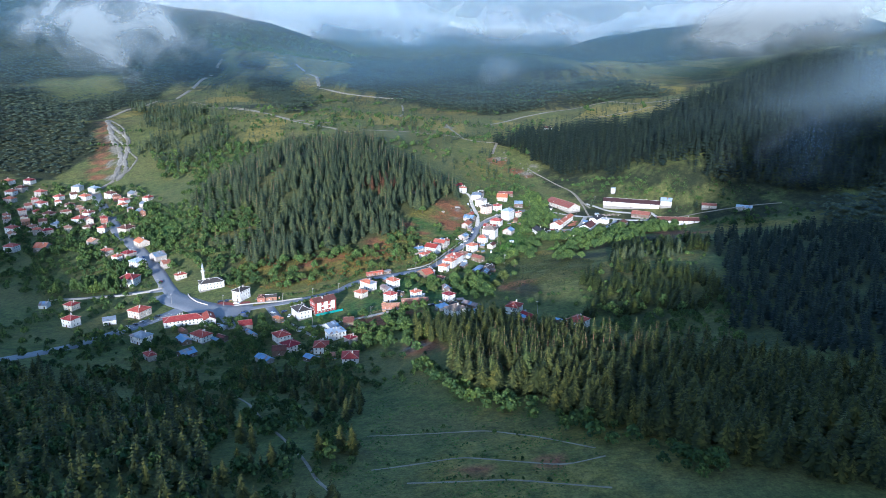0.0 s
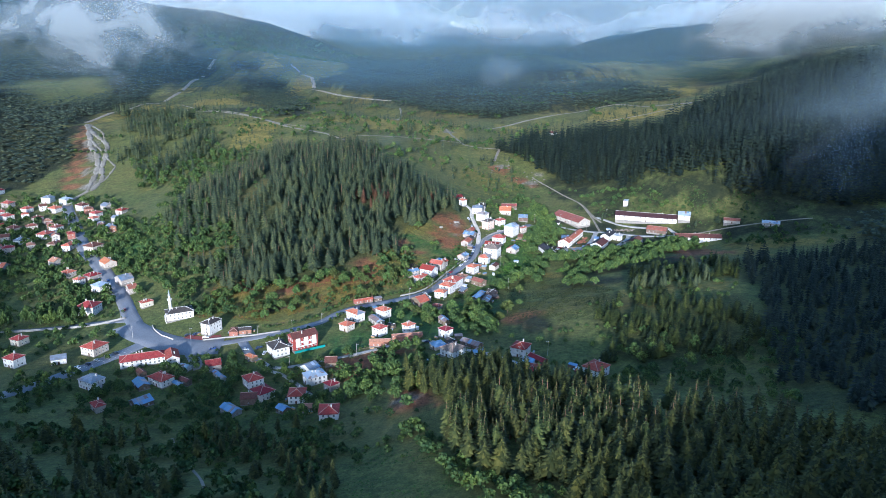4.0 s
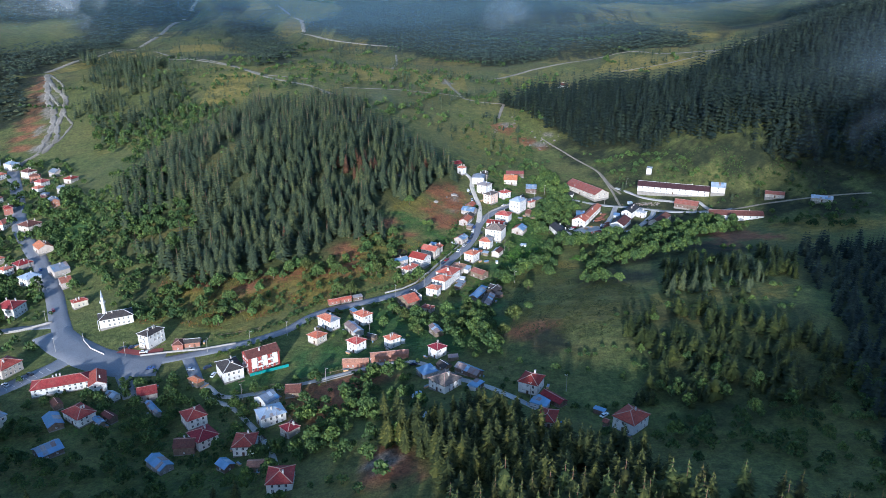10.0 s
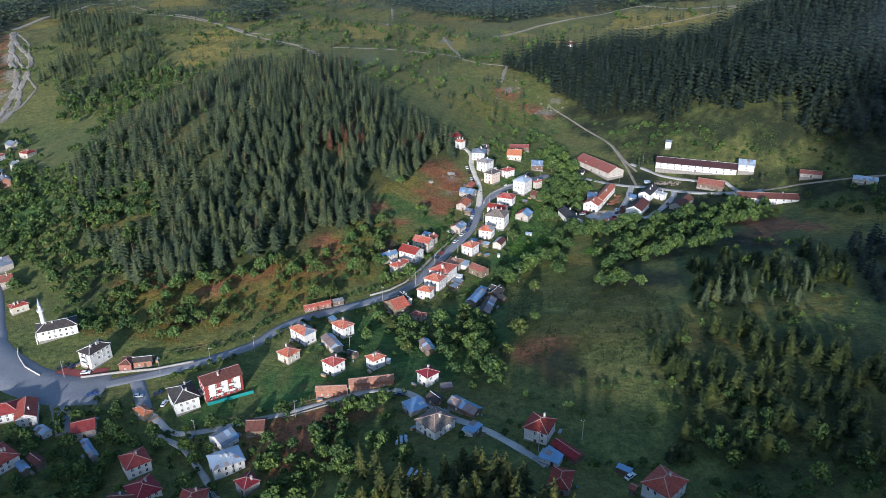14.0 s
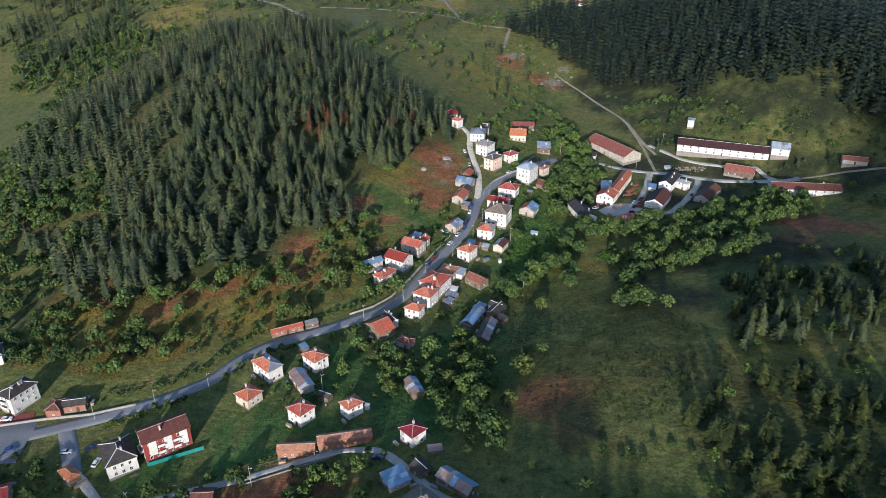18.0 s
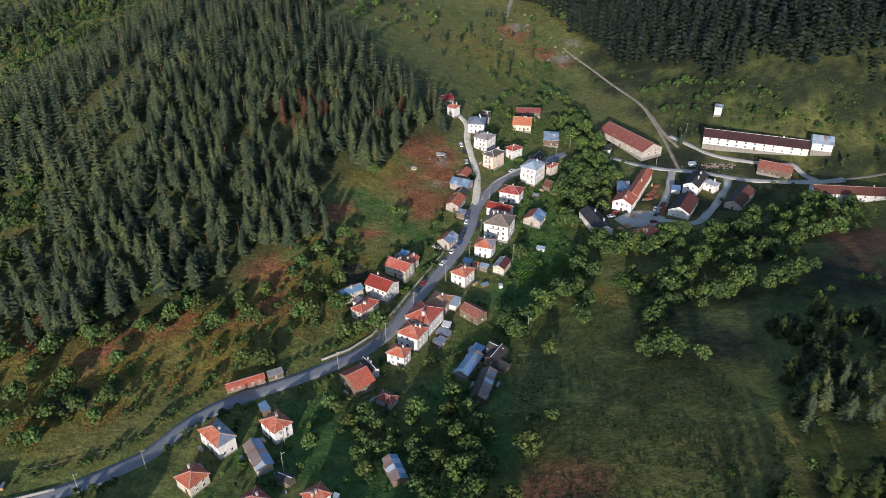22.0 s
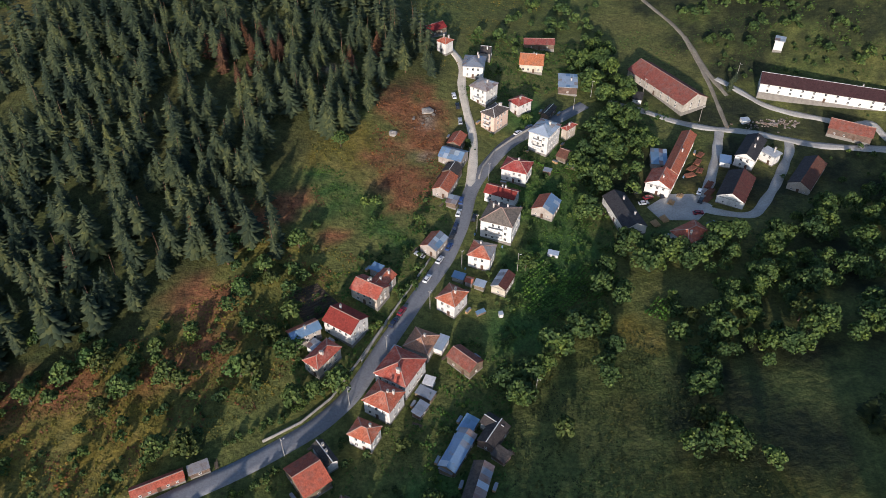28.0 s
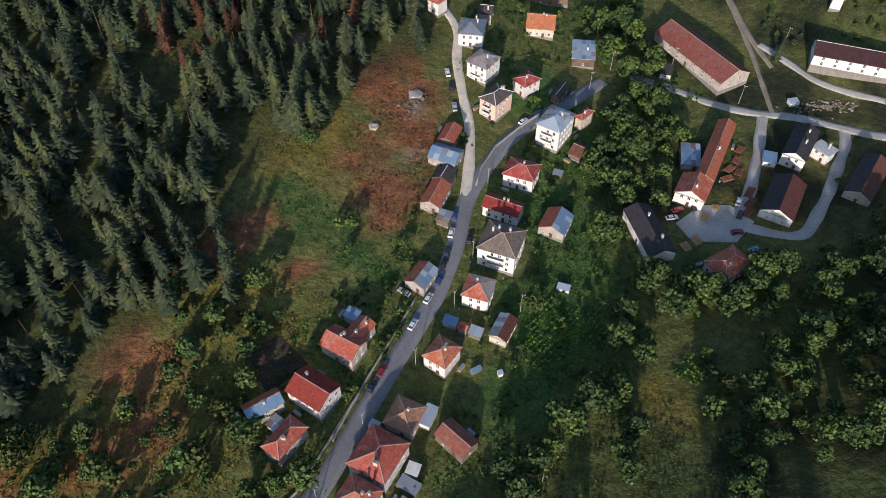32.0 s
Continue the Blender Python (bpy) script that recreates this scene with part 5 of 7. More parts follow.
CROWN = [unit(broadleaf(tr, 9, 9.2, 640, 0.66), 9) for _ in range(6)]
BUSH_MID = [unit(broadleaf(tr, 9, 9.2, 130, 1.3), 9) for _ in range(5)]
BUSH_FAR = [unit(broadleaf(tr, 9, 9, 50, 1.9), 9) for _ in range(4)]
STEMS = [unit(stem(18, 0.24, 4), 18)]
ROADS = [(-141, 491), (-114, 500), (-96, 508), (-79, 519), (-62, 541), (-34, 558), (-14, 573), (4, 604), (24, 645), (33, 682), (49, 713), (88, 748), (-405, 832), (-340, 725), (-292, 649), (-252, 597), (-219, 544), (-188, 500), (-160, 490)]
HOMES = list(PLOTS) + [(x, y, 6.0) for x, y in ((108, 672), (118, 676), (126, 676), (112, 668), (142, 714), (132, 689), (122, 676), (133, 671), (144, 668), (152, 678), (159, 689), (168, 704), (176, 718), (132, 700))]
for pa, pb in zip(ROADS, ROADS[1:]):
    L = math.hypot(pb[0] - pa[0], pb[1] - pa[1])
    if L < 200:
        HOMES += [(pa[0] + (pb[0] - pa[0]) * k / 6, pa[1] + (pb[1] - pa[1]) * k / 6, 7.0) for k in range(7)]
HOMES = np.array(HOMES)


def clear(x, y, extra=0.0):
    d = np.hypot(x[:, None] - HOMES[None, :, 0], y[:, None] - HOMES[None, :, 1]) - HOMES[None, :, 2]
    return d.min(1) > extra


def along(line, width, gap, rng):
    """Points strewn beside a line."""
    out = []
    for (x1, y1), (x2, y2) in zip(line, line[1:]):
        L = math.hypot(x2 - x1, y2 - y1)
        n = max(1, int(L * width / gap / gap))
        f, s = rng.uniform(0, 1, n), rng.uniform(-0.5, 0.5, n) * width
        out.append(np.stack([x1 + (x2 - x1) * f - (y2 - y1) / L * s, y1 + (y2 - y1) * f + (x2 - x1) / L * s], -1))
    p = np.concatenate(out)
    return p[clear(p[:, 0], p[:, 1])]


def patchy(scale, seed, level):
    return lambda x, y: wave(x, y, scale, seed) > level


FOREST_HILL = [(-250, 700), (-212, 640), (-178, 585), (-153, 571), (-130, 568), (-113, 572), (-95, 582), (-76, 595), (-60, 620), (-41, 648), (-34, 676), (-31, 705), (-22, 717), (-9, 722), (5, 740), (12, 756), (15, 785), (-24, 836), (-70, 895), (-132, 1020), (-151, 940), (-205, 1000), (-225, 930), (-240, 864), (-255, 803)]
glade = lambda x, y: (np.hypot(x + 178 - 0.12 * (y - 755), (y - 755) * 0.26) > 10) & (np.hypot((x + 192) * 0.75, (y - 640) * 0.75) > 17) & (np.hypot(x + 176, y - 659) > 7) & (np.hypot(x + 164, (y - 850) * 0.3) > 9) & (np.hypot(x + 150, (y - 690) * 0.6) > 9) & (np.hypot(x + 70, y - 720) > 12) & (wave(x, y, 26, 61) > -0.72) & clear(x, y)
hill = scatter(FOREST_HILL, 6.9, RNG, glade)
close = (hill[:, 1] < 770) & (hill[:, 0] > -150)
grove("forest", hill[close], SPRUCE, 13, 20.5, RNG, NEEDLES, "dense dark green spruce forest on the hill")
grove("forest", hill[~close], SPRUCE_MID, 12, 20, RNG, NEEDLES, "dense dark green spruce forest behind the hill")
grove("bushes", scatter([(-214, 645), (-206, 662), (-186, 664), (-170, 640), (-168, 612), (-184, 604)], 8.5, RNG, patchy(16, 181, -0.25)), CROWN, 7, 11, RNG, LEAVES, "round broad-leaved trees in a gap of the hill forest", "trees")
grove("bushes", scatter([(-186, 725), (-170, 725), (-164, 792), (-180, 792)], 7, RNG, patchy(12, 182, 0.1)), BUSH_MID, 2, 5, RNG, LEAVES, "low bushes in the grassy forest gap", "bushes")
grove("tree_stems", hill[::2], STEMS, 12, 18, RNG, PINEBARK, "bare brown spruce stems of the hill forest", "trunks")
dead = scatter([(-78, 718), (-64, 716), (-52, 755), (-66, 762)], 8.0, RNG)
grove("dead_trees", np.concatenate([dead, [(-20, 745), (-64, 640), (-100, 620), (-9, 760)]]), SPRUCE, 12, 17, RNG, DEADNEEDLES, "dead spruces with rust-red needles", "dead trees")
RIGHT_FOREST = [(73, 1040), (128, 930), (155, 872), (206, 818), (272, 765), (330, 715), (420, 690), (560, 720), (620, 900), (560, 1100), (430, 1130), (340, 1090), (267, 1045), (189, 1110), (116, 1090)]
grove("forest", scatter(RIGHT_FOREST, 6.2, RNG, clear), SPRUCE_DARK, 12, 27, RNG, SHADED_NEEDLES, "dark spruce forest on the shaded slope")
SPUR = [(95, 470), (118, 500), (154, 520), (204, 560), (256, 583), (330, 600), (380, 520), (360, 380), (280, 300), (190, 290), (150, 360), (120, 400), (104, 440)]
PINES = [[(120, 540), (152, 574), (214, 578), (206, 528), (152, 514), (120, 516)], [(92, 472), (108, 488), (160, 494), (158, 461), (176, 438), (172, 394), (140, 396), (112, 402), (84, 422), (100, 446)]]
grove("forest", scatter(SPUR, 6.6, RNG, lambda x, y: clear(x, y) & (wave(x, y, 60, 122) > -0.9) & (x > 166 + 0.32 * (y - 400)) & ~inside(x, y, PINES[0])), SPRUCE_MID, 9, 16, RNG, SHADED_NEEDLES, "dark spruces on the near spur")
for poly in PINES:
    grove("forest", scatter(poly, 5.0, RNG, lambda x, y: clear(x, y) & (wave(x, y, 24, 121) > -0.28)), PINE, 7, 13, RNG, PINE_NEEDLES, "clump of green pines on the near spur")
FORE = [(-18, 420), (0, 405), (18, 418), (36, 405), (60, 380), (84, 350), (112, 330), (180, 285), (190, 200), (150, 180), (100, 206), (66, 248), (44, 270), (20, 296), (8, 320), (-2, 352)]
fore = scatter(FORE, 5.6, RNG, lambda x, y: clear(x, y, 1.0))
grove("forest", fore[fore[:, 1] < 300], SPRUCE, 13, 19, RNG, SUNLIT_NEEDLES, "spruce wood on the near slope")
near_spruce = fore[fore[:, 1] >= 300]
FORE_MIX = [(-249, 373), (-190, 382), (-130, 385), (-62, 372), (-46, 330), (-38, 280), (-28, 235), (-40, 190), (-70, 180), (-70, 210), (-90, 252), (-120, 288), (-190, 347)]
grove("forest", scatter(FORE_MIX, 9, RNG, lambda x, y: clear(x, y) & (wave(x, y, 50, 111) > 0.0)), SPRUCE, 8, 14, RNG, SUNLIT_NEEDLES, "spruces strewn over the near slope")
grove("bushes", scatter(FORE_MIX, 7, RNG, lambda x, y: clear(x, y) & (wave(x, y, 42, 112) > -0.35)), BUSH, 3.5, 8, RNG, LEAVES, "broad-leaved trees on the near slope", "trees")
grove("bushes", along([(-46, 330), (-10, 340), (20, 300), (54, 262), (80, 235)], 7, 5, RNG), BUSH, 2, 5, RNG, LEAVES, "hedge of bushes across the near meadow", "bushes")
grove("bushes", along([(-30, 262), (5, 262), (40, 240)], 3, 6, RNG), BUSH, 1, 2.5, RNG, LEAVES, "low hedge on a terrace edge", "bushes")
grove("bushes", along([(-12, 352), (-2, 318), (12, 292), (38, 264), (60, 242), (90, 205)], 13, 6, RNG), BUSH, 4, 8, RNG, LEAVES, "round trees along the edge of the spruce wood", "trees")
FORE_LEFT = [(-330, 380), (-249, 373), (-190, 345), (-118, 285), (-85, 250), (-66, 205), (-60, 150), (-170, 140), (-300, 250)]
grove("forest", scatter(FORE_LEFT, 6.5, RNG, clear), SPRUCE_MID, 9, 15, RNG, SUNLIT_NEEDLES, "mixed dark wood on the near slope")
grove("bushes", scatter(FORE_LEFT, 9, RNG, clear), BUSH, 5, 9, RNG, LEAVES, "broad-leaved bushes in the near wood", "bushes")

# far woods
UPPER_PASTURE = [(-861, 1544), (-701, 1624), (-659, 1544), (-672, 1320), (-709, 1344)]
FAR = [([(-300, 2300), (-167, 2345), (-40, 2216), (77, 2224), (341, 2088), (331, 1936), (110, 1904), (91, 1808), (280, 1704), (417, 1856), (476, 1536), (393, 1368), (259, 1568), (104, 1408), (-29, 1584), (-194, 1768), (-297, 1784), (-250, 2050)], 9.5, patchy(170, 20, -1.05)),
       ([(-474, 1816), (-398, 1848), (-246, 1432), (-226, 1232), (-264, 1208), (-436, 1712)], 9, patchy(120, 21, -0.75)),
       ([(-529, 1928), (-453, 1976), (-440, 1912), (-508, 1872)], 9, None),
       ([(-1500, 1900), (-1223, 2130), (-1097, 2344), (-948, 2648), (-740, 2184), (-562, 1944), (-535, 1840), (-600, 1600), (-560, 1312), (-545, 1144), (-485, 995), (-480, 899), (-640, 900), (-1100, 1000), (-1500, 1300)], 9.5, lambda x, y: (wave(x, y, 260, 22) > -0.95) & ~inside(x, y, UPPER_PASTURE)),
       ([(-900, 1000), (-560, 880), (-640, 650), (-1000, 700)], 11, patchy(200, 24, -0.9)),
       ([(500, 1180), (640, 1050), (1000, 1300), (900, 1900), (700, 1700), (520, 1300)], 12, patchy(260, 25, -0.6)),
       ([(520, 560), (900, 500), (1100, 1000), (700, 1050), (560, 740)], 12, None),
       ([(350, 580), (520, 560), (560, 720), (420, 690), (340, 640)], 8, None),
       ([(300, 300), (600, 200), (800, 500), (520, 560), (380, 520), (360, 380)], 10, None)]
for poly, gap, keep in FAR:
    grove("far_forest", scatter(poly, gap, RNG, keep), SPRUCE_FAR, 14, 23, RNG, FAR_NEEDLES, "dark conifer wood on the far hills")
GULLY_WOOD = [(-551, 1320), (-457, 1312), (-334, 1128), (-290, 1016), (-320, 930), (-372, 925), (-404, 1000), (-470, 1140)]
grove("forest", scatter(GULLY_WOOD, 9.0, RNG, patchy(60, 23, -0.3)), SPRUCE_MID, 11, 21, RNG, NEEDLES, "tall spruces beside the washed-out gully")
grove("far_bushes", scatter([(-372, 925), (-290, 1016), (-250, 930), (-255, 850), (-330, 850)], 9.0, RNG, patchy(50, 24, -0.2)), BUSH_MID, 5, 10, RNG, LEAVES, "broad-leaved trees below the gully wood", "trees")
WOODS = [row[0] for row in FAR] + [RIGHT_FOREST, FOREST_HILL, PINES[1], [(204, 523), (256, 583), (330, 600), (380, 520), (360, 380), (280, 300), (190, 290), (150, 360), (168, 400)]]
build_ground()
HEAD = [(27, 2240), (191, 2200), (420, 2584), (512, 2672), (766, 2808), (870, 2830), (1100, 2800), (1700, 2700), (1500, 1900), (1150, 1950), (894, 2304), (658, 2096), (357, 2192)]
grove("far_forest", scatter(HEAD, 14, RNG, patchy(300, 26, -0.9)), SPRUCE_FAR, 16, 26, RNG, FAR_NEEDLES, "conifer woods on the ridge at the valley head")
grove("far_bushes", scatter([(-900, 2500), (-660, 2600), (-440, 2640), (-167, 2352), (-350, 2200), (-539, 1968), (-740, 2200)], 17, RNG, patchy(120, 29, -0.6)), BUSH_FAR, 4, 9, RNG, LEAVES, "scrub and small trees on the mountain side", "bushes")
grove("far_trees", scatter([(295, 2104), (646, 2056), (524, 1656), (431, 1856)], 30, RNG, patchy(120, 30, 0.2)), SPRUCE_FAR, 8, 15, RNG, NEEDLES, "hedges and single spruces on the far pasture", "trees")
hills = scatter([(-520, 1300), (-420, 950), (-260, 860), (-100, 1000), (60, 900), (160, 1120), (420, 1180), (560, 1500), (200, 1300), (0, 1320), (-200, 1900), (-520, 2100)], 15, RNG, patchy(90, 27, 0.12))
grove("far_trees", hills, SPRUCE_DARK, 7, 15, RNG, NEEDLES, "scattered spruces on the hill pastures", "trees")
grove("far_bushes", scatter([(-420, 1250), (-330, 860), (-180, 950), (0, 900), (140, 1000), (200, 1250), (0, 1330)], 15, RNG, patchy(80, 28, 0.0)), BUSH_FAR, 4, 8, RNG, LEAVES, "scattered bushes on the hill pastures", "bushes")

# old hedges that follow the contours of the hill pastures
CONIFER_ROWS, HEDGE_ROWS = [], []
for k in range(70):
    hx, hy = RNG.uniform(-480, 380), RNG.uniform(960, 1800)
    row, turn = [], RNG.choice((-1, 1))
    for _ in range(RNG.randint(5, 16)):
        gx_, gy_ = (gz(hx + 8, hy) - gz(hx - 8, hy)) / 16, (gz(hx, hy + 8) - gz(hx, hy - 8)) / 16
        steep = math.hypot(gx_, gy_) + 1e-6
        hx, hy = hx - turn * gy_ / steep * 7, hy + turn * gx_ / steep * 7
        row.append((hx + RNG.uniform(-2, 2), hy + RNG.uniform(-2, 2)))
    (CONIFER_ROWS if k % 3 == 0 else HEDGE_ROWS).extend(row)
grove("far_trees", np.array(CONIFER_ROWS), SPRUCE_DARK, 8, 15, RNG, NEEDLES, "rows of spruces along old pasture edges", "trees")
grove("far_bushes", np.array(HEDGE_ROWS), BUSH_FAR, 3.5, 7, RNG, LEAVES, "hedges of bushes along old pasture edges", "bushes")


# broad-leaved belts and garden trees
STREAM = [([(88, 645), (106, 646), (123, 650), (136, 646), (158, 655), (180, 667), (200, 677), (225, 690)], 17, 6.0), ([(84, 640), (80, 618), (65, 606), (53, 597), (44, 584)], 10, 5.6), ([(75, 608), (73, 588)], 8, 6), ([(44, 584), (34, 560), (30, 520), (29, 485), (34, 465)], 9, 6.2),
          ([(107, 606), (119, 616), (134, 622), (150, 632), (175, 640), (205, 655)], 14, 6.5), ([(120, 594), (132, 597), (150, 600), (175, 612)], 12, 7), ([(100, 588), (101, 558), (92, 556)], 9, 6.0), ([(85, 690), (91, 720), (104, 742), (100, 766), (98, 800)], 18, 6.5), ([(106, 722), (114, 708), (112, 694)], 9, 5.5), ([(62, 672), (80, 668), (88, 684)], 10, 6.5)]
for line, width, gap in STREAM:
    grove("bushes", along(line, width, gap, RNG), CROWN, 7.0, 11, RNG, LEAVES, "belt of green willows and alders along the stream", "trees")
BELTS = [([(-14, 545), (14, 537), (25, 518), (34, 491), (29, 464), (18, 470), (12, 500), (-6, 522)], 6.5, None), ([(-190, 585), (-115, 577), (-75, 600), (-40, 642), (-20, 618), (-60, 570), (-110, 535), (-170, 545)], 9, patchy(40, 31, -0.1)),
         ([(-320, 760), (-250, 700), (-195, 630), (-160, 580), (-190, 560), (-250, 610), (-330, 700)], 6.5, None), ([(-182, 560), (-150, 545), (-140, 525), (-160, 530), (-190, 548)], 5.5, None),
         ([(50, 790), (70, 760), (75, 735), (95, 830), (80, 850), (40, 830)], 10, patchy(30, 41, 0.0)), ([(-30, 470), (-10, 445), (-14, 415), (-40, 420), (-50, 445)], 6.5, None),
         ([(-60, 400), (-10, 400), (0, 330), (-20, 300), (-60, 330)], 9, patchy(35, 32, 0.1)), ([(90, 420), (110, 440), (180, 420), (150, 340), (100, 370)], 8, None), ([(30, 540), (60, 560), (60, 530), (40, 500)], 8, patchy(30, 36, 0.2)),
         ([(-240, 450), (-160, 470), (-60, 470), (-20, 440), (-20, 400), (-60, 380), (-180, 390), (-240, 400)], 8, patchy(26, 33, -0.1)), ([(-420, 520), (-230, 500), (-240, 640), (-420, 760), (-560, 800), (-560, 600)], 10, patchy(40, 34, 0.0)), ([(-480, 790), (-400, 760), (-330, 660), (-400, 640)], 13, None),
         ([(120, 830), (60, 880), (30, 800), (60, 780)], 11, patchy(40, 35, 0.1)), ([(150, 780), (260, 760), (300, 720), (250, 745), (180, 785)], 9, patchy(40, 37, 0.1)), ([(0, 650), (20, 690), (-20, 640), (-40, 600), (-20, 620)], 8, patchy(30, 38, 0.0)),
         ([(200, 650), (330, 620), (320, 680), (230, 690)], 8, patchy(40, 39, 0.1)), ([(-300, 470), (-200, 440), (-210, 400), (-330, 400)], 9, patchy(40, 40, -0.2))]
grove("bushes", scatter([(-190, 466), (-150, 462), (-120, 470), (-60, 462), (-10, 466), (8, 446), (-16, 392), (-60, 378), (-130, 388), (-190, 392)], 8.5, RNG, lambda x, y: clear(x, y) & (wave(x, y, 20, 191) > 0.0)), CROWN, 5, 9.5, RNG, LEAVES, "dark garden trees between the lower houses", "trees")
for poly, gap, keep in BELTS:
    ok = (lambda k: (lambda x, y: clear(x, y) & (k(x, y) if k else True)))(keep)
    grove("bushes", scatter(poly, gap, RNG, ok), BUSH, 3.5, 8, RNG, LEAVES, "green broad-leaved bushes and garden trees", "bushes")

MORE = [([(-420, 620), (-300, 520), (-215, 548), (-250, 612), (-300, 690), (-400, 700)], 8, patchy(30, 151, 0.2), BUSH, 4, 8), ([(-300, 515), (-225, 525), (-200, 500), (-240, 470), (-320, 470)], 8, patchy(24, 152, 0.0), BUSH, 3, 7), ([(60, 466), (79, 484), (95, 498), (130, 520), (204, 562), (190, 500), (150, 440), (104, 420), (86, 392), (52, 400), (34, 426), (45, 448)], 8.0, patchy(22, 131, 0.15), BUSH, 2.5, 5.5), ([(-150, 455), (-134, 440), (-118, 420), (-112, 445), (-126, 468), (-138, 478)], 5.5, None, BUSH, 4, 8), ([(-66, 440), (-40, 430), (-36, 400), (-70, 402)], 5.5, patchy(18, 132, -0.4), BUSH, 3, 7), ([(-92, 470), (-76, 470), (-66, 448), (-80, 446)], 5, None, BUSH, 2, 5), ([(160, 812), (330, 720), (330, 704), (240, 722), (160, 766)], 6, patchy(18, 133, -0.3), BUSH, 1.2, 3.5), ([(140, 690), (150, 725), (240, 712), (230, 698), (190, 700), (170, 676)], 7, patchy(14, 134, 0.0), BUSH, 1.5, 4), ([(-240, 690), (-228, 640), (-182, 632), (-150, 612), (-165, 640), (-200, 690), (-222, 740), (-262, 790), (-275, 760)], 6.5, None, BUSH, 4, 9), ([(127, 905), (164, 845), (194, 812), (223, 786), (252, 768), (305, 735), (290, 728), (230, 756), (180, 790), (140, 850)], 7, patchy(26, 91, -0.2), BUSH, 2.5, 6.5),
        ([(95, 700), (120, 770), (105, 830), (125, 880), (70, 900), (60, 800), (82, 745)], 8.5, patchy(30, 92, -0.05), BUSH, 3, 7), ([(0, 900), (60, 1000), (110, 930), (90, 860), (40, 850)], 9, patchy(30, 93, 0.0), BUSH, 2, 5),
        ([(-400, 1000), (-200, 1000), (-230, 900), (-270, 770), (-330, 860)], 9, patchy(45, 94, 0.05), BUSH, 3, 8), ([(104, 590), (160, 596), (205, 640), (215, 676), (180, 660), (130, 640), (98, 626)], 7.0, patchy(24, 95, -0.35), BUSH, 4.5, 8.5),
        ([(120, 570), (175, 560), (230, 600), (200, 610), (140, 590)], 8, patchy(24, 96, 0.0), BUSH, 3, 7), ([(88, 660), (112, 690), (104, 740), (80, 735), (76, 700)], 7, None, BUSH, 5, 9.5), ([(225, 690), (330, 640), (340, 690), (260, 705)], 9, patchy(34, 97, 0.0), BUSH, 2.5, 6),
        ([(160, 800), (330, 712), (330, 700), (230, 722), (170, 755)], 11, patchy(30, 98, 0.1), BUSH, 1.5, 4), ([(-45, 400), (-33, 314), (-60, 270), (-100, 320), (-130, 385)], 8, patchy(36, 99, 0.0), BUSH, 3, 7)]
for poly, gap, keep, kinds, lo, hi in MORE:
    ok = (lambda k: (lambda x, y: clear(x, y) & (k(x, y) if k else True)))(keep)
    grove("bushes", scatter(poly, gap, RNG, ok), kinds, lo, hi, RNG, LEAVES, "dense green bushes and small trees", "bushes")
YOUNG = [([(130, 545), (200, 560), (190, 520), (140, 490), (110, 500), (118, 525)], 7, patchy(30, 101, -0.2), 6, 12), ([(-20, 880), (60, 990), (100, 960), (60, 860)], 22, None, 7, 12), ([(160, 790), (320, 722), (310, 706), (180, 752)], 24, None, 6, 11), ([(-260, 860), (-210, 1010), (-330, 1010), (-350, 900)], 13, patchy(60, 102, -0.1), 8, 14)]
for poly, gap, keep, lo, hi in YOUNG:
    grove("young_spruces", scatter(poly, gap, RNG, (lambda k: (lambda x, y: clear(x, y) & (k(x, y) if k else True)))(keep)), SPRUCE, lo, hi, RNG, NEEDLES, "scattered young spruces on the pasture", "trees")

GARDENS = [[(38, 600), (60, 600), (88, 640), (92, 700), (70, 740), (44, 740), (30, 700), (36, 660)], [(-20, 600), (4, 596), (26, 650), (30, 680), (14, 660), (-20, 620)], [(-75, 545), (-40, 500), (20, 500), (40, 560), (20, 590), (-30, 550)], [(-240, 470), (-150, 480), (-20, 480), (30, 470), (60, 420), (20, 400), (-240, 400)], [(-420, 620), (-300, 520), (-200, 540), (-230, 580), (-360, 780), (-420, 800)]]
for k, poly in enumerate(GARDENS):
    grove("bushes", scatter(poly, 5.0 if k < 3 else 6.5, RNG, lambda x, y: clear(x, y, -1.6) & (wave(x, y, 13, 141) > 0.0)), BUSH_MID, 1.3, 3.6, RNG, LEAVES, "garden shrubs and hedges round the houses", "bushes")

QUARTER = [(-560, 880), (-420, 870), (-350, 830), (-270, 690), (-215, 560), (-260, 540), (-420, 640), (-560, 760)]
grove("bushes", scatter(QUARTER, 8.5, RNG, lambda x, y: clear(x, y, -0.5) & (wave(x, y, 34, 161) > -0.25)), BUSH_MID, 5, 9.5, RNG, LEAVES, "dark garden trees among the old houses", "trees")
POPLAR = [(v * (0.42, 0.42, 1.0), t) for v, t in CROWN[:3]]
grove("poplars", along([(-300, 527), (-284, 533), (-263, 538), (-247, 541)], 7, 4.2, RNG), POPLAR, 10, 14, RNG, LEAVES, "row of slim green poplars above the wall", "trees")

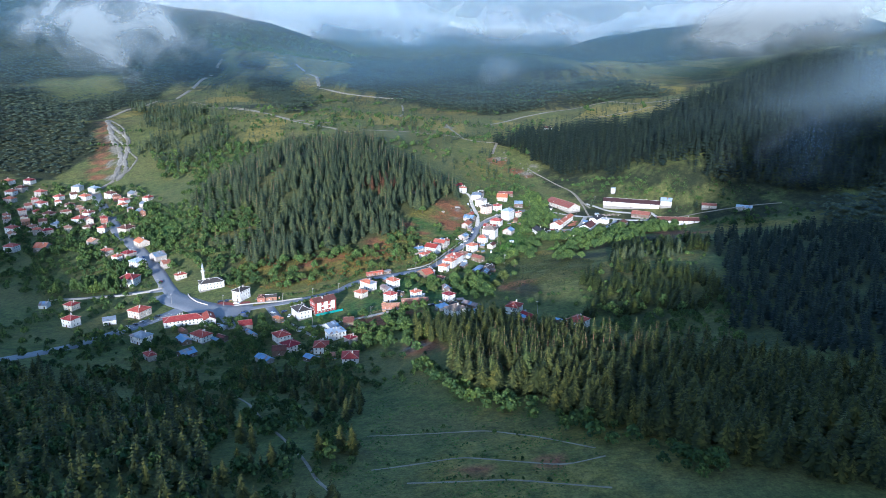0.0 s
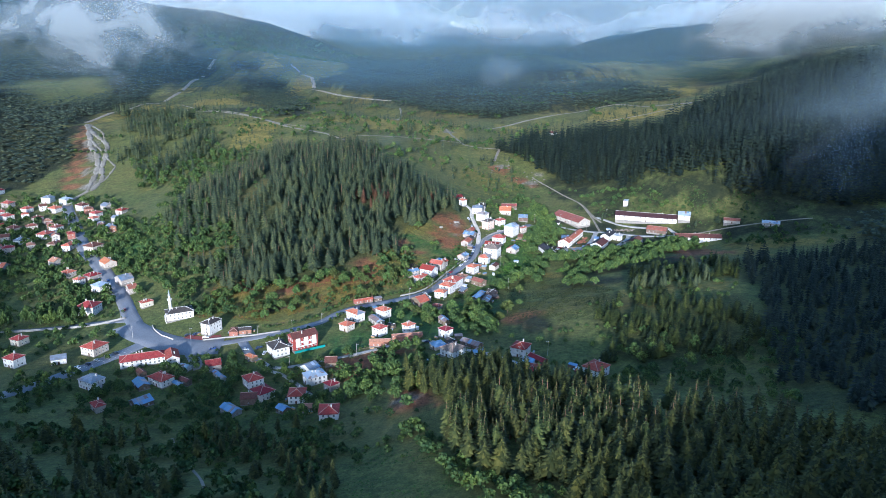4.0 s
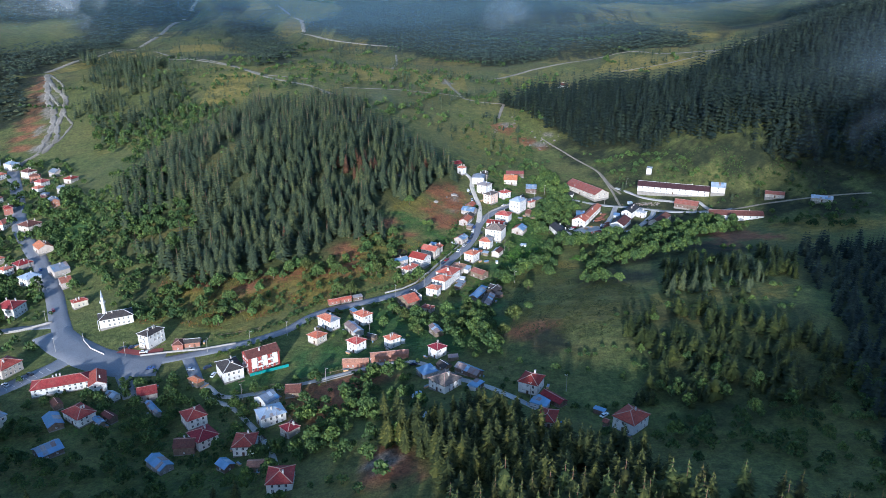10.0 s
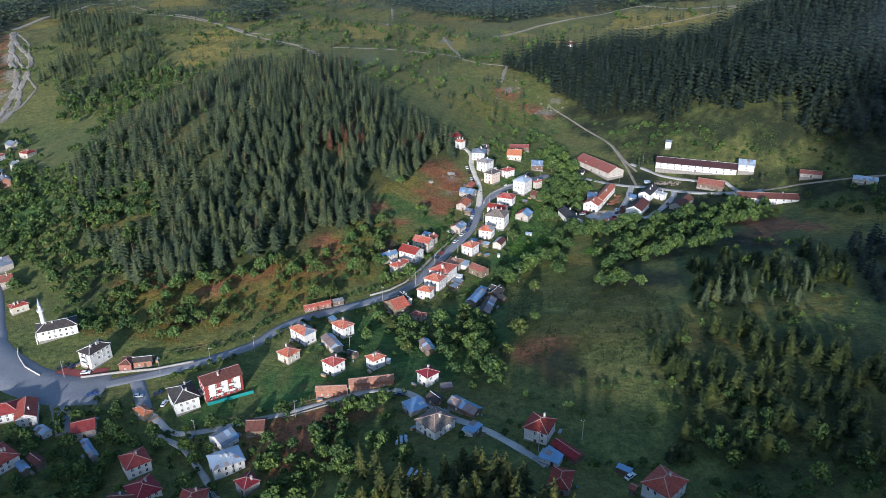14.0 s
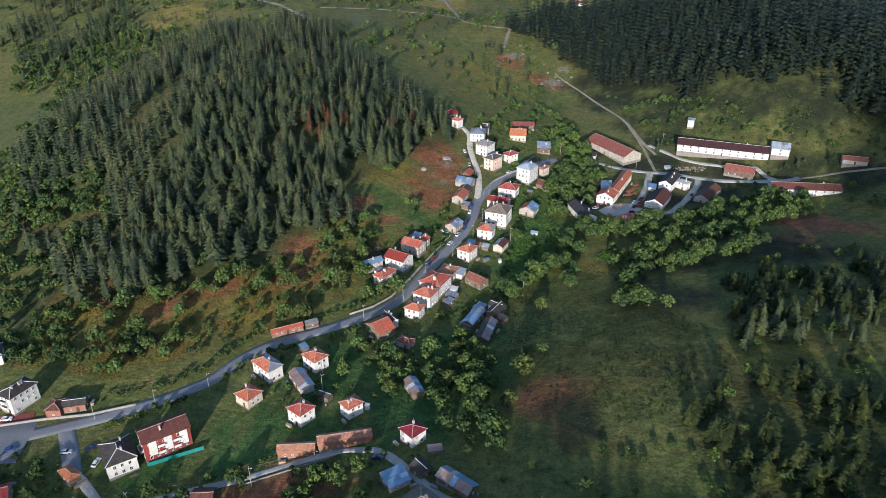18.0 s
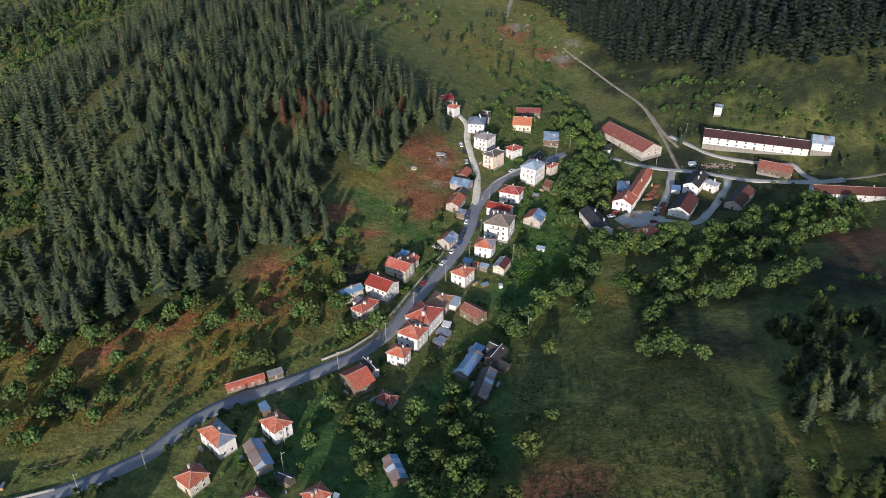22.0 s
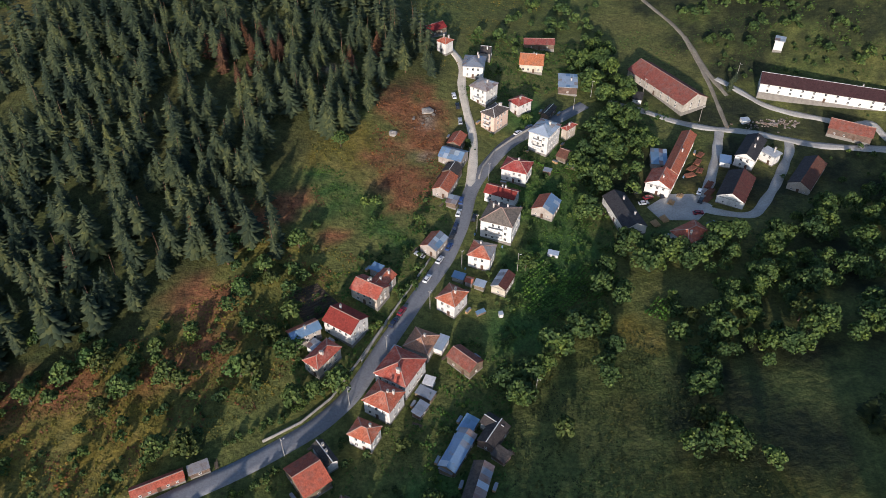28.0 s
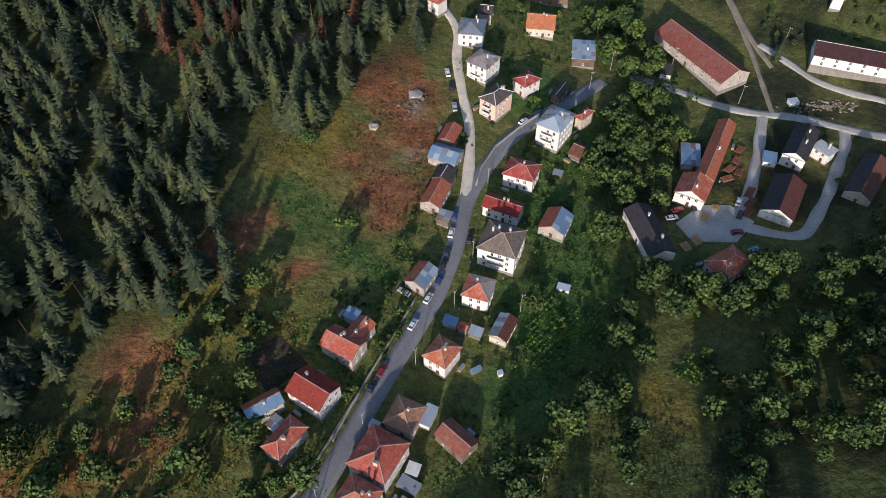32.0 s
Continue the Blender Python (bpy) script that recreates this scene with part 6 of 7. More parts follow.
for line in ([(-122, 508), (-98, 516), (-84, 526), (-76, 538), (-66, 548)], [(-38, 566), (-27, 573), (-19, 580), (-11, 592)], [(-74, 521), (-64, 534), (-50, 543)], [(-34, 549), (-22, 558)], [(2, 612), (10, 628), (16, 640)], [(-112, 493), (-100, 501), (-86, 508)]):
    p = np.concatenate([np.stack([np.linspace(x1, x2, 9), np.linspace(y1, y2, 9)], -1) for (x1, y1), (x2, y2) in zip(line, line[1:])])
    p = p + RNG.normal(0, 0.7, p.shape)
    house_gap = np.array([min(math.hypot(x - q[0], y - q[1]) - q[2] for q in PLOTS) for x, y in p]) > -1.0
    grove("hedge", p[house_gap], BUSH_MID, 1.2, 3.4, RNG, LEAVES, "uneven green hedge beside the village street", "hedge")
for line in ([(-30, 259), (-5, 258), (17, 257), (36, 247), (55, 233)], [(-25, 224), (7, 233), (42, 221), (57, 226)], [(-12, 213), (22, 213), (54, 203)]):
    grove("bushes", along(line, 2.2, 2.4, RNG), BUSH_MID, 0.5, 1.5, RNG, LEAVES, "low scrub on a terrace edge of the meadow", "bushes")
    ribbon("path", [(x, y - 2.2) for x, y in line], 0.8, DIRT, "bare earth edge of a meadow terrace", "path", 0.08, edge=0.3)

blade = np.array([(-0.6, -0.3, 0), (0.6, -0.4, 0), (0.1, 0.6, 0), (0.2, 0.1, 0.6), (-0.45, 0.4, 0.5), (-0.1, -0.2, 0.4), (0.6, 0.05, 0.45)])
TUFTS = [(blade, np.array([(0, 1, 3), (1, 2, 3), (2, 0, 4), (0, 1, 6), (1, 2, 5), (2, 0, 3)])), (blade[:, [1, 0, 2]] * (1.2, 1, 0.8), np.array([(0, 3, 1), (1, 4, 2), (2, 6, 0), (0, 5, 1)]))]
HAY = foliage("rough_grass", (0.100, 0.100, 0.022), (0.155, 0.140, 0.030), (0.205, 0.165, 0.042))
FERN = foliage("rusty_fern", (0.125, 0.054, 0.029), (0.200, 0.084, 0.042), (0.210, 0.110, 0.050))
SEDGE = foliage("dull_sedge", (0.036, 0.046, 0.016), (0.052, 0.062, 0.021), (0.068, 0.076, 0.026))
HERB = foliage("green_herbs", (0.034, 0.074, 0.018), (0.058, 0.118, 0.025), (0.092, 0.155, 0.034))
PLOTS_WILD = [[(46, 612), (66, 606), (88, 640), (92, 690), (84, 730), (60, 740), (52, 700), (58, 660)], [(30, 742), (60, 748), (96, 770), (96, 806), (60, 812), (34, 800)], [(-24, 588), (-8, 578), (10, 612), (20, 640), (28, 676), (18, 690), (6, 660), (-14, 632), (-36, 606)], [(20, 540), (44, 556), (46, 600), (30, 612), (14, 572)], [(100, 700), (112, 730), (128, 742), (104, 760), (92, 740)]]
for k, poly in enumerate(PLOTS_WILD):
    grove("bushes", scatter(poly, 3.4, RNG, lambda x, y: clear(x, y, -2.2) & (wave(x, y, 15, 171) > 0.3)), BUSH_MID, 1.0, 2.8, RNG, LEAVES, "overgrown garden shrubs between the houses", "bushes")
    grove("grass", scatter(poly, 1.25, RNG, lambda x, y: clear(x, y, -3.0) & (wave(x, y, 9, 172) > -0.3)), TUFTS, 0.8, 1.7, RNG, HERB, "tall herbs in the overgrown gardens", "grass", 0.2)

# the nearest trees, one by one
def tree_kit(kind, k):
    r = random.Random(100 + k)
    if kind == "spruce":
        hgt = 15 + 1.5 * (k % 4)
        crown, trunk = conifer(r, hgt, 14, 8, 0.85 + 0.1 * (k % 3)), stem(hgt, 0.27, 6)
    else:
        hgt = 6.5 + 0.9 * (k % 4)
        crown, trunk = broadleaf(r, hgt, hgt * 1.08, 520, 0.72), limbs(r, hgt, hgt * 0.9)
    cm, tm = mesh_from("crown", crown[0], (), crown[1]), mesh_from("trunk", trunk[0], (), trunk[1])
    cm.materials.append(NEEDLES_ONE if kind == "spruce" else LEAVES_ONE)
    tm.materials.append(PINEBARK if kind == "spruce" else BARK)
    return cm, tm


KITS = {k: [tree_kit(k, j) for j in range(5)] for k in ("spruce", "broadleaf")}


def tree(kind, x, y, rng, label, group):
    e = new(kind + "_tree")
    e.location, e.rotation_euler = (x, y, gz(x, y) - 0.2), (rng.uniform(-0.03, 0.03), rng.uniform(-0.03, 0.03), rng.uniform(0, 6.28))
    e.scale = [rng.uniform(0.8, 1.15)] * 3
    tagged(e, label, "tree", group)
    cm, tm = rng.choice(KITS[kind])
    part("trunk", tm, None, e)
    part("crown", cm, None, e)


nr = random.Random(3)
for x, y in near_spruce[:170]:
    tree("spruce", x, y, nr, "tall green spruce on the near slope", "spruces on the near slope")
rest = near_spruce[170:]
grove("forest", rest, SPRUCE, 13, 18, RNG, SUNLIT_NEEDLES, "spruce wood on the near slope")
ORCHARD = scatter([(-150, 575), (-112, 570), (-70, 596), (-40, 640), (-22, 655), (-24, 625), (-60, 575), (-110, 535), (-150, 530)], 13, RNG, clear)
SINGLES = [(59, 570), (98, 570), (110, 553), (105, 612), (138, 608), (9, 538), (-9, 538), (17, 512), (-15, 534), (-22, 581), (-36, 589), (-56, 584), (-66, 595), (-86, 589), (-99, 541), (-118, 534), (-102, 534), (-120, 551), (-29, 642), (-39, 630), (-51, 637), (-57, 561), (-48, 564), (-36, 625), (-45, 619), (-27, 612), (-9, 586), (-16, 584), (-20, 698), (-24, 600)]
GARDEN = scatter([(-60, 512), (-20, 515), (20, 470), (60, 470), (60, 560), (30, 600), (80, 690), (60, 690), (20, 560), (-30, 545)], 15, RNG, clear)
for x, y in np.concatenate([ORCHARD, GARDEN, SINGLES]):
    tree("broadleaf", x, y, nr, "round green broad-leaved tree on the meadow", "meadow trees")

# rough pasture: tufts of tall grass and herbs
for poly, gap, keep, tone, label in (
        ([(-170, 590), (-110, 577), (-70, 603), (-30, 650), (-8, 640), (-30, 580), (-70, 545), (-120, 520), (-170, 530)], 1.35, patchy(14, 71, -0.45), HAY, "tall yellowish grass on the slope"),
        ([(-170, 590), (-110, 577), (-70, 603), (-30, 650), (-8, 640), (-30, 580), (-70, 545), (-120, 520), (-170, 530)], 1.8, patchy(16, 72, 0.1), FERN, "rusty ferns on the slope"),
        ([(-8, 690), (-8, 728), (8, 748), (24, 735), (24, 700), (20, 676), (4, 664), (-2, 680)], 1.3, patchy(13, 73, -0.25), FERN, "rusty ferns below the forest edge"),
        ([(-32, 688), (-30, 712), (-14, 718), (-6, 710), (-8, 690), (-16, 684)], 1.7, patchy(12, 74, -0.1), HAY, "yellowish grass below the forest edge"),
        ([(-34, 676), (-32, 686), (-20, 686), (-8, 676), (4, 662), (10, 650), (2, 646), (-12, 658), (-24, 668)], 1.5, patchy(10, 82, -0.2), HERB, "green herbs in the clearing"),
        ([(-60, 650), (-56, 662), (-36, 666), (-26, 672), (-22, 664), (-36, 656), (-46, 648)], 1.5, patchy(10, 83, -0.2), FERN, "rusty ferns along the forest edge"),
        ([(40, 600), (85, 620), (110, 560), (120, 500), (80, 470), (45, 490), (40, 550)], 1.6, patchy(16, 75, -0.4), SEDGE, "rough grass on the shaded meadow"),
        ([(40, 690), (46, 640), (40, 600), (80, 640), (80, 700), (60, 705)], 1.7, None, HERB, "lush herbs in the gardens"),
        ([(-75, 545), (-40, 545), (0, 570), (30, 600), (40, 590), (30, 480), (-20, 480), (-60, 495)], 2.2, patchy(15, 76, -0.2), HERB, "lush grass between the houses"),
        ([(90, 790), (150, 850), (250, 790), (320, 720), (250, 740), (160, 780), (120, 780)], 2.6, patchy(25, 77, -0.1), HERB, "rough grass above the long barn"),
        ([(20, 760), (60, 800), (90, 870), (70, 960), (20, 900), (0, 800)], 2.6, patchy(25, 78, -0.2), HAY, "dry grass on the hillside"),
        ([(-60, 330), (0, 340), (30, 300), (60, 240), (30, 190), (-40, 190)], 2.4, patchy(25, 79, 0.0), HERB, "rough grass on the near meadow"),
        ([(-180, 470), (-60, 462), (-50, 385), (-190, 390)], 2.6, patchy(22, 80, -0.1), HERB, "rough grass between the gardens")):
    k2 = (lambda k: (lambda x, y: clear(x, y, -2.5) & (k(x, y) if k else True)))(keep)
    grove("grass", scatter(poly, gap * 0.62, RNG, k2), TUFTS, 0.6, 1.35, RNG, tone, label, "grass", 0.2)
scrub = scatter([(-175, 590), (-112, 580), (-72, 606), (-34, 652), (-10, 632), (-34, 580), (-72, 540), (-125, 520), (-170, 535)], 5.2, RNG, lambda x, y: clear(x, y) & (wave(x, y, 30, 81) > -0.3))
grove("bushes", scrub, BUSH_MID, 1.4, 4.8, RNG, LEAVES, "low green scrub on the slope", "bushes")

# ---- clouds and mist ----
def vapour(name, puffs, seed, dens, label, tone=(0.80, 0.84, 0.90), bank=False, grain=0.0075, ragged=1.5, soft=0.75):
    """Low cloud, and haze painted as tinted sheets: uneven, ragged and thin at the rim. puffs: x, y, z, half width,
    half height.
    """
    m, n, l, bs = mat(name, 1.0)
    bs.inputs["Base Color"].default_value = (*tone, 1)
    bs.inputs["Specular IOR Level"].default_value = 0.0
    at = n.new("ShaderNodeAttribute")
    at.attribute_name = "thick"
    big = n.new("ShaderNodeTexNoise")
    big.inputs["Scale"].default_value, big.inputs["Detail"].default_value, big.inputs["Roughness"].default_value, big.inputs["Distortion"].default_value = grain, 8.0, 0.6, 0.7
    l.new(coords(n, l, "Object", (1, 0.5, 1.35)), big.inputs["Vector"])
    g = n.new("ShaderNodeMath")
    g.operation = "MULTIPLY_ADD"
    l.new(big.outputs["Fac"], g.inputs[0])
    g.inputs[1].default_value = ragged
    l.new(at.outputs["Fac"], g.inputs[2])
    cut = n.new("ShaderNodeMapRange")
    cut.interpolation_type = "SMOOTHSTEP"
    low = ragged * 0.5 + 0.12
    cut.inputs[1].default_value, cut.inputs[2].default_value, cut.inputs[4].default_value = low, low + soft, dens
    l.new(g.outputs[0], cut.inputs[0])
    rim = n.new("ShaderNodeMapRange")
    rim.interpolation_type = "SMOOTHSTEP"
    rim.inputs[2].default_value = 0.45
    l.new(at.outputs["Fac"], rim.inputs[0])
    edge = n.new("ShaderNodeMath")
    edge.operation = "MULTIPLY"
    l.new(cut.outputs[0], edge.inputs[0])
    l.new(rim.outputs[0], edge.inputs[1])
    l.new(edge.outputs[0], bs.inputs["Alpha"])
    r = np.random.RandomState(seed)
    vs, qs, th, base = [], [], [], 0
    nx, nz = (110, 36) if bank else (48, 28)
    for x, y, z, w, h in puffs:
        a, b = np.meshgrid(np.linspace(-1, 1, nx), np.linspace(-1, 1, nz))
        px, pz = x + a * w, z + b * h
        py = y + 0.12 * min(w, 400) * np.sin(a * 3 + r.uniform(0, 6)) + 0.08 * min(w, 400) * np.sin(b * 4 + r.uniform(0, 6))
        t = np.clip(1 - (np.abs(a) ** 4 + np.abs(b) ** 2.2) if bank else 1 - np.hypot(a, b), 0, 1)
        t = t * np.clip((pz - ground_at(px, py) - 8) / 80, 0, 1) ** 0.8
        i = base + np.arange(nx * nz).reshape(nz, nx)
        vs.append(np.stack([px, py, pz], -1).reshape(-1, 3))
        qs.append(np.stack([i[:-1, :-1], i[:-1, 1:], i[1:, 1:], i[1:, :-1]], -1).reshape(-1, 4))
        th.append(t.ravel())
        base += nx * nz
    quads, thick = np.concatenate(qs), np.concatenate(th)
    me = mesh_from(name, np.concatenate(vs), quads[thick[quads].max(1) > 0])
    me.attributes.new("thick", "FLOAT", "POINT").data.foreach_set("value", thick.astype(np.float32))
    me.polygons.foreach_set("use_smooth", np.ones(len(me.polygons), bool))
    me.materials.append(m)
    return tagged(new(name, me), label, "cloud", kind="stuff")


WHITE, PALE = (0.17, 0.195, 0.22), (0.13, 0.165, 0.20)
vapour("cloud", [(-600, 1330, 205, 250, 130)], 1, 0.9, "white low cloud drifting over the wooded slope", WHITE, False, 0.0085, 3.2, 1.0)
vapour("cloud", [(-520, 1440, 245, 360, 85)], 7, 0.55, "thin veil of cloud trailing along the slope", WHITE, False, 0.007, 2.8, 1.0)
vapour("cloud", [(150, 4600, 430, 3600, 330)], 2, 0.95, "white cloud bank over the distant ranges", (0.22, 0.245, 0.27), True, 0.0016, 2.2, 0.9)
vapour("cloud", [(620, 2850, 330, 1150, 175)], 12, 0.97, "ragged white cloud along the distant ridge", (0.23, 0.255, 0.28), False, 0.003, 2.4, 0.8)
vapour("cloud", [(170, 2060, 214, 300, 78)], 14, 0.85, "white cloud resting on the far wood", (0.20, 0.225, 0.25), False, 0.006, 2.4, 0.9)
vapour("cloud", [(590, 1240, 232, 300, 112)], 3, 0.95, "grey-white cloud hanging on the hill crest", WHITE, False, 0.006, 2.4, 0.8)
vapour("mist", [(330, 650, 86, 100, 62)], 4, 0.3, "thin wisps of mist over the dark forest", (0.20, 0.26, 0.33), False, 0.014, 2.6, 1.1)
vapour("mist", [(120, 1560, 120, 70, 50)], 5, 0.3, "small wisps of mist rising from the far wood", PALE, False, 0.02, 2.2)
# translucent sheets coloured blue, standing in for the haze between the hills
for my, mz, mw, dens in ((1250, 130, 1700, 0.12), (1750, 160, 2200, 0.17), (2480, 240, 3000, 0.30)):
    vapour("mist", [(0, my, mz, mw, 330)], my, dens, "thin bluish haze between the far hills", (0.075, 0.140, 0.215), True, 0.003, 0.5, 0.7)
# one more blue-coloured sheet as haze in front of the right-hand forest
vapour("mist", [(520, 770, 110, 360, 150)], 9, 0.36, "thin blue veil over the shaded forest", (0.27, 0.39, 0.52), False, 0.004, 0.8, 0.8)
vapour("mist", [(-50, 900, 78, 60, 18)], 8, 0.2, "faint mist at the forest edge", (0.26, 0.30, 0.36), False, 0.02)

# ---- minaret ----
def lathe(profile, sides=12):
    """A turned shape from (radius, height) pairs."""
    bm = bmesh.new()
    rings = [[bm.verts.new((math.cos(6.283185 * k / sides) * r, math.sin(6.283185 * k / sides) * r, z)) for k in range(sides)] for r, z in profile]
    for p, q in zip(rings, rings[1:]):
        for k in range(sides):
            bm.faces.new([p[k], p[(k + 1) % sides], q[(k + 1) % sides], q[k]])
    bm.faces.new(rings[0][::-1])
    bm.faces.new(rings[-1])
    return bm


minaret = new("minaret")
minaret.location = (-184.0, 529.5, gz(-184.0, 529.5))
tagged(minaret, "slender white minaret with pointed grey spire beside the mosque", "minaret")
part("shaft", lathe([(1.5, -1), (1.5, 3.4), (1.05, 4.2), (0.95, 14.2)], 14), WALL["white"], minaret)
part("balcony", lathe([(0.97, 13.4), (1.55, 14.0), (1.6, 14.15), (1.6, 15.1), (1.5, 15.1), (1.5, 14.2), (0.9, 14.2)], 14), TRIM, minaret, "round white balcony")
part("lantern", lathe([(0.8, 14.21), (0.78, 17.2), (0.98, 17.35)], 12), WALL["white"], minaret)
part("spire", lathe([(1.0, 17.36), (0.55, 19.2), (0.06, 21.6)], 12), ROOF["greymetal"], minaret, "pointed grey metal spire")
porch = new("porch")
porch.location, porch.rotation_euler = (-186.5, 525.2, gz(-186.5, 525.2)), (0, 0, radians(-62))
tagged(porch, "white arched porch of the mosque", "porch")
pbm = bmesh.new()
n = 10
arc = [(-2.6, 0)] + [(-1.7, 0)] + [(-1.7 * math.cos(math.pi * k / n), 1.6 + 1.7 * math.sin(math.pi * k / n)) for k in range(n + 1)] + [(1.7, 0), (2.6, 0), (2.6, 4.4), (-2.6, 4.4)]
f0 = [pbm.verts.new((x, -0.2, z)) for x, z in arc]
f1 = [pbm.verts.new((x, 0.2, z)) for x, z in arc]
pbm.faces.new(f0)
pbm.faces.new(f1[::-1])
for k in range(len(arc)):
    pbm.faces.new([f0[k], f1[k], f1[(k + 1) % len(arc)], f0[(k + 1) % len(arc)]])
part("arch", pbm, WALL["white"], porch)

# ---- cars ----
TYRE = plain("tyre_rubber", (0.02, 0.02, 0.02), (0.03, 0.03, 0.03), 2.0, 0.9)
LAMPM = plain("headlamp", (0.7, 0.7, 0.68), (0.6, 0.6, 0.58), 2.0, 0.25)
PAINT = {}
for cname, col in {"white": (0.72, 0.72, 0.72), "black": (0.02, 0.02, 0.024), "blue": (0.03, 0.07, 0.22), "navy": (0.02, 0.03, 0.07), "red": (0.24, 0.02, 0.03), "silver": (0.42, 0.44, 0.46)}.items():
    pm, pn, pl, pbs = mat("car_paint_" + cname, 0.3)
    pv = noise_of(pn, pl, coords(pn, pl), 3.0)
    pl.new(blend(pn, pl, 0.25, col, ramp(pn, pl, pv, [(0.3, (0.5, 0.5, 0.5)), (0.7, (1, 1, 1))]), "MULTIPLY"), pbs.inputs["Base Color"])
    pbs.inputs["Coat Weight"].default_value = 0.6
    PAINT[cname] = pm


def car_meshes():
    side = [(-2.1, 0.35), (-2.15, 0.75), (-1.95, 0.95), (-1.1, 1.0), (1.0, 0.98), (1.95, 0.86), (2.12, 0.7), (2.1, 0.35)]
    body = bmesh.new()
    cols = []
    for y, inset in ((-0.86, 0.06), (-0.78, 0), (0.78, 0), (0.86, 0.06)):
        cols.append([body.verts.new((x * (1 - inset * 0.3), y, z - (inset if z > 0.8 else 0))) for x, z in side])
    for p, q in zip(cols, cols[1:]):
        for k in range(len(side)):
            body.faces.new([p[k], p[(k + 1) % len(side)], q[(k + 1) % len(side)], q[k]])
    body.faces.new(cols[0][::-1]), body.faces.new(cols[-1])
    cab = bmesh.new()
    lo = [cab.verts.new(c) for c in ((-1.75, -0.74, 0.96), (0.95, -0.74, 0.96), (0.95, 0.74, 0.96), (-1.75, 0.74, 0.96))]
    hi = [cab.verts.new(c) for c in ((-1.3, -0.6, 1.42), (0.25, -0.6, 1.42), (0.25, 0.6, 1.42), (-1.3, 0.6, 1.42))]
    for k in range(4):
        cab.faces.new([lo[k], lo[(k + 1) % 4], hi[(k + 1) % 4], hi[k]])
    cab.faces.new(hi)
    top = bmesh.new()
    box(top, -1.32, -0.62, 1.41, 0.27, 0.62, 1.46)
    wheel = lathe([(0.2, -0.1), (0.31, -0.1), (0.33, -0.06), (0.33, 0.06), (0.31, 0.1), (0.2, 0.1)], 12)
    lamp = bmesh.new()
    box(lamp, -0.05, -0.18, -0.08, 0.05, 0.18, 0.08)
    out = []
    for nm, bm in (("body", body), ("window_glass", cab), ("car_roof", top), ("wheel", wheel), ("headlight", lamp)):
        me = bpy.data.meshes.new(nm)
        bm.to_mesh(me)
        bm.free()
        out.append(me)
    out[1].materials.append(GLASS), out[3].materials.append(TYRE), out[4].materials.append(LAMPM)
    return out


CAR = car_meshes()
CARS = {}
for cname, pm in PAINT.items():
    CARS[cname] = [CAR[0].copy(), CAR[1], CAR[2].copy(), CAR[3], CAR[4]]
    CARS[cname][0].materials.append(pm), CARS[cname][2].materials.append(pm)


def car(x, y, yaw, colour):
    c = new("car")
    dx, dy = math.cos(radians(yaw)), math.sin(radians(yaw))
    pitch = math.atan2(gz(x + dx, y + dy) - gz(x - dx, y - dy), 2)
    c.location, c.rotation_euler = (x, y, gz(x, y) + 0.17), (0, -pitch, radians(yaw))
    tagged(c, "%s parked hatchback car beside the road" % colour, "car", "parked cars")
    me = CARS[colour]
    part("body", me[0], None, c), part("window_glass", me[1], None, c, "dark car glass"), part("car_roof", me[2], None, c)
    for wx in (-1.3, 1.3):
        for wy in (-0.8, 0.8):
            w = part("wheel", me[3], None, c, loc=(wx, wy, 0.33))
            w.rotation_euler = (math.pi / 2, 0, 0)
    for wy in (-0.6, 0.6):
        part("headlight", me[4], None, c, loc=(2.08, wy, 0.68))


for row in ((21.6, 643.5, 63, "white"), (24.9, 650.5, 66, "blue"), (26.4, 657, 70, "black"), (17.2, 634, 63, "white"), (8.9, 618.4, 63, "red"), (6.4, 613.2, 63, "navy"), (14.0, 645, 150, "silver"), (29.6, 676, 80, "blue"), (34.6, 667, 78, "black"),
            (28.6, 669, 76, "white"), (27.4, 661.5, 72, "navy"), (55, 721.5, 45, "white"), (60.5, 726.5, 42, "navy"), (127, 685, 65, "white"), (126, 679, 60, "black"), (111, 683, 95, "black"), (103, 678, 10, "silver"), (105.5, 681.5, 20, "red"), (101, 686, 100, "black"),
            (123, 671, 5, "red"), (-151, 499, 5, "white"), (-164, 503, 40, "black"), (-159, 504, 35, "navy"), (-142, 484.5, 20, "blue"), (-121, 483, 5, "silver"), (-108, 478, 80, "white"), (-113, 484.5, 40, "navy"), (-205, 477, 150, "white"), (-202, 481, 150, "black"),
            (-212, 466, 150, "navy"), (-209, 471, 150, "silver"), (-216, 461, 150, "white"), (-168, 481, 20, "white"), (29.4, 725, 95, "silver"), (28.2, 735, 98, "black"), (26.6, 742, 100, "white"), (-7, 470, 160, "navy"), (72, 409, 40, "white"),
            (-226, 552, 120, "red"), (-262, 607, 128, "blue"), (-300, 661, 124, "white"), (-355, 748, 122, "black")):
    car(*row)

# ---- poles, walls, fences ----
pole_bm = lathe([(0.15, -0.6), (0.14, 0), (0.075, 8.6)], 8)
POLE = bpy.data.meshes.new("shaft")
pole_bm.to_mesh(POLE)
pole_bm.free()
POLE.materials.append(CONCRETE)
ab = bmesh.new()
box(ab, -0.5, -0.04, 8.1, 0.5, 0.04, 8.2)
ARM = bpy.data.meshes.new("crossarm")
ab.to_mesh(ARM)
ab.free()
ARM.materials.append(CONCRETE)
lb = bmesh.new()
bar(lb, (0, 0, 7.8), (0, -0.8, 7.95), 0.05, 0.05)
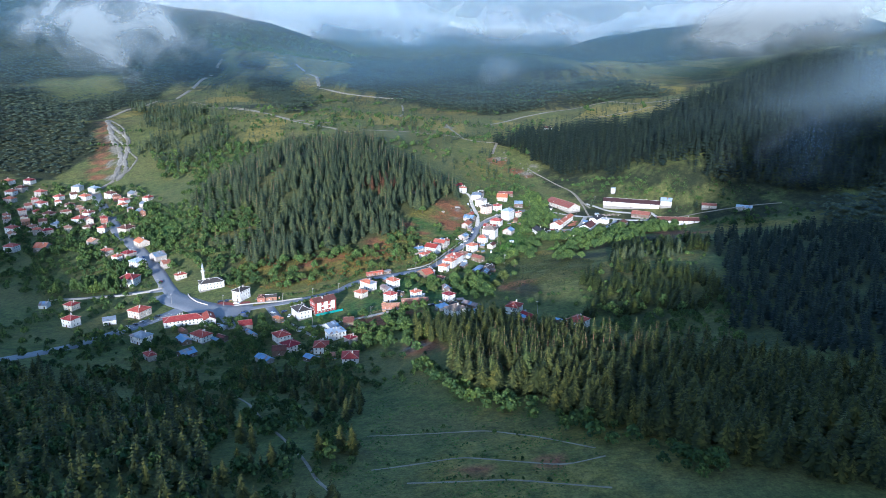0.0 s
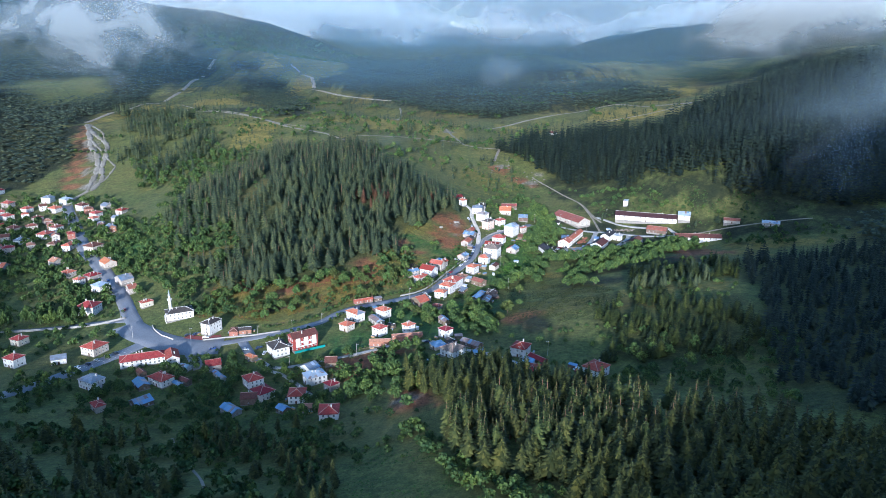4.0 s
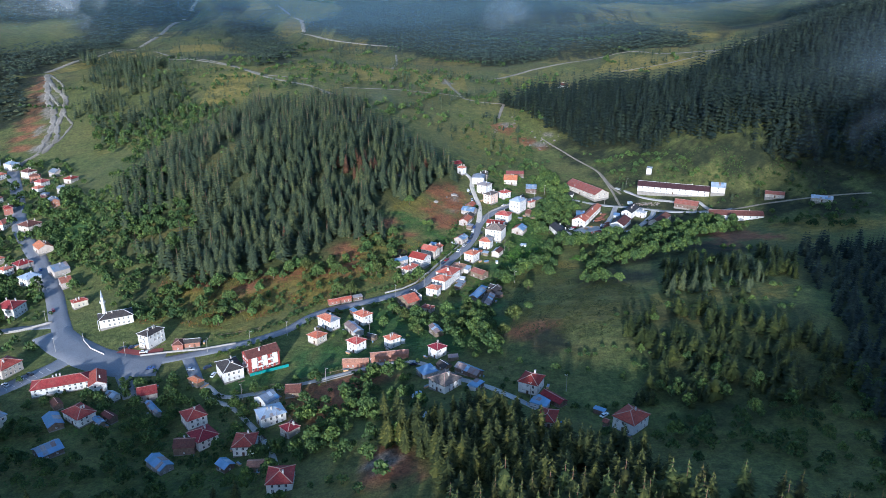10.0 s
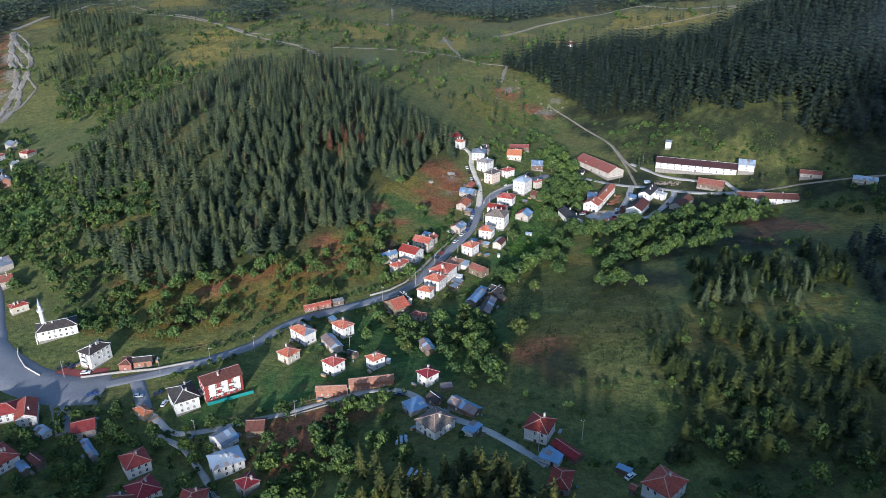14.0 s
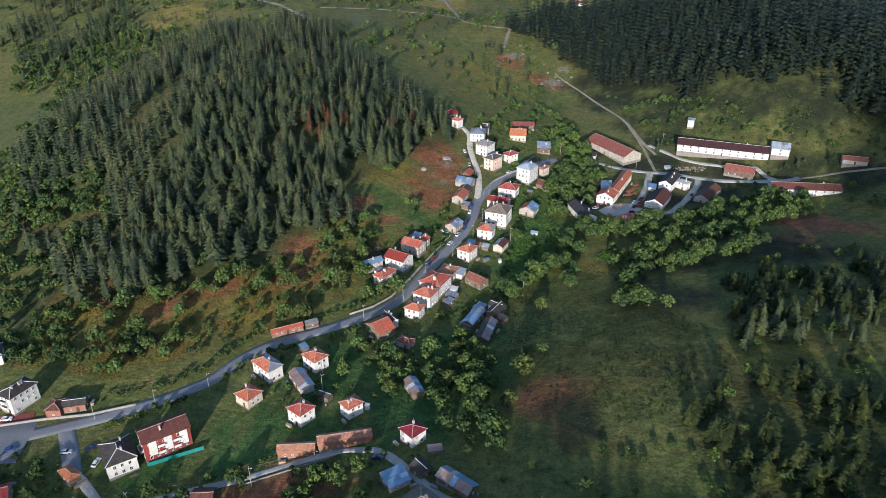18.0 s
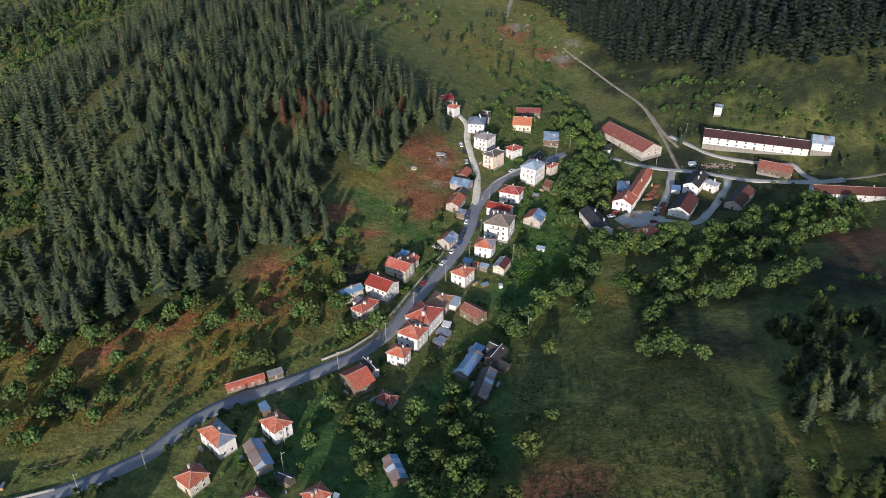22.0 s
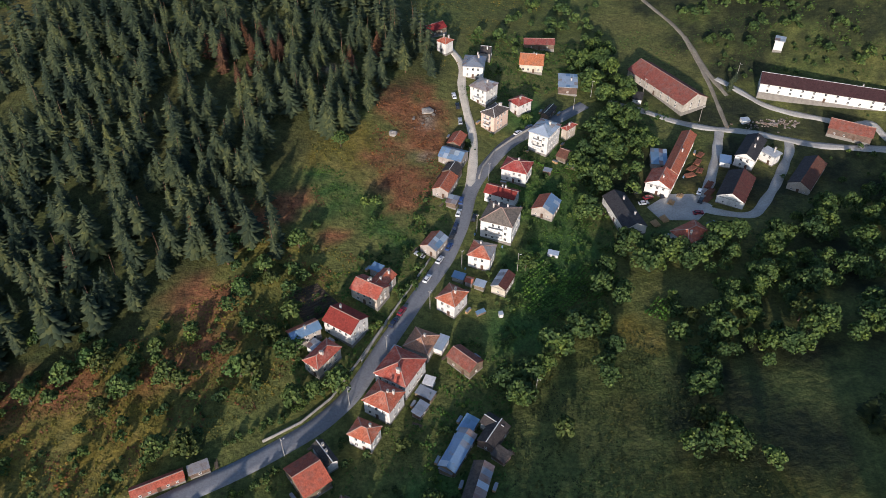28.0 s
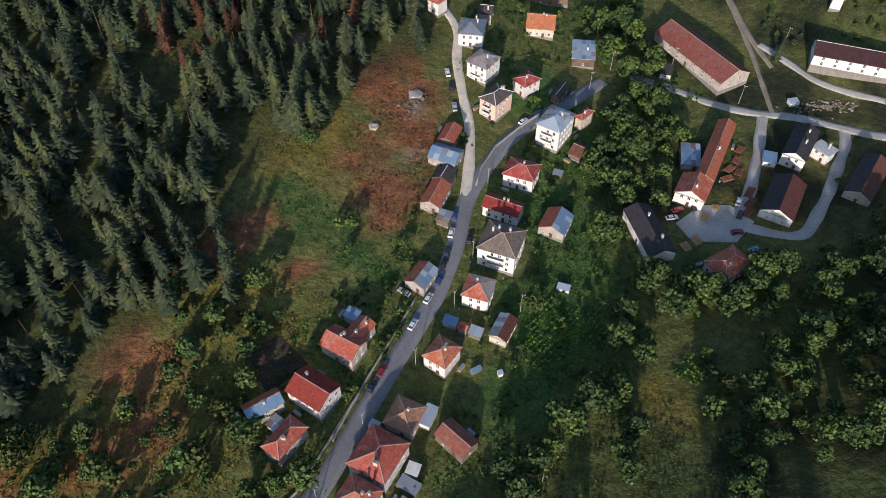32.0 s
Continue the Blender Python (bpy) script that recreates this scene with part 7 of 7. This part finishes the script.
box(lb, -0.1, -1.15, 7.9, 0.1, -0.75, 8.02)
LAMP = bpy.data.meshes.new("lamp_head")
lb.to_mesh(LAMP)
lb.free()
LAMP.materials.append(TRIM)
ib = lathe([(0.05, 8.22), (0.07, 8.3), (0.05, 8.42)], 6)
INSUL = bpy.data.meshes.new("insulator")
ib.to_mesh(INSUL)
ib.free()
INSUL.materials.append(TRIM)
for x, y, turn in ((18.5, 621, 60), (29.6, 641, 60), (-5.2, 581, 45), (41, 690, 50), (92, 755, 40), (82, 742, 40), (-49, 463.5, 10), (-78, 514, 40), (-96, 505, 25), (-35, 525, 20), (-117, 498.5, 10), (-22, 563, 40), (-28, 468, 10), (-33, 513, 30), (35.5, 660, 75), (50, 641, 20),
                   (5, 601, 60), (60, 430, 140), (44, 424, 140), (-66, 433, 120), (-88, 457, 150), (-160, 497, 20), (-200, 503, 130), (-222, 536, 120), (-247, 577, 125), (-272, 612, 125), (-305, 660, 122), (-335, 708, 122), (140, 738, 10), (118, 760, 20), (165, 770, 0), (52, 585, 0)):
    p = new("utility_pole")
    p.location, p.rotation_euler = (x, y, gz(x, y)), (0, 0, radians(turn + 90))
    tagged(p, "pale concrete utility pole with a street lamp", "pole", "utility poles")
    part("shaft", POLE, None, p)
    part("crossarm", ARM, None, p)
    part("lamp_head", LAMP, None, p)
    for ix in (-0.42, 0.42):
        part("insulator", INSUL, None, p, loc=(ix, 0, 0))


def wall_line(name, pts, height, thick, material, label, cap=True):
    """A low wall that follows the ground."""
    p = [Vector(q) for q in pts]
    line = [p[0]]
    for a, b in zip(p, p[1:]):
        n = max(1, int((b - a).length / 2.5))
        line += [a.lerp(b, (k + 1) / n) for k in range(n)]
    rows = []
    for k, q in enumerate(line):
        d = (line[min(k + 1, len(line) - 1)] - line[max(k - 1, 0)]).normalized()
        s = Vector((-d.y, d.x)) * thick / 2
        z = gz(q.x, q.y)
        rows += [(q.x - s.x, q.y - s.y, z - 0.6), (q.x - s.x, q.y - s.y, z + height), (q.x + s.x, q.y + s.y, z + height), (q.x + s.x, q.y + s.y, z - 0.6)]
    n = len(line)
    i = np.arange(n * 4).reshape(n, 4)
    quads = [np.stack([i[:-1, k], i[1:, k], i[1:, (k + 1) % 4], i[:-1, (k + 1) % 4]], -1) for k in range(4)]
    me = mesh_from(name, rows, np.concatenate(quads + [i[:1], i[-1:, ::-1]]))
    me.materials.append(material)
    return tagged(new(name, me), label, "wall")


wall_line("stone_wall", [(-29, 567), (-19, 574), (-11, 583), (-4, 597), (4, 614), (12, 631), (18, 644)], 0.9, 0.4, CONCRETE, "low pale concrete wall along the village street")
wall_line("retaining_wall", [(37, 690), (39, 698), (44, 708), (52, 717), (62, 727)], 1.1, 0.45, CONCRETE, "pale concrete retaining wall at the road fork")
wall_line("stone_wall", [(-300, 519), (-252, 525), (-234, 529), (-219, 537)], 1.4, 0.5, CONCRETE, "long pale stone wall above the side street")
wall_line("stone_wall", [(-194, 521), (-190, 514), (-182, 505), (-172, 498.5)], 0.8, 0.4, CHIM, "low pale wall round the mosque garden")
wall_line("retaining_wall", [(-152, 496), (-136, 499), (-120, 501), (-104, 506)], 1.0, 0.5, CONCRETE, "pale retaining wall beside the hotel forecourt")
wall_line("stone_wall", [(-22, 474), (-38, 469), (-54, 464)], 0.5, 0.4, PLINTH, "low rubble wall along the lane")
wall_line("stone_wall", [(-3, 597), (1, 607), (4, 613)], 1.4, 0.4, CONCRETE, "concrete courtyard wall beside the street")
WOODF = WALL["wood"]
TEAL = plain("teal_fence_panel", (0.03, 0.26, 0.24), (0.025, 0.2, 0.19), 1.0, 0.6)
post_bm = bmesh.new()
box(post_bm, -0.05, -0.05, -0.4, 0.05, 0.05, 1.25)
POST = bpy.data.meshes.new("post")
post_bm.to_mesh(POST)
post_bm.free()
POST.materials.append(WOODF)


def fence(pts, label, gap=3.0, panel=None):
    f = new("fence")
    f.location = (pts[0][0], pts[0][1], 0)
    tagged(f, label, "fence")
    p = [Vector(q) for q in pts]
    for a, b in zip(p, p[1:]):
        n = max(1, int((b - a).length / gap))
        ends = [a.lerp(b, k / n) for k in range(n + 1)]
        for k, q in enumerate(ends):
            part("post", POST, None, f, loc=(q.x - p[0].x, q.y - p[0].y, gz(q.x, q.y)))
        for q, r in zip(ends, ends[1:]):
            qa, ra = Vector((q.x - p[0].x, q.y - p[0].y, gz(q.x, q.y))), Vector((r.x - p[0].x, r.y - p[0].y, gz(r.x, r.y)))
            bm = bmesh.new()
            if panel:
                bar(bm, qa + Vector((0, 0, 0.9)), ra + Vector((0, 0, 0.9)), 0.06, 1.6)
                part("panel", bm, panel, f)
            else:
                bar(bm, qa + Vector((0, 0, 0.95)), ra + Vector((0, 0, 0.95)), 0.05, 0.12)
                part("rail", bm, WOODF, f)


fence([(-89, 476), (-71, 483)], "teal panel fence below the hotel", 2.5, TEAL)
fence([(-96, 463), (-70, 467), (-42, 474)], "thin wooden fence along the lane")
fence([(-120, 512), (-108, 515), (-92, 521)], "thin wooden fence below the meadow")
fence([(-150, 452), (-130, 444), (-118, 452)], "thin wooden garden fence")

# ---- yards and gardens ----
def log_pile(x, y, yaw, rows, length, tone, label):
    g = new("log_pile")
    g.location, g.rotation_euler = (x, y, gz(x, y)), (0, 0, radians(yaw))
    tagged(g, label, "log pile", "stacked timber")
    r = random.Random(int(x * 3 + y))
    for k in range(rows):
        bm = lathe([(0.16, -length / 2), (0.2, 0), (0.16, length / 2)], 7)
        o = part("log", bm, tone, g, loc=(r.uniform(-0.2, 0.2), (k % 6) * 0.42 - 1.2, 0.2 + (k // 6) * 0.36))
        o.rotation_euler = (0, math.pi / 2, r.uniform(-0.05, 0.05))


REDLOG = plain("red_bark_logs", (0.30, 0.12, 0.07), (0.20, 0.085, 0.055), 1.5, 0.9)
PALELOG = plain("fresh_sawn_wood", (0.52, 0.34, 0.17), (0.42, 0.26, 0.13), 1.5, 0.85)
for row in ((132, 690, 55, 15, 5.5), (131, 685, 50, 15, 5.5), (129, 680.5, 45, 12, 5.0), (128, 702, 40, 12, 4.5), (131.5, 706.5, 60, 12, 4.5), (134, 712, 50, 12, 4.0), (126, 697, 20, 12, 4.5), (131, 700.5, 60, 9, 4.0)):
    log_pile(*row, REDLOG, "pile of reddish barked logs in the yard")
for row in ((114, 678.5, 60, 12, 3.0), (105, 665.5, 110, 15, 3.5), (109, 668, 110, 15, 3.5), (118.5, 683, 60, 9, 2.6)):
    log_pile(*row, PALELOG, "stack of pale sawn timber in the yard")


def lump(x, y, r, seed, material, name, label, category, squash=0.7):
    bm = bmesh.new()
    bmesh.ops.create_icosphere(bm, subdivisions=2, radius=r)
    for v in bm.verts:
        v.co *= 1 + 0.45 * noise.noise(v.co * (1.4 / r) + Vector((seed, seed * 2, 0)))
        v.co.z *= squash
    o = part(name, bm, material)
    o.location = (x, y, gz(x, y) + r * squash * 0.2)
    return tagged(o, label, category, "boulders on the slope" if name == "boulder" else "")


ROCK = plain("grey_rock", (0.24, 0.215, 0.19), (0.16, 0.14, 0.12), 0.4, 0.95, 2.5, bd=0.15)
PALEROCK = plain("pale_rock", (0.48, 0.44, 0.38), (0.32, 0.28, 0.24), 0.4, 0.95, 2.5, bd=0.15)
rr = random.Random(21)
for k in range(46):
    cx, cy, s = rr.choice(((14, 722, 8), (104, 905, 22), (118, 928, 20), (76, 962, 22), (104, 905, 22), (60, 955, 26)))
    lump(cx + rr.gauss(0, s * 0.5), cy + rr.gauss(0, s * 0.5), rr.uniform(0.3, 0.9) * (1.6 if cy > 850 else 1), k, ROCK, "boulder", "grey weathered boulder in the grass", "rock")

lump(14.5, 729, 3.0, 61, PALEROCK, "boulder", "pale bare rock slab above the lane", "rock", 0.3)
lump(0.5, 711, 2.2, 64, PALEROCK, "boulder", "pale bare rock slab above the lane", "rock", 0.35)
tuft = unit(broadleaf(random.Random(8), 1.0, 1.0, 9, 0.42), 1.0)
rows = []
for (x0, y0), (x1, y1), n, gap in (((46, 631), (60, 646), 11, 1.5), ((63, 630), (75, 645), 10, 1.5), ((52, 622), (62, 632), 8, 1.4), ((92, 618), (98, 625), 7, 1.2), ((72, 702), (80, 712), 8, 1.3), ((58, 706), (66, 700), 5, 1.4)):
    for k in range(n):
        f = np.linspace(0, 1, max(3, int(math.hypot(x1 - x0, y1 - y0) / 0.9)))
        rows.append(np.stack([x0 + (x1 - x0) * f + k * gap * 0.8, y0 + (y1 - y0) * f - k * gap * 0.6], -1))
rows = np.concatenate(rows)
CROP = foliage("garden_greens", (0.05, 0.12, 0.02), (0.08, 0.17, 0.03), (0.12, 0.21, 0.05))
grove("vegetable_rows", rows[clear(rows[:, 0], rows[:, 1])] + RNG.normal(0, 0.12, rows[clear(rows[:, 0], rows[:, 1])].shape), [tuft], 0.7, 1.3, RNG, CROP, "bright green vegetable rows in the gardens", "garden")
TILLED = plain("tilled_soil", (0.085, 0.062, 0.042), (0.055, 0.042, 0.03), 0.4, 0.98, 2.0)
for pts in ([(-31, 621), (-21, 627), (-12, 619), (-22, 609)], [(-84, 423), (-74, 430), (-68, 422), (-78, 413)], [(-122, 541), (-110, 548), (-106, 540), (-117, 533)]):
    bm = bmesh.new()
    a, b, c, d = [Vector(p) for p in pts]
    n = 13
    for k in range(n):
        p, q = a.lerp(d, (k + 0.5) / n), b.lerp(c, (k + 0.5) / n)
        mid = [p.lerp(q, j / 4) for j in range(5)]
        for u0, u1 in zip(mid, mid[1:]):
            bar(bm, (u0.x, u0.y, gz(u0.x, u0.y) + 0.02), (u1.x, u1.y, gz(u1.x, u1.y) + 0.02), (a - d).length / n * 0.96, 0.24)
    tagged(part("tilled_bed", bm, TILLED), "dark tilled garden bed in furrows", "garden bed", kind="stuff")

hive_w = TRIM
for x, y, yaw in ((-6, 436, 95), (-4.3, 436.3, 95), (-2.6, 436.6, 95), (0, 416, 70), (2, 414, 70), (4, 412, 70)):
    b = new("beehive")
    b.location, b.rotation_euler = (x, y, gz(x, y)), (0, 0, radians(yaw))
    tagged(b, "long white beehive box standing in the meadow", "beehive", "beehives")
    bm = bmesh.new()
    box(bm, -1.8, -0.45, 0.3, 1.8, 0.45, 1.05)
    part("hive_body", bm, hive_w, b)
    part("hive_lid", solid([(-1.9, -0.55, 1.06), (1.9, -0.55, 1.06), (1.9, 0.55, 1.2), (-1.9, 0.55, 1.2)], [((0, 1, 2, 3), 0)], 0.06), ROOF["palemetal"], b)
    for lx in (-1.5, 1.5):
        bm = bmesh.new()
        box(bm, lx - 0.08, -0.35, -0.2, lx + 0.08, 0.35, 0.29)
        part("leg", bm, WOODF, b)

# cold frames and small garden huts
for x, y, yaw, u, v, h, tone in ((64, 649.5, -18, 4.2, 2.4, 1.1, "palemetal"), (43, 619, 20, 1.6, 1.4, 1.6, "palemetal"), (36, 620, 30, 3.6, 1.5, 1.0, "bluemetal"), (18, 585.5, -30, 6.0, 3.6, 1.8, "greymetal"), (20, 436, -30, 4.5, 2.0, 1.9, "palemetal"), (70.5, 411.5, -35, 5, 2.2, 2.0, "bluemetal"), (94, 728, -10, 4, 2.5, 1.6, "palemetal"),
                            (76.5, 701, -20, 4.0, 2.4, 1.4, "bluemetal"), (66, 697, -20, 3.5, 2.5, 1.6, "greymetal"), (161, 738, 10, 4, 3, 1.4, "palemetal"), (-90, 455, 15, 3, 2.4, 2.2, "greymetal"), (-14, 500, -20, 2, 1.5, 1.9, "palemetal"), (-45, 540, -55, 5, 3, 2.2, "bluemetal"), (12, 470, 10, 5, 3, 2.0, "rust"), (8, 601.5, -28, 3, 2.4, 2.2, "palemetal")):
    b = new("garden_hut")
    b.location, b.rotation_euler = (x, y, gz(x, y)), (0, 0, radians(yaw))
    tagged(b, "low garden hut roofed with sheet metal", "hut", "garden huts")
    bm = bmesh.new()
    box(bm, -u / 2 + 0.12, -v / 2 + 0.12, -0.4, u / 2 - 0.12, v / 2 - 0.12, h)
    part("wall", bm, WALL["white"] if tone == "palemetal" else WOODF, b)
    part("roof", solid([(-u / 2, -v / 2, h + 0.08), (u / 2, -v / 2, h + 0.08), (u / 2, v / 2, h + 0.5), (-u / 2, v / 2, h + 0.5)], [((0, 1, 2, 3), 0)], 0.07), ROOF[tone], b)

FORECOURT = plain("dark_red_paving", (0.22, 0.055, 0.05), (0.17, 0.05, 0.045), 0.6, 0.9, 4.0)
court = [(-166, 500), (-152, 496.5), (-141, 499), (-142, 503), (-155, 501.5), (-163, 504)]
cbm = flat_bm([(x, y, gz(x, y) + dz) for dz in (0.2, -0.6) for x, y in court], [tuple(range(6)), tuple(range(11, 5, -1))] + [(k, 6 + k, 6 + (k + 1) % 6, (k + 1) % 6) for k in range(6)])
tagged(part("pavement", cbm, FORECOURT), "dark red paved forecourt of the hotel", "pavement", kind="structure")

# white bay lines of the car park
bm = bmesh.new()
for k in range(12):
    x, y = -220 + k * 2.1, 455 + k * 2.9
    bar(bm, (x, y, gz(x, y) + 0.2), (x + 3.6, y - 2.6, gz(x + 3.6, y - 2.6) + 0.2), 0.16, 0.04)
tagged(part("parking_lines", bm, TRIM), "white painted parking bay lines", "road marking", kind="stuff")

# white bays and terraces of the red hotel
for o in [q for q in scene.objects if q.name.startswith("hotel") and q.parent is None]:
    if abs(o.location.x + 85.3) < 1:
        for k, off in enumerate((-5.2, 0.2, 5.6)):
            bm = bmesh.new()
            box(bm, 4.2, off - 1.3, 2.4, 4.85, off + 1.3, 8.2)
            bay = part("bay", bm, WALL["white"], o, "white rendered bay")
            for zz in (3.2, 5.9):
                w = part("window", WINDOWS["big"][0], None, bay, loc=(4.86, off, zz), rz=math.pi / 2)
        for zz in (2.6, 5.4):
            for off in (-2.5, 2.9):
                bm = bmesh.new()
                box(bm, 4.5, off - 1.2, zz, 5.7, off + 1.2, zz + 0.14)
                box(bm, 5.62, off - 1.2, zz + 0.141, 5.7, off + 1.2, zz + 1.0)
                part("terrace", bm, TRIM, o, "white balcony")

# scrap and rubble behind the farm road
rr = random.Random(77)
SCRAP = plain("mixed_scrap", (0.34, 0.30, 0.27), (0.14, 0.09, 0.06), 0.5, 0.9, 3.0)
bm = bmesh.new()
for k in range(90):
    x, y = 173 + rr.gauss(0, 7), 736.5 + rr.gauss(0, 1.6)
    s, z = rr.uniform(0.25, 0.9), gz(x, y)
    a = rr.uniform(0, 6.28)
    bar(bm, (x - math.cos(a) * s, y - math.sin(a) * s, z + 0.15), (x + math.cos(a) * s, y + math.sin(a) * s, z + 0.15 + rr.uniform(-0.1, 0.5)), rr.uniform(0.3, 0.9), rr.uniform(0.2, 0.6))
tagged(part("rubble", bm, SCRAP), "heap of scrap, planks and rubble", "rubble", kind="stuff")

# ---- yard clutter ----
cr = random.Random(55)
bm = bmesh.new()
for row in range(4):
    for k in range(9 - row % 2):
        x, z = -1.2 + 0.28 * k + 0.14 * (row % 2), 0.14 + 0.24 * row
        bar(bm, (x, -0.45, z), (x, 0.45, z + cr.uniform(-0.02, 0.02)), 0.24, 0.23)
LOGS = bpy.data.meshes.new("log")
bm.to_mesh(LOGS)
bm.free()
LOGS.materials.append(PALELOG)
bm = bmesh.new()
box(bm, -1.3, -0.5, 1.04, 1.3, 0.5, 1.09)
COVER = bpy.data.meshes.new("cover_sheet")
bm.to_mesh(COVER)
bm.free()
COVER.materials.append(ROOF["greymetal"])
bm = bmesh.new()
bar(bm, (-1.6, 0, 0.06), (1.6, 0, 0.06), 0.2, 0.09)
PLANK = bpy.data.meshes.new("plank")
bm.to_mesh(PLANK)
bm.free()
PLANK.materials.append(WALL["wood"])
TUB = bpy.data.meshes.new("barrel")
bm = lathe([(0.28, 0), (0.34, 0.25), (0.34, 0.6), (0.29, 0.88), (0.25, 0.88), (0.25, 0.8)], 10)
bm.to_mesh(TUB)
bm.free()
TUB.materials.append(ROOF["bluemetal"])
for x, y, yaw, u, v in HOUSE_AT:
    if not (-150 < x < 140 and 395 < y < 760):
        continue
    for k in range(cr.choice((1, 2, 2, 3))):
        a = radians(yaw)
        side = cr.choice((0, 1, 2, 3))
        lx, ly = ((u / 2 + 1.6, cr.uniform(-v / 2, v / 2)), (-u / 2 - 1.6, cr.uniform(-v / 2, v / 2)), (cr.uniform(-u / 2, u / 2), v / 2 + 1.6), (cr.uniform(-u / 2, u / 2), -v / 2 - 1.6))[side]
        px, py = x + lx * math.cos(a) - ly * math.sin(a), y + lx * math.sin(a) + ly * math.cos(a)
        if any(math.hypot(px - q[0], py - q[1]) < q[2] - 1.6 for q in PLOTS) or any(math.hypot(px - q[0], py - q[1]) < 5.0 for q in ROADS):
            continue
        what = cr.choice(("firewood_stack", "firewood_stack", "plank_pile", "barrel"))
        turn = a + (math.pi / 2 if side < 2 else 0) + cr.uniform(-0.1, 0.1)
        if what == "firewood_stack":
            e = new("firewood_stack")
            e.location, e.rotation_euler = (px, py, gz(px, py)), (0, 0, turn)
            tagged(e, "stack of split firewood under a metal sheet by the house", "firewood", "firewood stacks")
            part("log", LOGS, None, e), part("cover_sheet", COVER, None, e)
        elif what == "plank_pile":
            e = new("plank_pile")
            e.location, e.rotation_euler = (px, py, gz(px, py)), (0, 0, turn)
            tagged(e, "pile of grey weathered planks beside the house", "planks", "plank piles in the yards")
            for q in range(5):
                part("plank", PLANK, None, e, loc=(cr.uniform(-0.2, 0.2), -0.4 + 0.24 * (q % 4), 0.1 * (q // 4)), rz=cr.uniform(-0.06, 0.06))
        else:
            o = new("barrel", TUB)
            o.location = (px, py, gz(px, py))
            tagged(o, "blue-grey metal water barrel beside the house", "barrel", "barrels in the yards")
